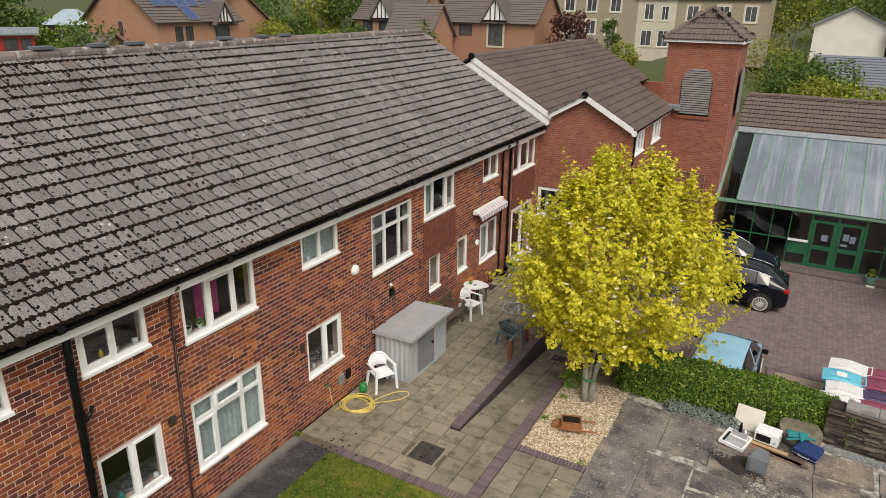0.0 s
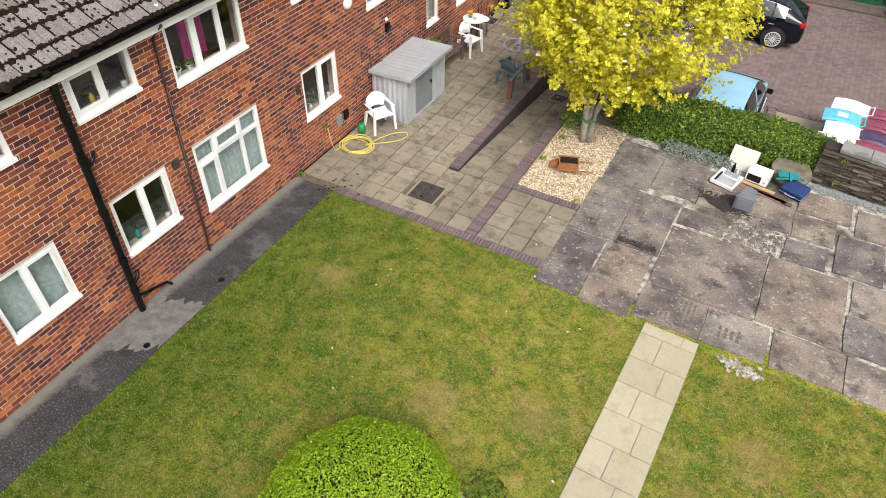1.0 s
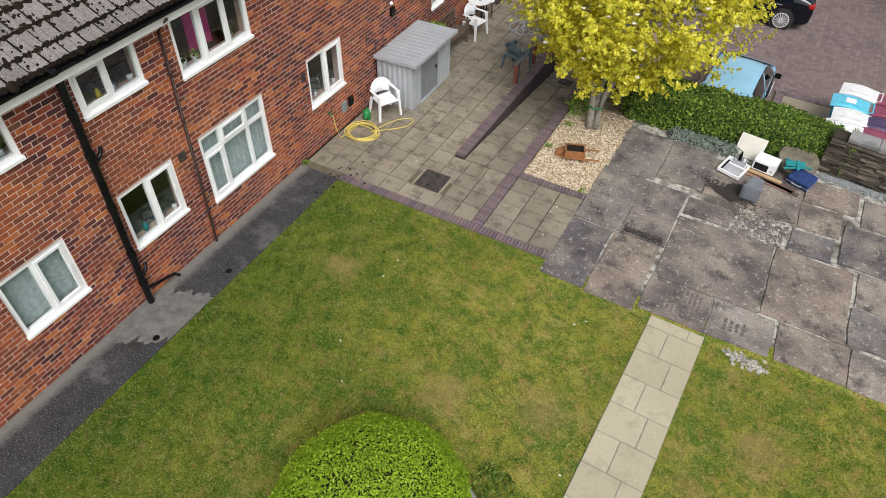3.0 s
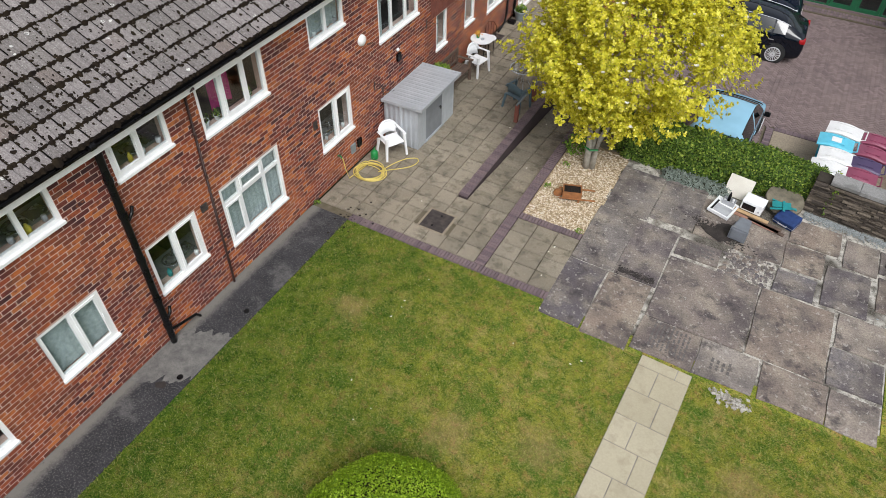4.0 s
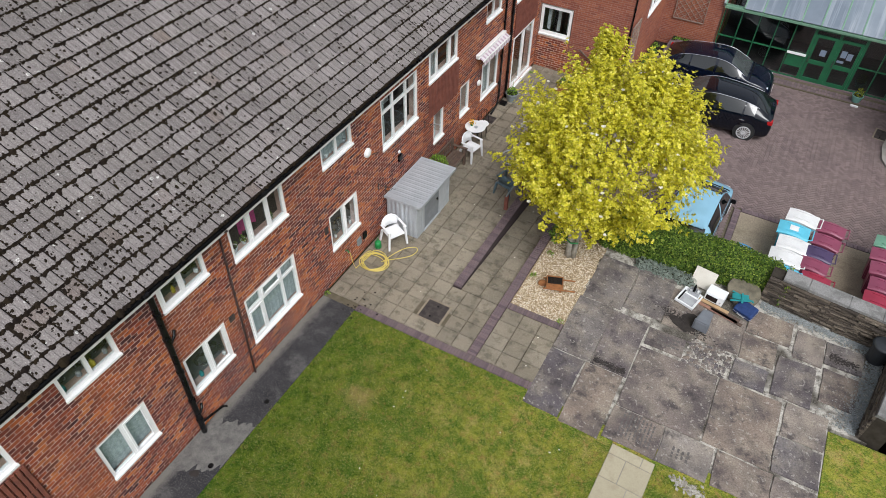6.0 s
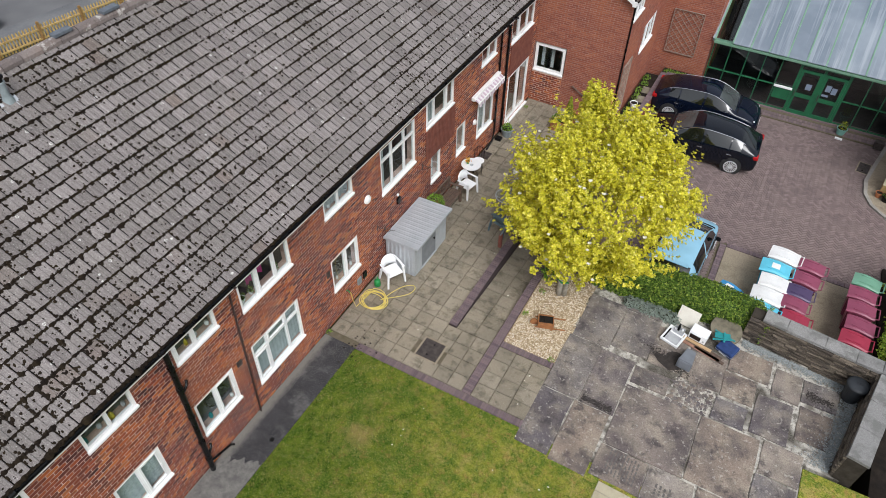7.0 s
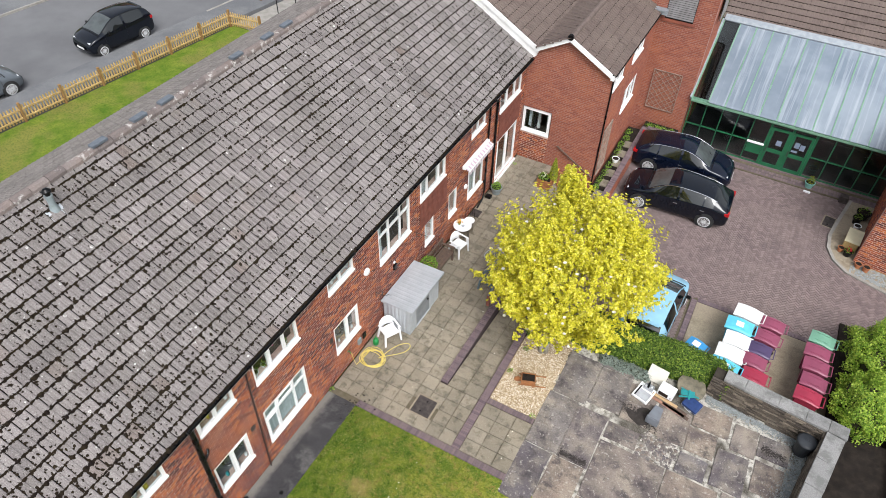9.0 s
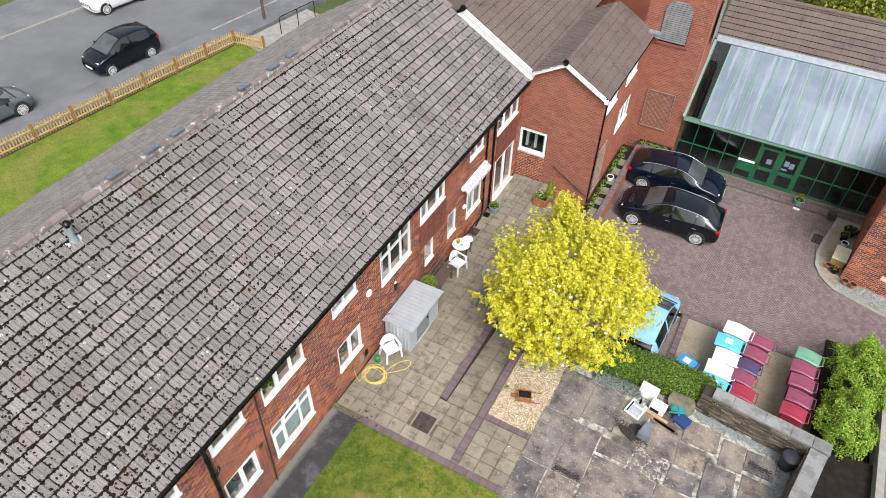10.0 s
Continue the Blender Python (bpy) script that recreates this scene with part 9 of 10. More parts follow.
house(pose(14.3, 89.5, -0.2, 0, 0, 0), 9, 7, 6.6, 8.9, M["far_stone"], M["far_slate"], "stone cottage with a slate roof", [(1.0, 3.6, 1.8, 1.7, "s"), (0.8, 1.2, 1.6, 1.3, "s")])
house(pose(8.0, 62.0, 0.0, 0, 0, 0), 16, 8, 2.6, 5.0, M["far_stone"], M["far_slate"], "low building with a ribbed grey roof", [])
house(pose(-40.65, 25.26, 2.1, 0, 0, 58), 4.0, 2.6, 4.4, 4.7, plain("red_shed_paint", (0.30, 0.02, 0.02)), M["lead"], "red painted garden shed", [(0.4, 2.7, 0.7, 1.3, "s"), (2.2, 2.6, 0.8, 1.5, "s"), (3.2, 2.6, 0.6, 1.5, "s")], M["frame_brown"])
M["pale_glazing"] = simple("pale_blue_glazing", (0.30, 0.40, 0.48), (0.42, 0.50, 0.56), 1.2, 0.15, bump=0.0)
cv = thing("conservatory", "octagonal glass garden conservatory with a pale roof", "conservatory", pose(-46.6, 36.9, 2.0))
part("base", lathe([(0, 0), (2.2, 0), (2.2, 4.7), (0, 4.7)], 8), M["frame_brown"], cv)
part("roof", lathe([(2.4, 4.7), (0.5, 5.9), (0, 5.9)], 8), M["pale_glazing"], cv, "pale blue glazed roof")


# ---- planting ----
def ellipsoid_points(n, c, r, low=-0.35, jitter=0.12, lumps=0.18, seed=0):
    pts, nr = [], []
    while len(pts) < n:
        v = Vector((random.gauss(0, 1), random.gauss(0, 1), random.gauss(0, 1))).normalized()
        if v.z < low:
            continue
        k = 1 + lumps * noise.noise((v.x * 2.3 + seed, v.y * 2.3, v.z * 2.3)) + random.uniform(-jitter, 0.02)
        pts.append((c[0] + v.x * r[0] * k, c[1] + v.y * r[1] * k, c[2] + v.z * r[2] * k))
        nr.append((v.x, v.y, v.z + 0.3))
    return pts, nr


LEAF6 = ((0, 0), (0.35, 0.22), (0.72, 0.33), (1.0, 0), (0.72, -0.33), (0.35, -0.22))


def yellow_tree():
    t = thing("yellow_tree", "small tree with bright yellow leaves and pale double trunk", "tree", pose(5.05, 14.38, -0.05))
    stems = [[(0.0, 0.0, 0.0), (-0.01, 0.0, 0.4), (-0.05, 0.04, 0.9), (-0.22, 0.2, 1.6), (-0.45, 0.5, 2.6), (-0.55, 0.7, 4.1)],
             [(0.12, 0.05, 0.0), (0.13, 0.06, 0.4), (0.19, 0.12, 0.9), (0.42, 0.35, 1.6), (0.8, 0.7, 2.6), (0.95, 0.9, 4.1)],
             [(0.05, 0.05, 0.5), (0.04, 0.3, 1.1), (0.1, 0.8, 1.9), (0.2, 1.3, 3.0), (0.1, 1.6, 4.4)]]
    for i, st in enumerate(stems):
        part("trunk", tube(st, 0.095 if i < 2 else 0.06, 10, 0.25), M["bark"], t, smooth=True)
    part("tie", tube([(-0.11, 0.0, 0.62), (0.04, -0.11, 0.63), (0.22, -0.02, 0.64)], 0.025, 6), M["green_plastic"], t, "green tree tie")
    C, R = Vector((0.12, 1.0, 3.15)), Vector((2.28, 2.4, 1.95))
    # branch ends in upswept lobes
    lobes = []
    rng = random.Random(5)
    for k in range(84):
        a = k * 2.39996
        z = rng.uniform(-0.72, 0.95)
        rr = math.sqrt(max(0.0, 1 - z * z)) * rng.uniform(0.78, 1.0)
        rr *= 1.0 - 0.16 * abs(z + 0.15)
        p = C + Vector((R.x * rr * math.cos(a), R.y * rr * math.sin(a), R.z * z * rng.uniform(0.85, 1.0)))
        lobes.append((p, rng.uniform(0.34, 0.64)))
    for k in range(12):
        lobes.append((Vector((-1.35 + k * 0.23, -0.35 + 0.4 * abs(k / 5.5 - 1) + rng.uniform(-0.3, 0.3), 2.0 + 0.2 * abs(k / 5.5 - 0.8) + rng.uniform(-0.15, 0.25))), rng.uniform(0.3, 0.45)))
    for k, (p, r) in enumerate(lobes):
        low = min(1.0, max(0.0, (C.z + 0.3 - p.z) / 1.5))
        if p.x < C.x:
            p.x = C.x + (p.x - C.x) * (1 - 0.24 * low)
        p.x += 0.22 * low
    # spires that stand out of the crown
    for k in range(24):
        a, q_ = k * 2.1, rng.uniform(0.25, 1.05)
        lobes.append((C + Vector((R.x * q_ * math.cos(a) * 0.8, R.y * q_ * math.sin(a) * 0.8, R.z * (1.02 - 0.42 * q_ * q_))), 0.20))
    for k in range(22):
        p, _ = lobes[k * 2]
        s0 = Vector(stems[k % 3][3 + (k % 2)])
        mid = s0.lerp(p, 0.5) + Vector((0, 0, -0.15))
        part("limb", tube([s0, mid, p], 0.032, 6, 0.3), M["bark"], t)
    J, F = Joined(), Joined()
    sh = [(a, b) for a, b in LEAF6]

    def rosette(q, axis):
        side = axis.cross(Vector((rng.gauss(0, 1), rng.gauss(0, 1), rng.gauss(0, 1)))).normalized()
        oth = axis.cross(side)
        n = rng.choice((4, 5, 6))
        for i in range(n):
            al = 2 * math.pi * (i + rng.uniform(-0.2, 0.2)) / n
            d = (side * math.cos(al) + oth * math.sin(al)) * 0.62 + axis * rng.uniform(0.35, 0.95)
            d.normalize()
            w = d.cross(axis).normalized()
            k = rng.uniform(0.046, 0.084)
            up = w.cross(d)
            J.put([tuple(q + k * (a * d + b * w) - up * (k * 0.3 * a * a)) for a, b in sh], [(0, 1, 5), (1, 2, 4, 5), (2, 3, 4)])

    # leafy shoots that sweep up and out of each lobe
    for p, r in lobes:
        for _ in range(14 if r > 0.25 else 9):
            out = p - C
            out.z *= 0.6
            out.normalize()
            d = (out * rng.uniform(0.25, 0.9) + Vector((rng.gauss(0, 0.35), rng.gauss(0, 0.35), rng.uniform(0.45, 1.0)))).normalized()
            if p.z < 2.2:
                d = (out * 0.8 + Vector((rng.gauss(0, 0.4), rng.gauss(0, 0.4), rng.uniform(-0.35, 0.35)))).normalized()
            base = p + Vector((rng.uniform(-1, 1), rng.uniform(-1, 1), rng.uniform(-1.1, 0.3))) * r * 0.8
            ln = rng.uniform(0.35, 0.85)
            if r < 0.25:
                d, ln = Vector((rng.gauss(0, 0.14), rng.gauss(0, 0.14), 1.0)).normalized(), rng.uniform(0.55, 1.0)
            m_ = int(ln / 0.046)
            for i in range(m_):
                t_ = i / m_
                sp = 0.10 * (1 - t_) + 0.012
                q = base + d * (ln * t_) + Vector((0, 0, 0.10 * t_ * t_)) + Vector((rng.gauss(0, sp), rng.gauss(0, sp), rng.gauss(0, sp)))
                rosette(q, (d + Vector((rng.gauss(0, 0.35), rng.gauss(0, 0.35), rng.uniform(0, 0.6)))).normalized())
    for _ in range(900):
        v = Vector((rng.gauss(0, 1), rng.gauss(0, 1), rng.gauss(0, 1))).normalized()
        q = C + Vector((v.x * R.x, v.y * R.y, v.z * R.z)) * rng.uniform(0.35, 0.85)
        rosette(q, (v + Vector((0, 0, 0.6))).normalized())
    J.link("crown", M["leaf_yellow"], t, "stuff", "bright yellow leaves in rosettes")
    for _ in range(120):
        v = Vector((rng.gauss(0, 1), rng.gauss(0, 1), rng.gauss(0, 1))).normalized()
        if v.z < -0.5:
            continue
        q = C + Vector((v.x * R.x, v.y * R.y, v.z * R.z)) * rng.uniform(0.98, 1.1)
        for i in range(6):
            al = i * math.pi / 3
            d = Vector((math.cos(al), math.sin(al), 0.8)).normalized()
            w = d.cross(Vector((0, 0, 1))).normalized()
            k = rng.uniform(0.05, 0.075)
            F.put([tuple(q + k * (a * d + b * 1.6 * w)) for a, b in sh], [(0, 1, 5), (1, 2, 4, 5), (2, 3, 4)])
    F.link("blossoms", M["blossom"], t, "stuff", "white blossoms")
    return t


yellow_tree()


def box_bush():
    b = thing("box_bush", "dense clipped round bush with bright green leaves on the lawn", "bush", pose(5.76, 3.75, -0.02))
    bm = bmesh.new()
    bmesh.ops.create_icosphere(bm, subdivisions=3, radius=1.0)
    for v in bm.verts:
        v.co = Vector((v.co.x * 1.23, v.co.y * 1.38, max(0.0, 0.36 + v.co.z * 0.97)))
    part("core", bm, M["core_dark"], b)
    pts, nr = [], []
    for _ in range(80000):
        v = Vector((random.gauss(0, 1), random.gauss(0, 1), random.gauss(0, 1))).normalized()
        if v.z < -0.3:
            continue
        f = 1 + 0.05 * noise.noise(v * 3)
        k = f * random.uniform(0.97, 1.05)
        pts.append((v.x * 1.30 * k, v.y * 1.46 * k, max(0.02, 0.36 + v.z * 1.05 * k)))
        nr.append((v.x, v.y, v.z + 0.4))
    leaf_cloud(pts, nr, 0.042, spread=0.6, shape=((0, 0), (0.5, 0.30), (1, 0), (0.5, -0.30))).link("leaves", M["leaf_box"], b, "stuff")


box_bush()


def hedge():
    h = thing("hedge", "clipped dark green privet hedge along the terrace edge", "hedge", kind="")
    x0, x1 = 5.52, 10.50

    def mid(x):
        return 15.66 + 0.10 * max(0.0, x - 7.0)

    def top(x):
        return 0.96 - 0.035 * (x - 6) - 0.12 * max(0.0, x - 9.0) + 0.06 * noise.noise((x * 1.3, 0, 0))

    bm = bmesh.new()
    prev = None
    for i in range(25):
        x = x0 + 0.15 + (x1 - x0 - 0.3) * i / 24
        y, z = mid(x), top(x) - 0.10
        ring = [bm.verts.new((x, y + dy, zz)) for dy, zz in ((-0.34, -0.9), (-0.36, z * 0.5), (-0.26, z - 0.05), (0, z), (0.32, z - 0.05), (0.40, z * 0.5), (0.36, -0.9))]
        if prev:
            for k in range(6):
                bm.faces.new((prev[k], prev[k + 1], ring[k + 1], ring[k]))
        else:
            bm.faces.new(ring)
        prev = ring
    bm.faces.new(prev)
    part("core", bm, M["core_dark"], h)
    pts, nr = [], []
    for _ in range(34000):
        x = random.uniform(x0, x1)
        y, z = mid(x), top(x)
        t = random.random()
        lump = 0.07 * noise.noise((x * 2.2, t * 3, 5))
        end = min(1.0, (x - x0) / 0.3 + 0.2, (x1 - x) / 0.3 + 0.2)
        if t < 0.40:
            u = random.uniform(-1, 1)
            p, n = (x, y + 0.03 + u * 0.40 * end, z - 0.10 * u * u + lump - 0.15 * (1 - end) + random.uniform(-0.04, 0.05)), (0, u * 0.5, 1)
        elif t < 0.78:
            zz = random.uniform(-0.05, z - 0.05)
            p, n = (x, y - 0.40 * end - lump + random.uniform(-0.05, 0.04), zz), (0, -1, 0.4)
        elif t < 0.94:
            zz = random.uniform(-0.8, z - 0.05)
            p, n = (x, y + 0.44 * end + lump + random.uniform(-0.04, 0.05), zz), (0, 1, 0.4)
        else:
            e = random.choice((x0, x1))
            p, n = (e + random.uniform(-0.05, 0.05), y + random.uniform(-0.36, 0.38), random.uniform(0, z - 0.08)), (1 if e == x1 else -1, 0, 0.3)
        pts.append(p)
        nr.append(n)
    leaf_cloud(pts, nr, 0.07, spread=0.6, shape=((0, 0), (0.5, 0.28), (1, 0), (0.5, -0.28))).link("leaves", M["leaf_hedge"], h, "stuff")


hedge()


def mound(name, label, cat, c, r, n, size, mat_, low=-0.1, lumps=0.3, core=True, stem=True):
    b = thing(name, label, cat, pose(*c))
    if core:
        bm = bmesh.new()
        bmesh.ops.create_icosphere(bm, subdivisions=2, radius=1.0)
        for v in bm.verts:
            v.co = Vector((v.co.x * r[0] * 0.78, v.co.y * r[1] * 0.78, max(-0.05, v.co.z * r[2] * 0.78)))
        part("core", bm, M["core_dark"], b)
    pts, nr = ellipsoid_points(n, (0, 0, 0), r, low, 0.3, lumps, seed=c[0] * 3)
    leaf_cloud(pts, nr, size, spread=0.7).link("leaves", mat_, b, "stuff")
    return b


# silver edging plant along the terrace
for i in range(7):
    mound("silver_plant", "low silvery grey-green edging plant by the flags", "plant", (6.98 + i * 0.21, 15.07 + 0.03 * math.sin(i * 2), 0.0), (0.20, 0.21, 0.20), 620, 0.055, M["leaf_silver"], lumps=0.4)
mound("shrub", "broad spring-green shrub beside the bins", "shrub", (14.65, 19.45, 0.0), (1.05, 1.2, 1.1), 17000, 0.075, M["leaf_shrub"], lumps=0.5)
mound("shrub", "yellow-green shrub behind the stone wall", "shrub", (14.3, 17.3, -0.1), (0.8, 1.25, 1.0), 13000, 0.072, M["leaf_shrub"], lumps=0.5)
mound("shrub", "small leafy shrub at the tree's foot", "shrub", (4.55, 15.0, 0.0), (0.30, 0.35, 0.45), 360, 0.08, M["leaf_bush"], core=False)
mound("shrub", "dark shrub hanging over the ramp kerb", "shrub", (4.7, 16.5, -0.2), (0.5, 0.9, 0.6), 900, 0.09, M["leaf_hedge"])
for i in range(6):
    tagged(part("stepping_stone", boxes((-0.17, -0.24, 0, 0.17, 0.24, 0.05), bevel=0.012), M["slab"], None, "worn stone slab lying in the raised bed", m=pose(3.86 + 0.03 * (i % 2), 23.35 + i * 0.80, -0.43, 0, 0, -4 + 5 * (i % 3))), category="stone slab", group="bed slabs")
for i in range(9):
    mound("bed_plant", "low green plant in the raised bed", "plant", (3.60 + random.uniform(0, 0.12), 23.7 + i * 0.58, -0.42), (0.16, 0.26, 0.16), 110, 0.06, M["leaf_bush"], core=False)
for i in range(4):
    mound("bed_plant", "low green plant in the raised bed", "plant", (4.3 + i * 0.33, 29.35, -0.42), (0.2, 0.18, 0.14), 110, 0.06, M["leaf_bush"], core=False)
b = pot(pose(3.80, 25.8, -0.40), 0.15, 0.22, M["white_plastic"], "small white ribbed pot on the raised bed")
b = pot(pose(11.62, 29.25, cp(29) + 0.06), 0.20, 0.28, plain("pale_green_pot", (0.20, 0.42, 0.36)), "pale green pot with a small shrub by the hall doors")
tuft(b, (0, 0, 0.26), 0.16, 120, 0.07, M["leaf_conifer"], flat=2.2)
for x, y in ((4.42, 15.25), (4.52, 13.2), (5.75, 12.05), (4.6, 14.2), (0.22, 22.95), (0.06, 9.9)):
    w = thing("weed", "small green weed growing in the gap", "weed", pose(x, y, 0.0))
    tuft(w, (0, 0, 0), 0.09, 45, 0.05, M["leaf_bush"], "leaves", 0.7)
# weed patch beside the box bush, long grass tuft on the lawn
w = thing("weed", "patch of brown and green weeds by the box bush", "weed", pose(6.95, 5.1, 0.0))
tuft(w, (0, 0, 0), 0.4, 320, 0.06, M["leaf_hedge"], "leaves", 0.3)

# lawn blades
rng = np.random.RandomState(3)
n_ = 440000
fade = 1 - np.sqrt(1 - rng.uniform(0, 1, n_))
bx = np.where(rng.uniform(0, 1, n_) < 0.84, rng.uniform(1.0, 12.6, n_), 12.6 + 4.3 * fade[::-1])
by = np.where(rng.uniform(0, 1, n_) < 0.64, rng.uniform(2.0, 9.77, n_), 2.0 - 8.8 * fade)
ok_ = ~((bx > 5.87) & (bx < 12.15) & (by > 9.36)) & ~((bx - (by - 9.42) * 0.035 > 8.05) & (bx - (by - 9.42) * 0.035 < 8.95))
bx, by = bx[ok_], by[ok_]
n_ = len(bx)
turn_, tall_, long_ = rng.uniform(0, 6.283, n_), rng.uniform(0.014, 0.048, n_), rng.uniform(0.02, 0.075, n_)
ca, sa = np.cos(turn_), np.sin(turn_)
bz = np.array([-0.02 + bump(x, y) for x, y in zip(bx.tolist(), by.tolist())])
bv = np.stack([np.stack([bx - sa * 0.007, by + ca * 0.007, bz], 1), np.stack([bx + sa * 0.007, by - ca * 0.007, bz], 1), np.stack([bx + ca * long_, by + sa * long_, bz + tall_], 1)], 1).reshape(-1, 3)
tagged(arrays("grass", bv.tolist(), np.arange(3 * n_).reshape(-1, 3).tolist(), M["grass_blade"], None, "stuff", "short lawn grass blades"), category="grass")
# fallen petals
J = Joined()
for _ in range(28):
    x, y = random.uniform(1.2, 9), random.uniform(5.5, 9.7)
    if random.random() < 0.4:
        x, y = random.uniform(0.6, 5.6), random.uniform(10.2, 17)
    a, r = random.uniform(0, 6.28), random.uniform(0.018, 0.035)
    J.put([(x + r * math.cos(a + k * 1.571) * (1 if k % 2 else 0.6), y + r * math.sin(a + k * 1.571) * (1 if k % 2 else 0.6), 0.012 + 0.008 * (k % 2)) for k in range(4)], [(0, 1, 2, 3)])
tagged(J.link("fallen_petals", M["blossom"], None, "stuff", "scattered white fallen petals"), category="petals")
# dark spilt soil crumbs at the corner of the lawn
J = Joined()
for _ in range(34):
    x, y = 1.0 + random.gauss(0, 0.22), 9.9 + random.gauss(0, 0.25)
    r = random.uniform(0.012, 0.04)
    J.put(pv * (r, r * 0.8, r * 0.5) + (x, y, 0.004 if y > 9.79 or x < 1 else 0.0), pf)
tagged(J.link("soil_crumbs", M["soil"], None, "stuff", "dark crumbs of soil on the paving corner"), category="soil")

# ---- roof details ----
up_ = Vector((-5.40, 0, 3.14)).normalized()
nrm = Vector((0, 1, 0)).cross(up_)
J = Joined()
dome = np.array([(1, 0, 0), (0.5, 0.87, 0), (-0.5, 0.87, 0), (-1, 0, 0), (-0.5, -0.87, 0), (0.5, -0.87, 0), (0.45, 0.3, 0.8), (-0.4, 0.35, 0.9), (0, -0.5, 0.75)])
dfc = [(0, 1, 6), (1, 2, 7, 6), (2, 3, 7), (3, 4, 8, 7), (4, 5, 8), (5, 0, 6, 8), (6, 7, 8)]
GAUGE, START = 0.3275, 0.108
rows_ = int((SL - START) / GAUGE)
FOOT = Vector((0.40, Y0, 4.655))
ALONG = Vector((0, 1, 0))
# near-continuous strips at the tile feet: moss plus painted gap shade
for r_ in range(rows_ + 1):
    u = 0.2
    while u < Y1 - Y0 - 0.3:
        s0 = r_ * GAUGE + START if r_ else 0.178
        amount = 0.62 + 0.5 * noise.noise((u * 0.35, s0 * 0.5, 7)) - 0.02 * s0 + 0.6 * min(1.0, max(0.0, (14.0 - u) / 4.0))
        seg = random.uniform(0.05, 0.14)
        if random.random() < amount + 0.45:
            k = random.uniform(0.004, 0.010) * (0.65 + amount) * (2.0 if random.random() < 0.16 else 1.0)
            foot = FOOT + ALONG * u + up_ * (s0 + random.uniform(-0.006, 0.006))
            q = [foot + nrm * (0.038 + k * 0.35) + up_ * k * 0.8, foot + nrm * (0.036 + k * 0.6) - up_ * k * 0.3, foot + nrm * 0.012 - up_ * (k * 2.0 + 0.006), foot + nrm * 0.0 - up_ * (k * 2.6 + 0.012)]
            w0, w1 = -seg * 0.05, seg * 1.02
            mid_ = [p + ALONG * (seg * 0.5) + (p - foot) * 0.25 for p in q]
            e0, e1 = [foot + (p - foot) * 0.8 + ALONG * w0 for p in q], [foot + (p - foot) * 0.8 + ALONG * w1 for p in q]
            J.put([tuple(p) for p in e0 + mid_ + e1], [(0, 4, 5, 1), (1, 5, 6, 2), (2, 6, 7, 3), (4, 8, 9, 5), (5, 9, 10, 6), (6, 10, 11, 7)])
        u += seg
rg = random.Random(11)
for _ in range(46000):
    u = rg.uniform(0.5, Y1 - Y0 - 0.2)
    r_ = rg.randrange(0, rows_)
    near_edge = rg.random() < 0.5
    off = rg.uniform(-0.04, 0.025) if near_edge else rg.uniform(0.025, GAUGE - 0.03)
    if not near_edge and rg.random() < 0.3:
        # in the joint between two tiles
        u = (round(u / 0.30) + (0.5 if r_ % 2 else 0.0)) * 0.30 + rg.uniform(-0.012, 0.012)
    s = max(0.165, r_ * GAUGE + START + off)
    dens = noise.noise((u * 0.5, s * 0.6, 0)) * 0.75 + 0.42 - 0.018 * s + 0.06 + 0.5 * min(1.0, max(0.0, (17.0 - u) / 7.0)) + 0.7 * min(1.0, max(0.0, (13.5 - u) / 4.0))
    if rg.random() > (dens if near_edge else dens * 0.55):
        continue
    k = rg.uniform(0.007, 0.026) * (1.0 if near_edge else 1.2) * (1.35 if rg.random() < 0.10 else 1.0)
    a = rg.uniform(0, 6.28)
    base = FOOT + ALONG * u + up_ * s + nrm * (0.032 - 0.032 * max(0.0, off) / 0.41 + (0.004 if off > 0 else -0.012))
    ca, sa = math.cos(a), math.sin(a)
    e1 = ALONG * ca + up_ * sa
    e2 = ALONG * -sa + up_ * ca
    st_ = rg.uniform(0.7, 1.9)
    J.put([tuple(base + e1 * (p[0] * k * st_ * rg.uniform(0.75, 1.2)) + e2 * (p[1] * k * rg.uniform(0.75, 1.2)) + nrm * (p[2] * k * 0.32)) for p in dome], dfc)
tagged(J.link("roof_moss", M["moss"], None, "stuff", "dark moss clumps and strips that draw the gap shade at the tile feet"), category="moss")
for y in (8.86, 10.10, 11.0, 13.68, 15.02, 15.92):
    tagged(part("ridge_vent", boxes((-0.09, -0.22, 0.0, 0.09, 0.22, 0.07), bevel=0.012), M["vent_dark"], None, "blue-grey ridge vent block on the roof ridge", m=pose(-4.98, y, 7.91)), category="ridge vent", group="ridge vents")
fl = thing("roof_flue", "dark flue pipe with cowl and lead flashing on the roof", "flue", pose(-4.45, 7.02, 7.42))
part("pipe", lathe([(0.075, 0.0), (0.075, 0.42), (0.09, 0.42), (0.09, 0.46), (0.06, 0.46)], 16), M["pot_grey"], fl)
part("cowl", lathe([(0.06, 0.46), (0.06, 0.53), (0.10, 0.54), (0.10, 0.58), (0.05, 0.63), (0, 0.64)], 16), M["black_plastic"], fl)
part("flashing", boxes((-0.2, -0.22, 0.0, 0.26, 0.2, 0.02), bevel=0.008), M["galv"], fl, m=pose(0, 0, 0.055, 0, 30.2, 0))
part("collar", lathe([(0.12, 0.02), (0.085, 0.16), (0.08, 0.16)], 16), M["pot_grey"], fl)
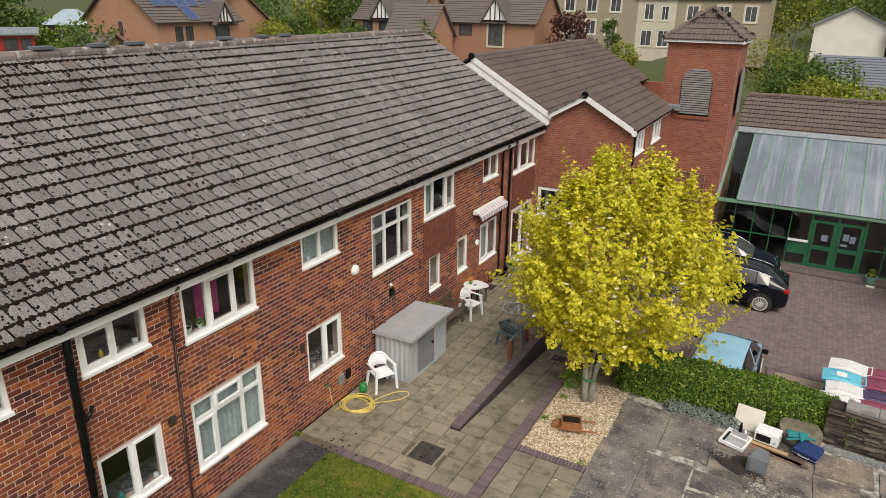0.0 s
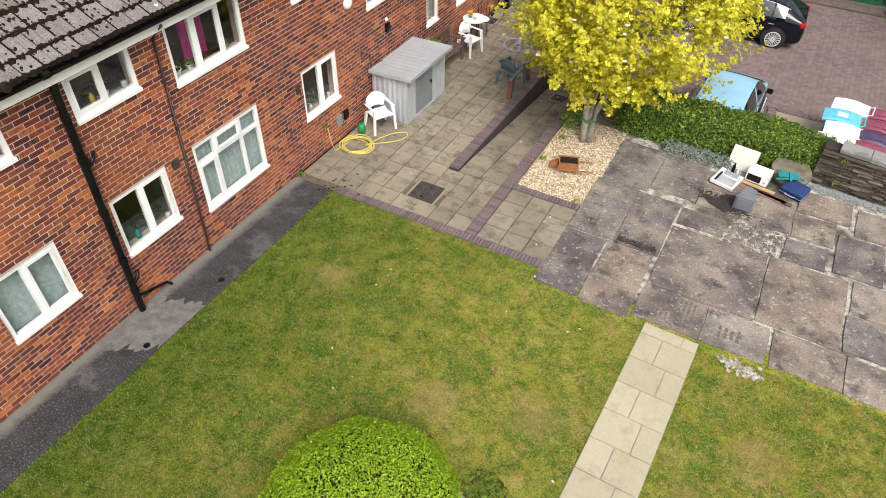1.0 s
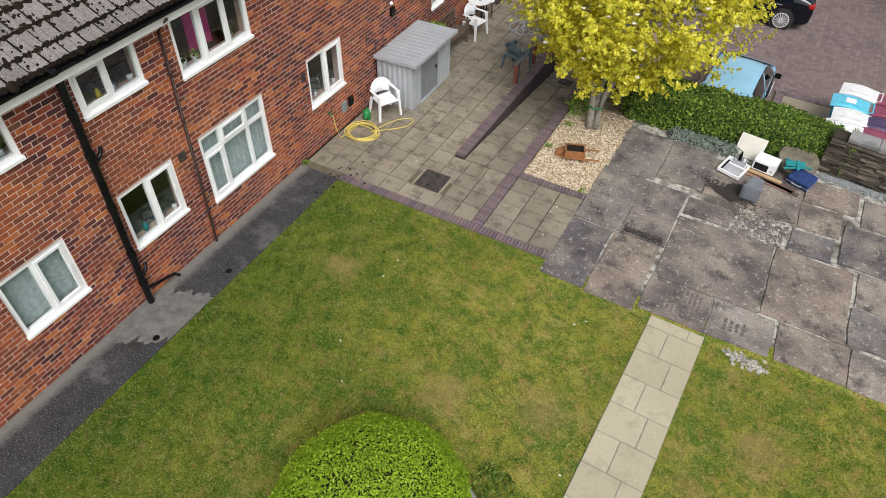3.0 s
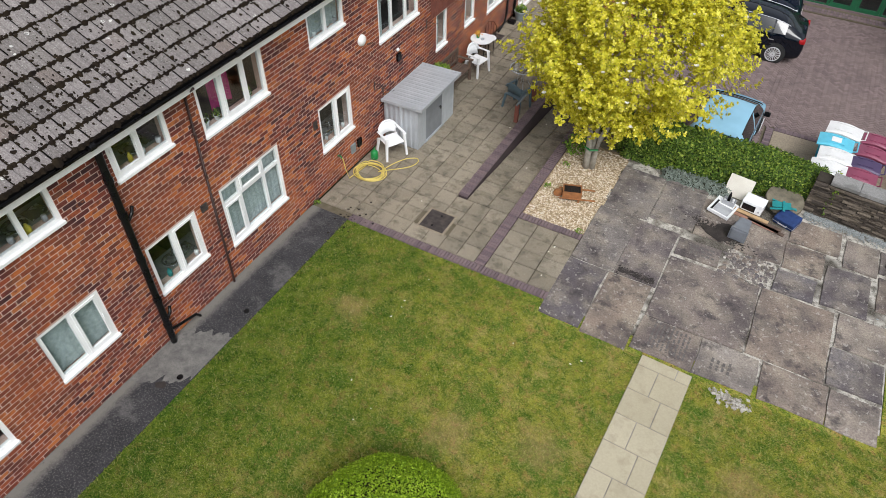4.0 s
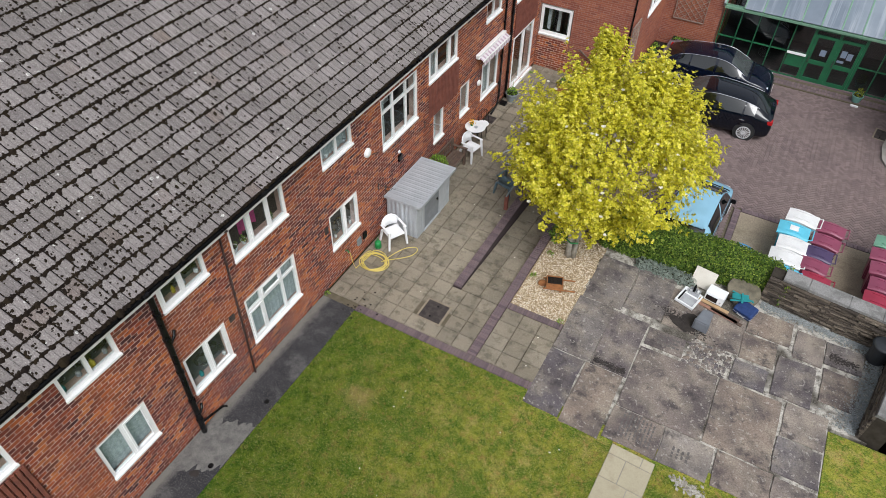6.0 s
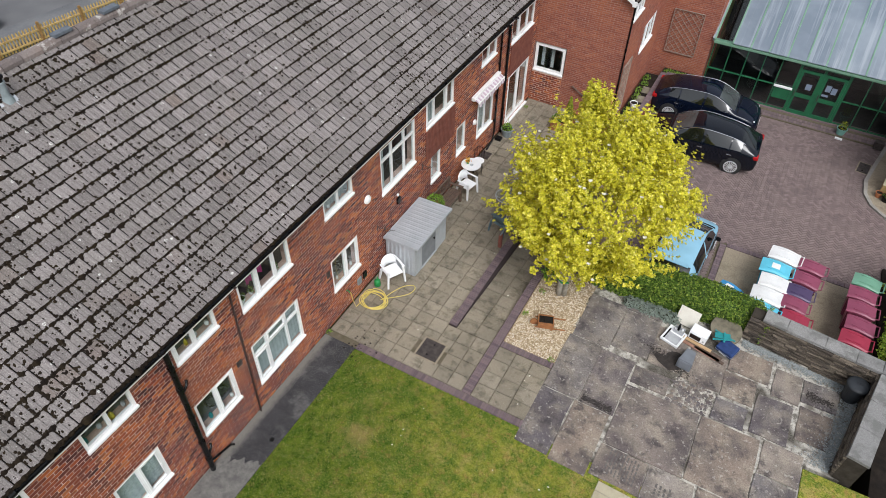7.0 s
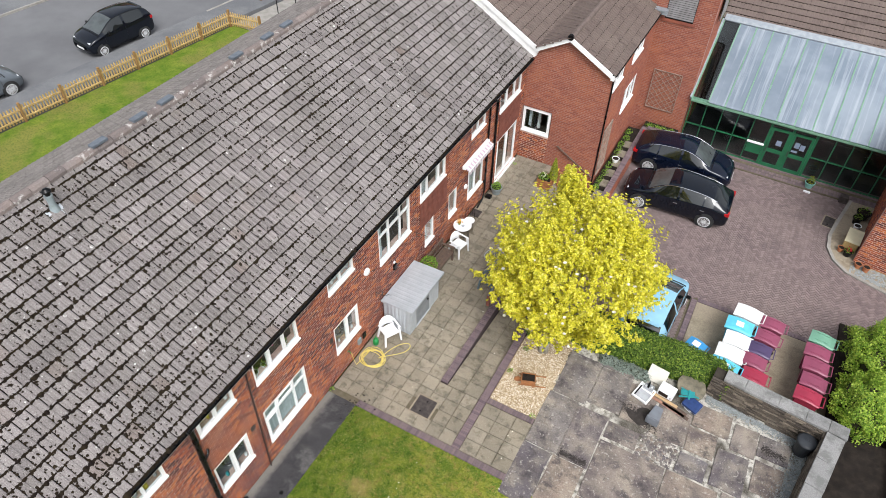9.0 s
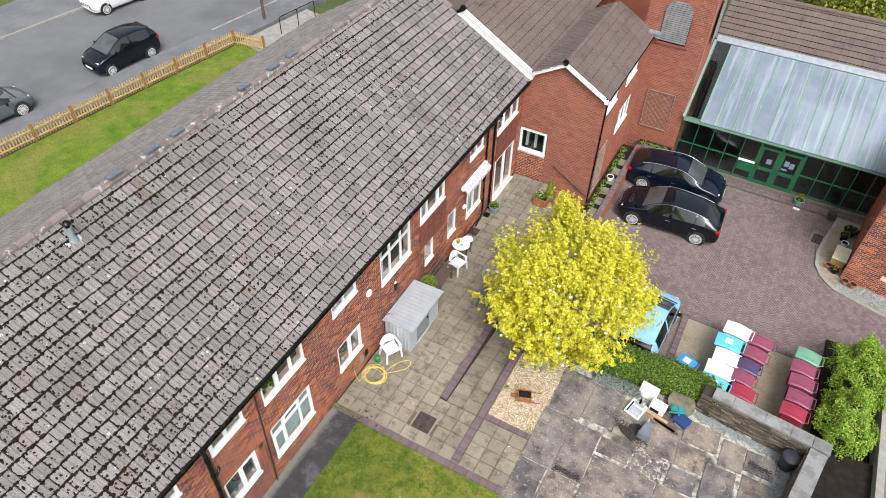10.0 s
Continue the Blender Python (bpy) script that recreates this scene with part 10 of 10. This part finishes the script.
tagged(part("rooflight", boxes((-0.12, -0.22, 0.0, 0.12, 0.22, 0.07), bevel=0.01), M["white_plastic"], None, "small white vent tile on the wing roof", m=pose(-1.35, 30.6, 6.12, 0, 30, 0)), category="roof vent")
tagged(part("lead_stepping", boxes((3.0, 29.45, 4.95, 3.75, 29.74, 5.02), (3.35, 29.5, 4.8, 3.75, 29.74, 4.94)), M["lead"], None, "stepped grey lead where the wing roof meets the tower"), category="flashing", kind="structure")


def trellis(m, w, h):
    t = thing("trellis", "brown diamond garden trellis fixed to the brick wall", "trellis", m)
    n = 0
    for sgn in (1, -1):
        c = -h
        while c < w:
            a0, a1 = max(0.0, c), min(w, c + h)
            if a1 - a0 > 0.05:
                z0, z1 = (a0 - c, a1 - c) if sgn > 0 else (h - (a0 - c), h - (a1 - c))
                part("lath", tube([(a0, -0.015 * sgn, z0), (a1, -0.015 * sgn, z1)], 0.012, 4), M["trellis_wood"], t)
            c += 0.27
    part("frame", boxes((-0.012, -0.02, 0, 0.012, 0.02, h), (w - 0.012, -0.02, 0, w + 0.012, 0.02, h), (0.012, -0.02, -0.012, w - 0.012, 0.02, 0.012), (0.012, -0.02, h - 0.012, w - 0.012, 0.02, h + 0.012)), M["trellis_wood"], t)


trellis(pose(3.82, TY0 - 0.05, 0.36), 1.26, 1.9)
trellis(pose(WING + 0.09, 23.95, 0.0, 0, 0, 90), 1.0, 2.2)

# island clutter
M["cream_box"] = plain("cream_painted_wood", (0.72, 0.66, 0.44))
bx_ = thing("storage_box", "cream storage box with a flat lid on the island", "box", OUT @ pose(-0.56, 0.48, cp(26) + 0.06, 0, 0, 0))
part("body", boxes((0, 0, 0, 0.5, 0.9, 0.42), bevel=0.01), M["fence_wood"], bx_)
part("lid", boxes((-0.03, -0.03, 0.42, 0.53, 0.93, 0.46), bevel=0.01), M["cream_box"], bx_)
for i, (u, v_, r, h, mt, lb) in enumerate(((-0.28, 0.20, 0.17, 0.22, "black_plastic", "black plant pot on the island"), (-0.56, 0.30, 0.12, 0.20, "terracotta", "terracotta plant pot on the island"), (-0.28, 1.62, 0.14, 0.2, "terracotta", "terracotta plant pot on the island"), (-0.34, 2.05, 0.14, 0.2, "white_plastic", "white plant pot on the island"),
                                          (-0.45, 2.45, 0.18, 0.3, "black_plastic", "black plant pot on the island"), (-0.32, 2.95, 0.27, 0.30, "black_plastic", "large black tub on the island"), (0.2, -0.25, 0.13, 0.2, "terracotta", "terracotta plant pot by the brick wall"), (0.5, -0.3, 0.13, 0.24, "terracotta", "terracotta plant pot by the brick wall"))):
    b = pot(OUT @ pose(u, v_, cp(26) + 0.06), r, h, M[mt], lb)
    if i in (0, 4, 5):
        tuft(b, (0, 0, h), r, 60, 0.06, M["leaf_bush"])
    if i == 0:
        M["petal_red"] = leaf_mat("red_petal", [(0.0, (0.6, 0.01, 0.03)), (1.0, (0.7, 0.05, 0.06))], 0.3)
        tuft(b, (0, 0, h + 0.05), r * 0.7, 40, 0.06, M["petal_red"], "petals")
tagged(part("planter_tub", boxes((-0.16, -0.16, 0, 0.16, 0.16, 0.3), bevel=0.01), M["metal_dark"], None, "square dark planter tub by the hall", m=pose(13.05, 28.95, cp(29) + 0.06)), category="planter")
J = Joined()
for _ in range(900):
    u, v_ = random.uniform(0.0, 4.2), random.uniform(-0.85, -0.1)
    p = OUT @ Vector((u, v_, cp(26) + 0.06))
    r, a = random.uniform(0.03, 0.08), random.uniform(0, 6.28)
    q = pv * (r, r * 0.6, r * 0.4) @ np.array([[math.cos(a), math.sin(a), 0], [-math.sin(a), math.cos(a), 0], [0, 0, 1]])
    J.put(q + np.array(p), pf)
tagged(J.link("stone_chips", M["slate_chip"], None, "stuff", "loose pale stones at the foot of the outbuilding"), category="stones")

# dark spills on the flags
def spill(x, y, w, d, turn, label, z=0.010, n=26):
    bm = bmesh.new()
    out = []
    for i in range(n):
        a = 2 * math.pi * i / n
        k = 1 + 0.28 * noise.noise((math.cos(a) * 1.7 + x, math.sin(a) * 1.7, y)) + 0.10 * noise.noise((math.cos(a) * 6 + x, math.sin(a) * 6, y))
        out.append((w / 2 * k * math.copysign(abs(math.cos(a)) ** 0.6, math.cos(a)), d / 2 * k * math.copysign(abs(math.sin(a)) ** 0.6, math.sin(a))))
    prism(bm, out, 0, 0.004)
    tagged(part("soil_spill", bm, M["damp_soil"], None, label, m=pose(x, y, z, 0, 0, turn)), category="soil")


M["damp_soil"] = simple("damp_brown_soil", (0.034, 0.026, 0.022), (0.02, 0.016, 0.014), 7, 0.8, bump=0.8, fine=50, dist=0.01)
spill(8.46, 13.50, 0.66, 0.26, -24, "dark damp soil spilt beside the grey bin")
spill(8.66, 13.72, 0.42, 0.50, 10, "dark damp soil spilt beside the grey bin", 0.011)
J = Joined()
for cx, cy, w_, d_, turn, n in ((7.28, 11.36, 0.80, 0.085, 0, 420), (12.25, 14.28, 0.66, 0.13, -6, 420), (8.50, 13.58, 0.34, 0.15, -20, 700)):
    for _ in range(n):
        u, v_ = (random.uniform(-0.5, 0.5) if n < 500 else random.gauss(0, 1)) * w_, random.gauss(0, 0.6) * d_
        ca, sa = math.cos(radians(turn)), math.sin(radians(turn))
        r = random.uniform(0.006, 0.020)
        J.put(pv * (r * random.uniform(0.8, 1.6), r, r * 0.7) + (cx + u * ca - v_ * sa, cy + u * sa + v_ * ca, 0.006), pf)
tagged(J.link("flag_moss", M["damp_soil"], None, "stuff", "dark crumbs of moss and soil on the stone flags"), category="moss")
spill(0.60, 4.45, 0.22, 0.14, 30, "dark oily stain on the asphalt path", 0.003)

# ---- seen through the windows ----
tagged(part("wall_stair", boxes((-1.3, 12.40, 2.62, -1.2, 15.1, 4.48)), M["upvc"], None, "pale wall behind the stair window"), category="wall", kind="structure")
def drape(y0, y1, z0, z1, material, label, x=-0.16, pleat=0.018, n=40, name="curtain"):
    bm = bmesh.new()
    prev = None
    for i in range(n + 1):
        y = y0 + (y1 - y0) * i / n
        dx = pleat * math.sin(i * 1.3) + pleat * 0.5 * math.sin(i * 0.47)
        cur = [bm.verts.new((x + dx, y, z0)), bm.verts.new((x + dx, y, z1))]
        if prev:
            bm.faces.new((prev[0], cur[0], cur[1], prev[1]))
        prev = cur
    tagged(part(name, bm, material, None, label, True), category="curtain")


o = LOW[3]
drape(o[0], o[1], o[2] + 0.02, o[3], M["net"], "pale grey net curtain behind the window", n=70, pleat=0.004)
o = K[0]
drape(o[0], o[1], o[2] + 0.02, o[3], M["net"], "pale grey net curtain behind the window", pleat=0.004)
for o in (LOW[4], LOW[5], LOW[6], LOW[8]):
    drape(o[0], o[0] + (o[1] - o[0]) * 0.6, o[2] + 0.02, o[3], M["net"], "pale net curtain drawn partly across the window")
o = UP[4]
drape(o[0], o[0] + 0.35, o[2] + 0.02, o[3], M["net"], "pale curtain gathered at the window side")
o = UP[3]
drape(o[0], o[1], o[2] + 0.02, o[3], M["net"], "pale net curtain behind the upper window", x=-0.2)
o = UP[5]
drape(o[0] + 0.1, o[0] + 0.6, o[2] + 0.02, o[3], M["net"], "pale curtain gathered at the window side")
o = LOW[7]
drape(o[0] + 0.10, o[0] + 0.42, 0.1, 2.1, M["net"], "long pale curtain behind the patio doors", pleat=0.04)
o = GW[0]
for i in (1, 4, 7):
    tagged(part("blind_slat", boxes((0.12 + i * 0.13, GY + 0.30, 1.40, 0.243 + i * 0.13, GY + 0.305, 2.38)), M["net"], None, "grey hanging blind slat behind the window"), category="blind", group="blind slats")
drape(8.05, 8.55, 3.42, 4.15, M["curtain_pink"], "magenta towel hung inside the window", x=-0.45, pleat=0.03, n=16, name="towel")
# kitchens behind the windows: worktop, sink, crockery, bottles
M["worktop"] = simple("grey_laminate_worktop", (0.20, 0.21, 0.21), (0.13, 0.14, 0.14), 6, 0.4, bump=0.05)
M["steel"] = simple("brushed_steel", (0.55, 0.57, 0.58), (0.42, 0.44, 0.45), 8, 0.25, 0.8, bump=0.05)
M["china"] = simple("white_glazed_china", (0.80, 0.82, 0.82), (0.70, 0.73, 0.74), 4, 0.2, bump=0.0)
M["yellow_cup"] = simple("yellow_glazed_pot", (0.62, 0.50, 0.05), (0.5, 0.4, 0.04), 4, 0.35, bump=0.0)
wk = random.Random(8)


def vessel(x, y, z, r, h, material, label, name, cat, neck=0.6):
    tagged(part(name, lathe([(0, 0), (r * 0.9, 0), (r, h * 0.1), (r * 1.03, h * 0.65), (r * neck, h * 0.85), (r * neck, h), (0, h)], 14), material, None, label, True, pose(x, y, z)), category=cat)


for o in K[1:] + UP[:2] + UP[3:4]:
    z = o[2] - 0.02
    tagged(part("worktop", boxes((-0.78, o[0] - 0.3, z - 0.04, -0.285, o[1] + 0.3, z)), M["worktop"], None, "grey kitchen worktop behind the window"), category="worktop")
    w = o[1] - o[0]
    sk = thing("kitchen_sink", "steel sink with a swan-neck tap below the window", "sink", pose(-0.52, o[0] + 0.62 * w, z))
    part("bowl", lathe([(0.10, -0.0), (0.15, 0.006), (0.185, 0.012), (0.19, 0.004), (0.10, 0.001)], 20), M["steel"], sk, smooth=True)
    part("drainer", boxes((-0.15, 0.20, 0.001, 0.15, 0.50, 0.010), bevel=0.003), M["steel"], sk)
    part("tap", tube([(0.17, 0, 0.0), (0.17, 0, 0.20), (0.13, 0, 0.26), (0.06, 0, 0.25), (0.04, 0, 0.20)], 0.014, 8), M["steel"], sk, smooth=True)
    rk = thing("dish_rack", "white plates standing in a wire dish rack", "dish rack", pose(-0.50, o[0] + 0.16 * w, z))
    part("rack", boxes((-0.13, -0.12, 0.0, 0.13, -0.11, 0.07), (-0.13, 0.11, 0.0, 0.13, 0.12, 0.07), (-0.13, -0.11, 0.0, -0.12, 0.11, 0.02), (0.12, -0.11, 0.0, 0.13, 0.11, 0.02)), M["steel"], rk)
    for q in range(4):
        part("plate", lathe([(0, 0), (0.06, 0.002), (0.105, 0.016), (0.105, 0.02), (0, 0.006)], 18), M["china"], rk, smooth=True, m=pose(0, -0.08 + q * 0.05, 0.11, 78))
    for q in range(4):
        y = o[0] + w * (0.10 + 0.27 * q) + wk.uniform(-0.05, 0.05)
        mt, lb = wk.choice((("china", "white mug on the window board"), ("grey_light", "grey plastic tub on the window board"), ("yellow_cup", "yellow pot on the window board"), ("china", "white jug on the window board"), ("teal", "teal bottle on the window board")))
        tall = mt in ("teal", "yellow_cup")
        vessel(-0.20 + wk.uniform(-0.03, 0.03), y, o[2] + 0.002, wk.uniform(0.035, 0.055), wk.uniform(0.14, 0.22) if tall else wk.uniform(0.08, 0.11), M[mt], lb, "bottle" if tall else "mug", "bottle" if tall else "mug", 0.45 if tall else 0.97)
# plants in the big upper window
o = UP[2]
for y, r in ((7.62, 0.085), (7.92, 0.06), (8.75, 0.07)):
    b = pot(pose(-0.20, y, o[2] + 0.002), r, r * 1.7, M["china"], "house plant in a white pot on the window board")
    tuft(b, (0, 0, r * 1.5), r * 1.2, 40, 0.06, M["leaf_hedge"], flat=1.6)


# ---- distant trees ----
def tree(m, h, r, material, label, n=1500, leaf=0.34, trunk=0.18, squash=1.0):
    t = thing("tree", label, "tree", m)
    part("trunk", tube([(0, 0, 0), (0.05 * h * 0.3, 0, h * 0.35), (0, 0.02 * h, h * 0.8)], trunk, 8, 0.35), M["bark"], t)
    rng = random.Random(int(h * 100 + r * 10))
    lobes = []
    for k in range(14):
        a, z = k * 2.4, rng.uniform(-0.6, 0.95)
        rr = math.sqrt(1 - z * z) * rng.uniform(0.55, 0.85)
        lobes.append((Vector((r * rr * math.cos(a), r * rr * math.sin(a), h * 0.62 + z * h * 0.34 * squash)), r * rng.uniform(0.28, 0.45)))
    for k in range(6):
        part("limb", tube([(0, 0, h * 0.35), tuple(lobes[k][0].lerp(Vector((0, 0, h * 0.4)), 0.45)), tuple(lobes[k][0])], trunk * 0.4, 6, 0.3), M["bark"], t)
    pts, nr = [], []
    for _ in range(n):
        p, lr = rng.choice(lobes)
        v = Vector((rng.gauss(0, 1), rng.gauss(0, 1), rng.gauss(0, 1))).normalized()
        pts.append(tuple(p + v * lr * rng.uniform(0.6, 1.1)))
        nr.append((v.x, v.y, v.z + 0.4))
    leaf_cloud(pts, nr, leaf, spread=0.7).link("crown", material, t, "stuff")
    return t


for x, y, h, r, mt, lb, n in ((7.6, 55.5, 6.0, 3.4, "leaf_far", "leafy green tree beyond the hall roof", 7000), (9.5, 45.6, 5.2, 3.6, "leaf_far_light", "yellow-green spring tree beyond the hall roof", 9000), (13.5, 47, 5.0, 3.0, "leaf_far_light", "yellow-green spring tree beyond the hall roof", 7000),
                              (3.5, 120, 12, 9, "leaf_far", "large dark tree on the hillside", 2600), (14, 135, 16, 12, "leaf_far", "large tree on the hillside", 2600), (30, 130, 16, 12, "leaf_far", "large tree on the hillside", 2200), (-26.5, 76, 9.5, 4, "leaf_far_light", "drooping light green tree between the houses", 2000),
                              (-40, 78, 8.0, 4.0, "leaf_far", "garden tree between the houses", 1800), (-36, 70, 6.0, 2.2, "leaf_far", "garden tree behind the houses", 1400), (-14.0, 67.5, 7.0, 2.6, "leaf_copper", "copper-leaved garden tree beyond the roofs", 1800), (-11.6, 72.5, 6.6, 1.3, "leaf_far", "dark clipped cypress beyond the roofs", 1500),
                              (-9.5, 62, 4.6, 1.8, "leaf_far", "dark shrub by the terrace gardens", 1200), (-8.2, 66, 4.2, 1.4, "leaf_far_light", "light green shrub by the terrace gardens", 1000), (-40.5, 31.8, 5.2, 1.9, "leaf_hedge", "dark dense garden shrub behind the street", 2200), (-52, 33.5, 8.5, 3.4, "leaf_far", "large garden tree behind the red shed", 2200), (-44.5, 66.5, 8.5, 3.4, "leaf_far_light", "bright garden tree above the lane", 1800), (-40.5, 66.5, 8.0, 3.0, "leaf_far", "leafy garden tree above the lane", 1800),
                              (-50, 28, 8, 4.0, "leaf_far", "large garden tree behind the street", 1800), (-38, 26, 3.6, 1.8, "leaf_far_light", "bright garden shrub behind the street", 1200), (-32, 52, 4.5, 2.0, "leaf_far_light", "garden shrub beside the lane", 1200), (-33.5, 58, 4.4, 1.6, "leaf_far", "conical green garden shrub near houses", 1200),
                              (-37.5, 50.5, 4.6, 2.4, "leaf_far_light", "bright garden tree beside the lane", 1500), (-41.0, 54.0, 6.0, 2.8, "leaf_far", "garden tree behind the solar-panelled house", 1600), (-35.0, 55.0, 3.6, 1.9, "leaf_hedge", "dense dark garden shrub beside the lane", 1300), (-46.0, 57.0, 7.0, 3.4, "leaf_far", "garden tree behind the solar-panelled house", 1600), (-60, 70, 12, 7, "leaf_far", "large tree behind the houses", 2000), (-70, 95, 14, 9, "leaf_far", "large tree behind the houses", 2000), (-45, 110, 13, 8, "leaf_far", "large tree on the hillside", 2000), (4.0, 72, 6.0, 3.0, "leaf_far_light", "light green tree by the lane", 1600)):
    tree(pose(x, y, land(x, y) - 0.1), h, r, M[mt], lb, n, leaf=0.26 if h < 7 else 0.42)

# gardens between the houses
gd = random.Random(21)
for k in range(34):
    x, y = gd.uniform(-62, -24), gd.uniform(28, 84)
    if -46 < x < -30 and 31 < y < 47 or -38 < x < -16 and 59 < y < 75:
        x, y = x - 16, y + 9
    h = gd.uniform(2.2, 6.5)
    tree(pose(x, y, land(x, y) - 0.1), h, h * gd.uniform(0.32, 0.5), M[gd.choice(("leaf_far", "leaf_far", "leaf_far_light", "leaf_hedge"))], "dense green garden shrub among the houses", 900, leaf=0.30, trunk=0.1)
for k in range(26):
    x, y = -70 + k * 5.2 + gd.uniform(-2, 2), gd.uniform(112, 150)
    h = gd.uniform(8, 14)
    tree(pose(x, y, land(x, y) - 0.2), h, h * 0.55, M[gd.choice(("leaf_far", "leaf_far", "leaf_far_light"))], "large leafy tree on the far hillside", 1100, leaf=0.75)

# pale worn repair on the asphalt path
k_ = Nodes("pale_path_repair")
col = k_.mix(k_.ramp(k_.noise(4.0, 6, 0.7), 0.35, 0.65), (0.10, 0.097, 0.092), (0.20, 0.19, 0.175))
col = k_.mix(k_.math("MULTIPLY", k_.ramp(k_.noise(45.0, 4, 0.7), 0.5, 0.68), 0.6), col, (0.06, 0.058, 0.056))
M["path_repair"] = k_.finish(col, 0.95, k_.noise(90.0, 3), 0.6, 0.006)
edge_pts = [(0.04 + 0.95 * i / 44, 5.62 + 0.34 * i / 44 + 0.18 * noise.noise((i * 0.2, 2.0, 0)) + 0.03 * noise.noise((i * 0.45, 7.0, 0)) + random.uniform(-0.004, 0.004)) for i in range(45)]
edge_pts += [(0.99 - 0.95 * i / 44, 4.78 - 0.55 * i / 44 + 0.24 * noise.noise((i * 0.2, 5.0, 0)) + 0.035 * noise.noise((i * 0.45, 9.0, 0)) + random.uniform(-0.004, 0.004)) for i in range(45)]
tagged(part("path_repair", prism(bmesh.new(), edge_pts[::-1], -0.01, 0.004), M["path_repair"], None, "pale worn cement repair across the asphalt path"), category="path", kind="structure")

# heaped soil in the barrow planter
J = Joined()
for _ in range(90):
    a, q = random.uniform(0, 6.28), math.sqrt(random.random())
    r = random.uniform(0.018, 0.035)
    J.put(pv * (r, r, r * 0.7) + (5.16 + 0.15 * q * math.cos(a), 13.08 + 0.11 * q * math.sin(a), 0.235 + 0.05 * (1 - q)), pf)
tagged(J.link("barrow_soil", M["soil"], None, "stuff", "dark soil heaped in the small barrow planter"), category="soil")
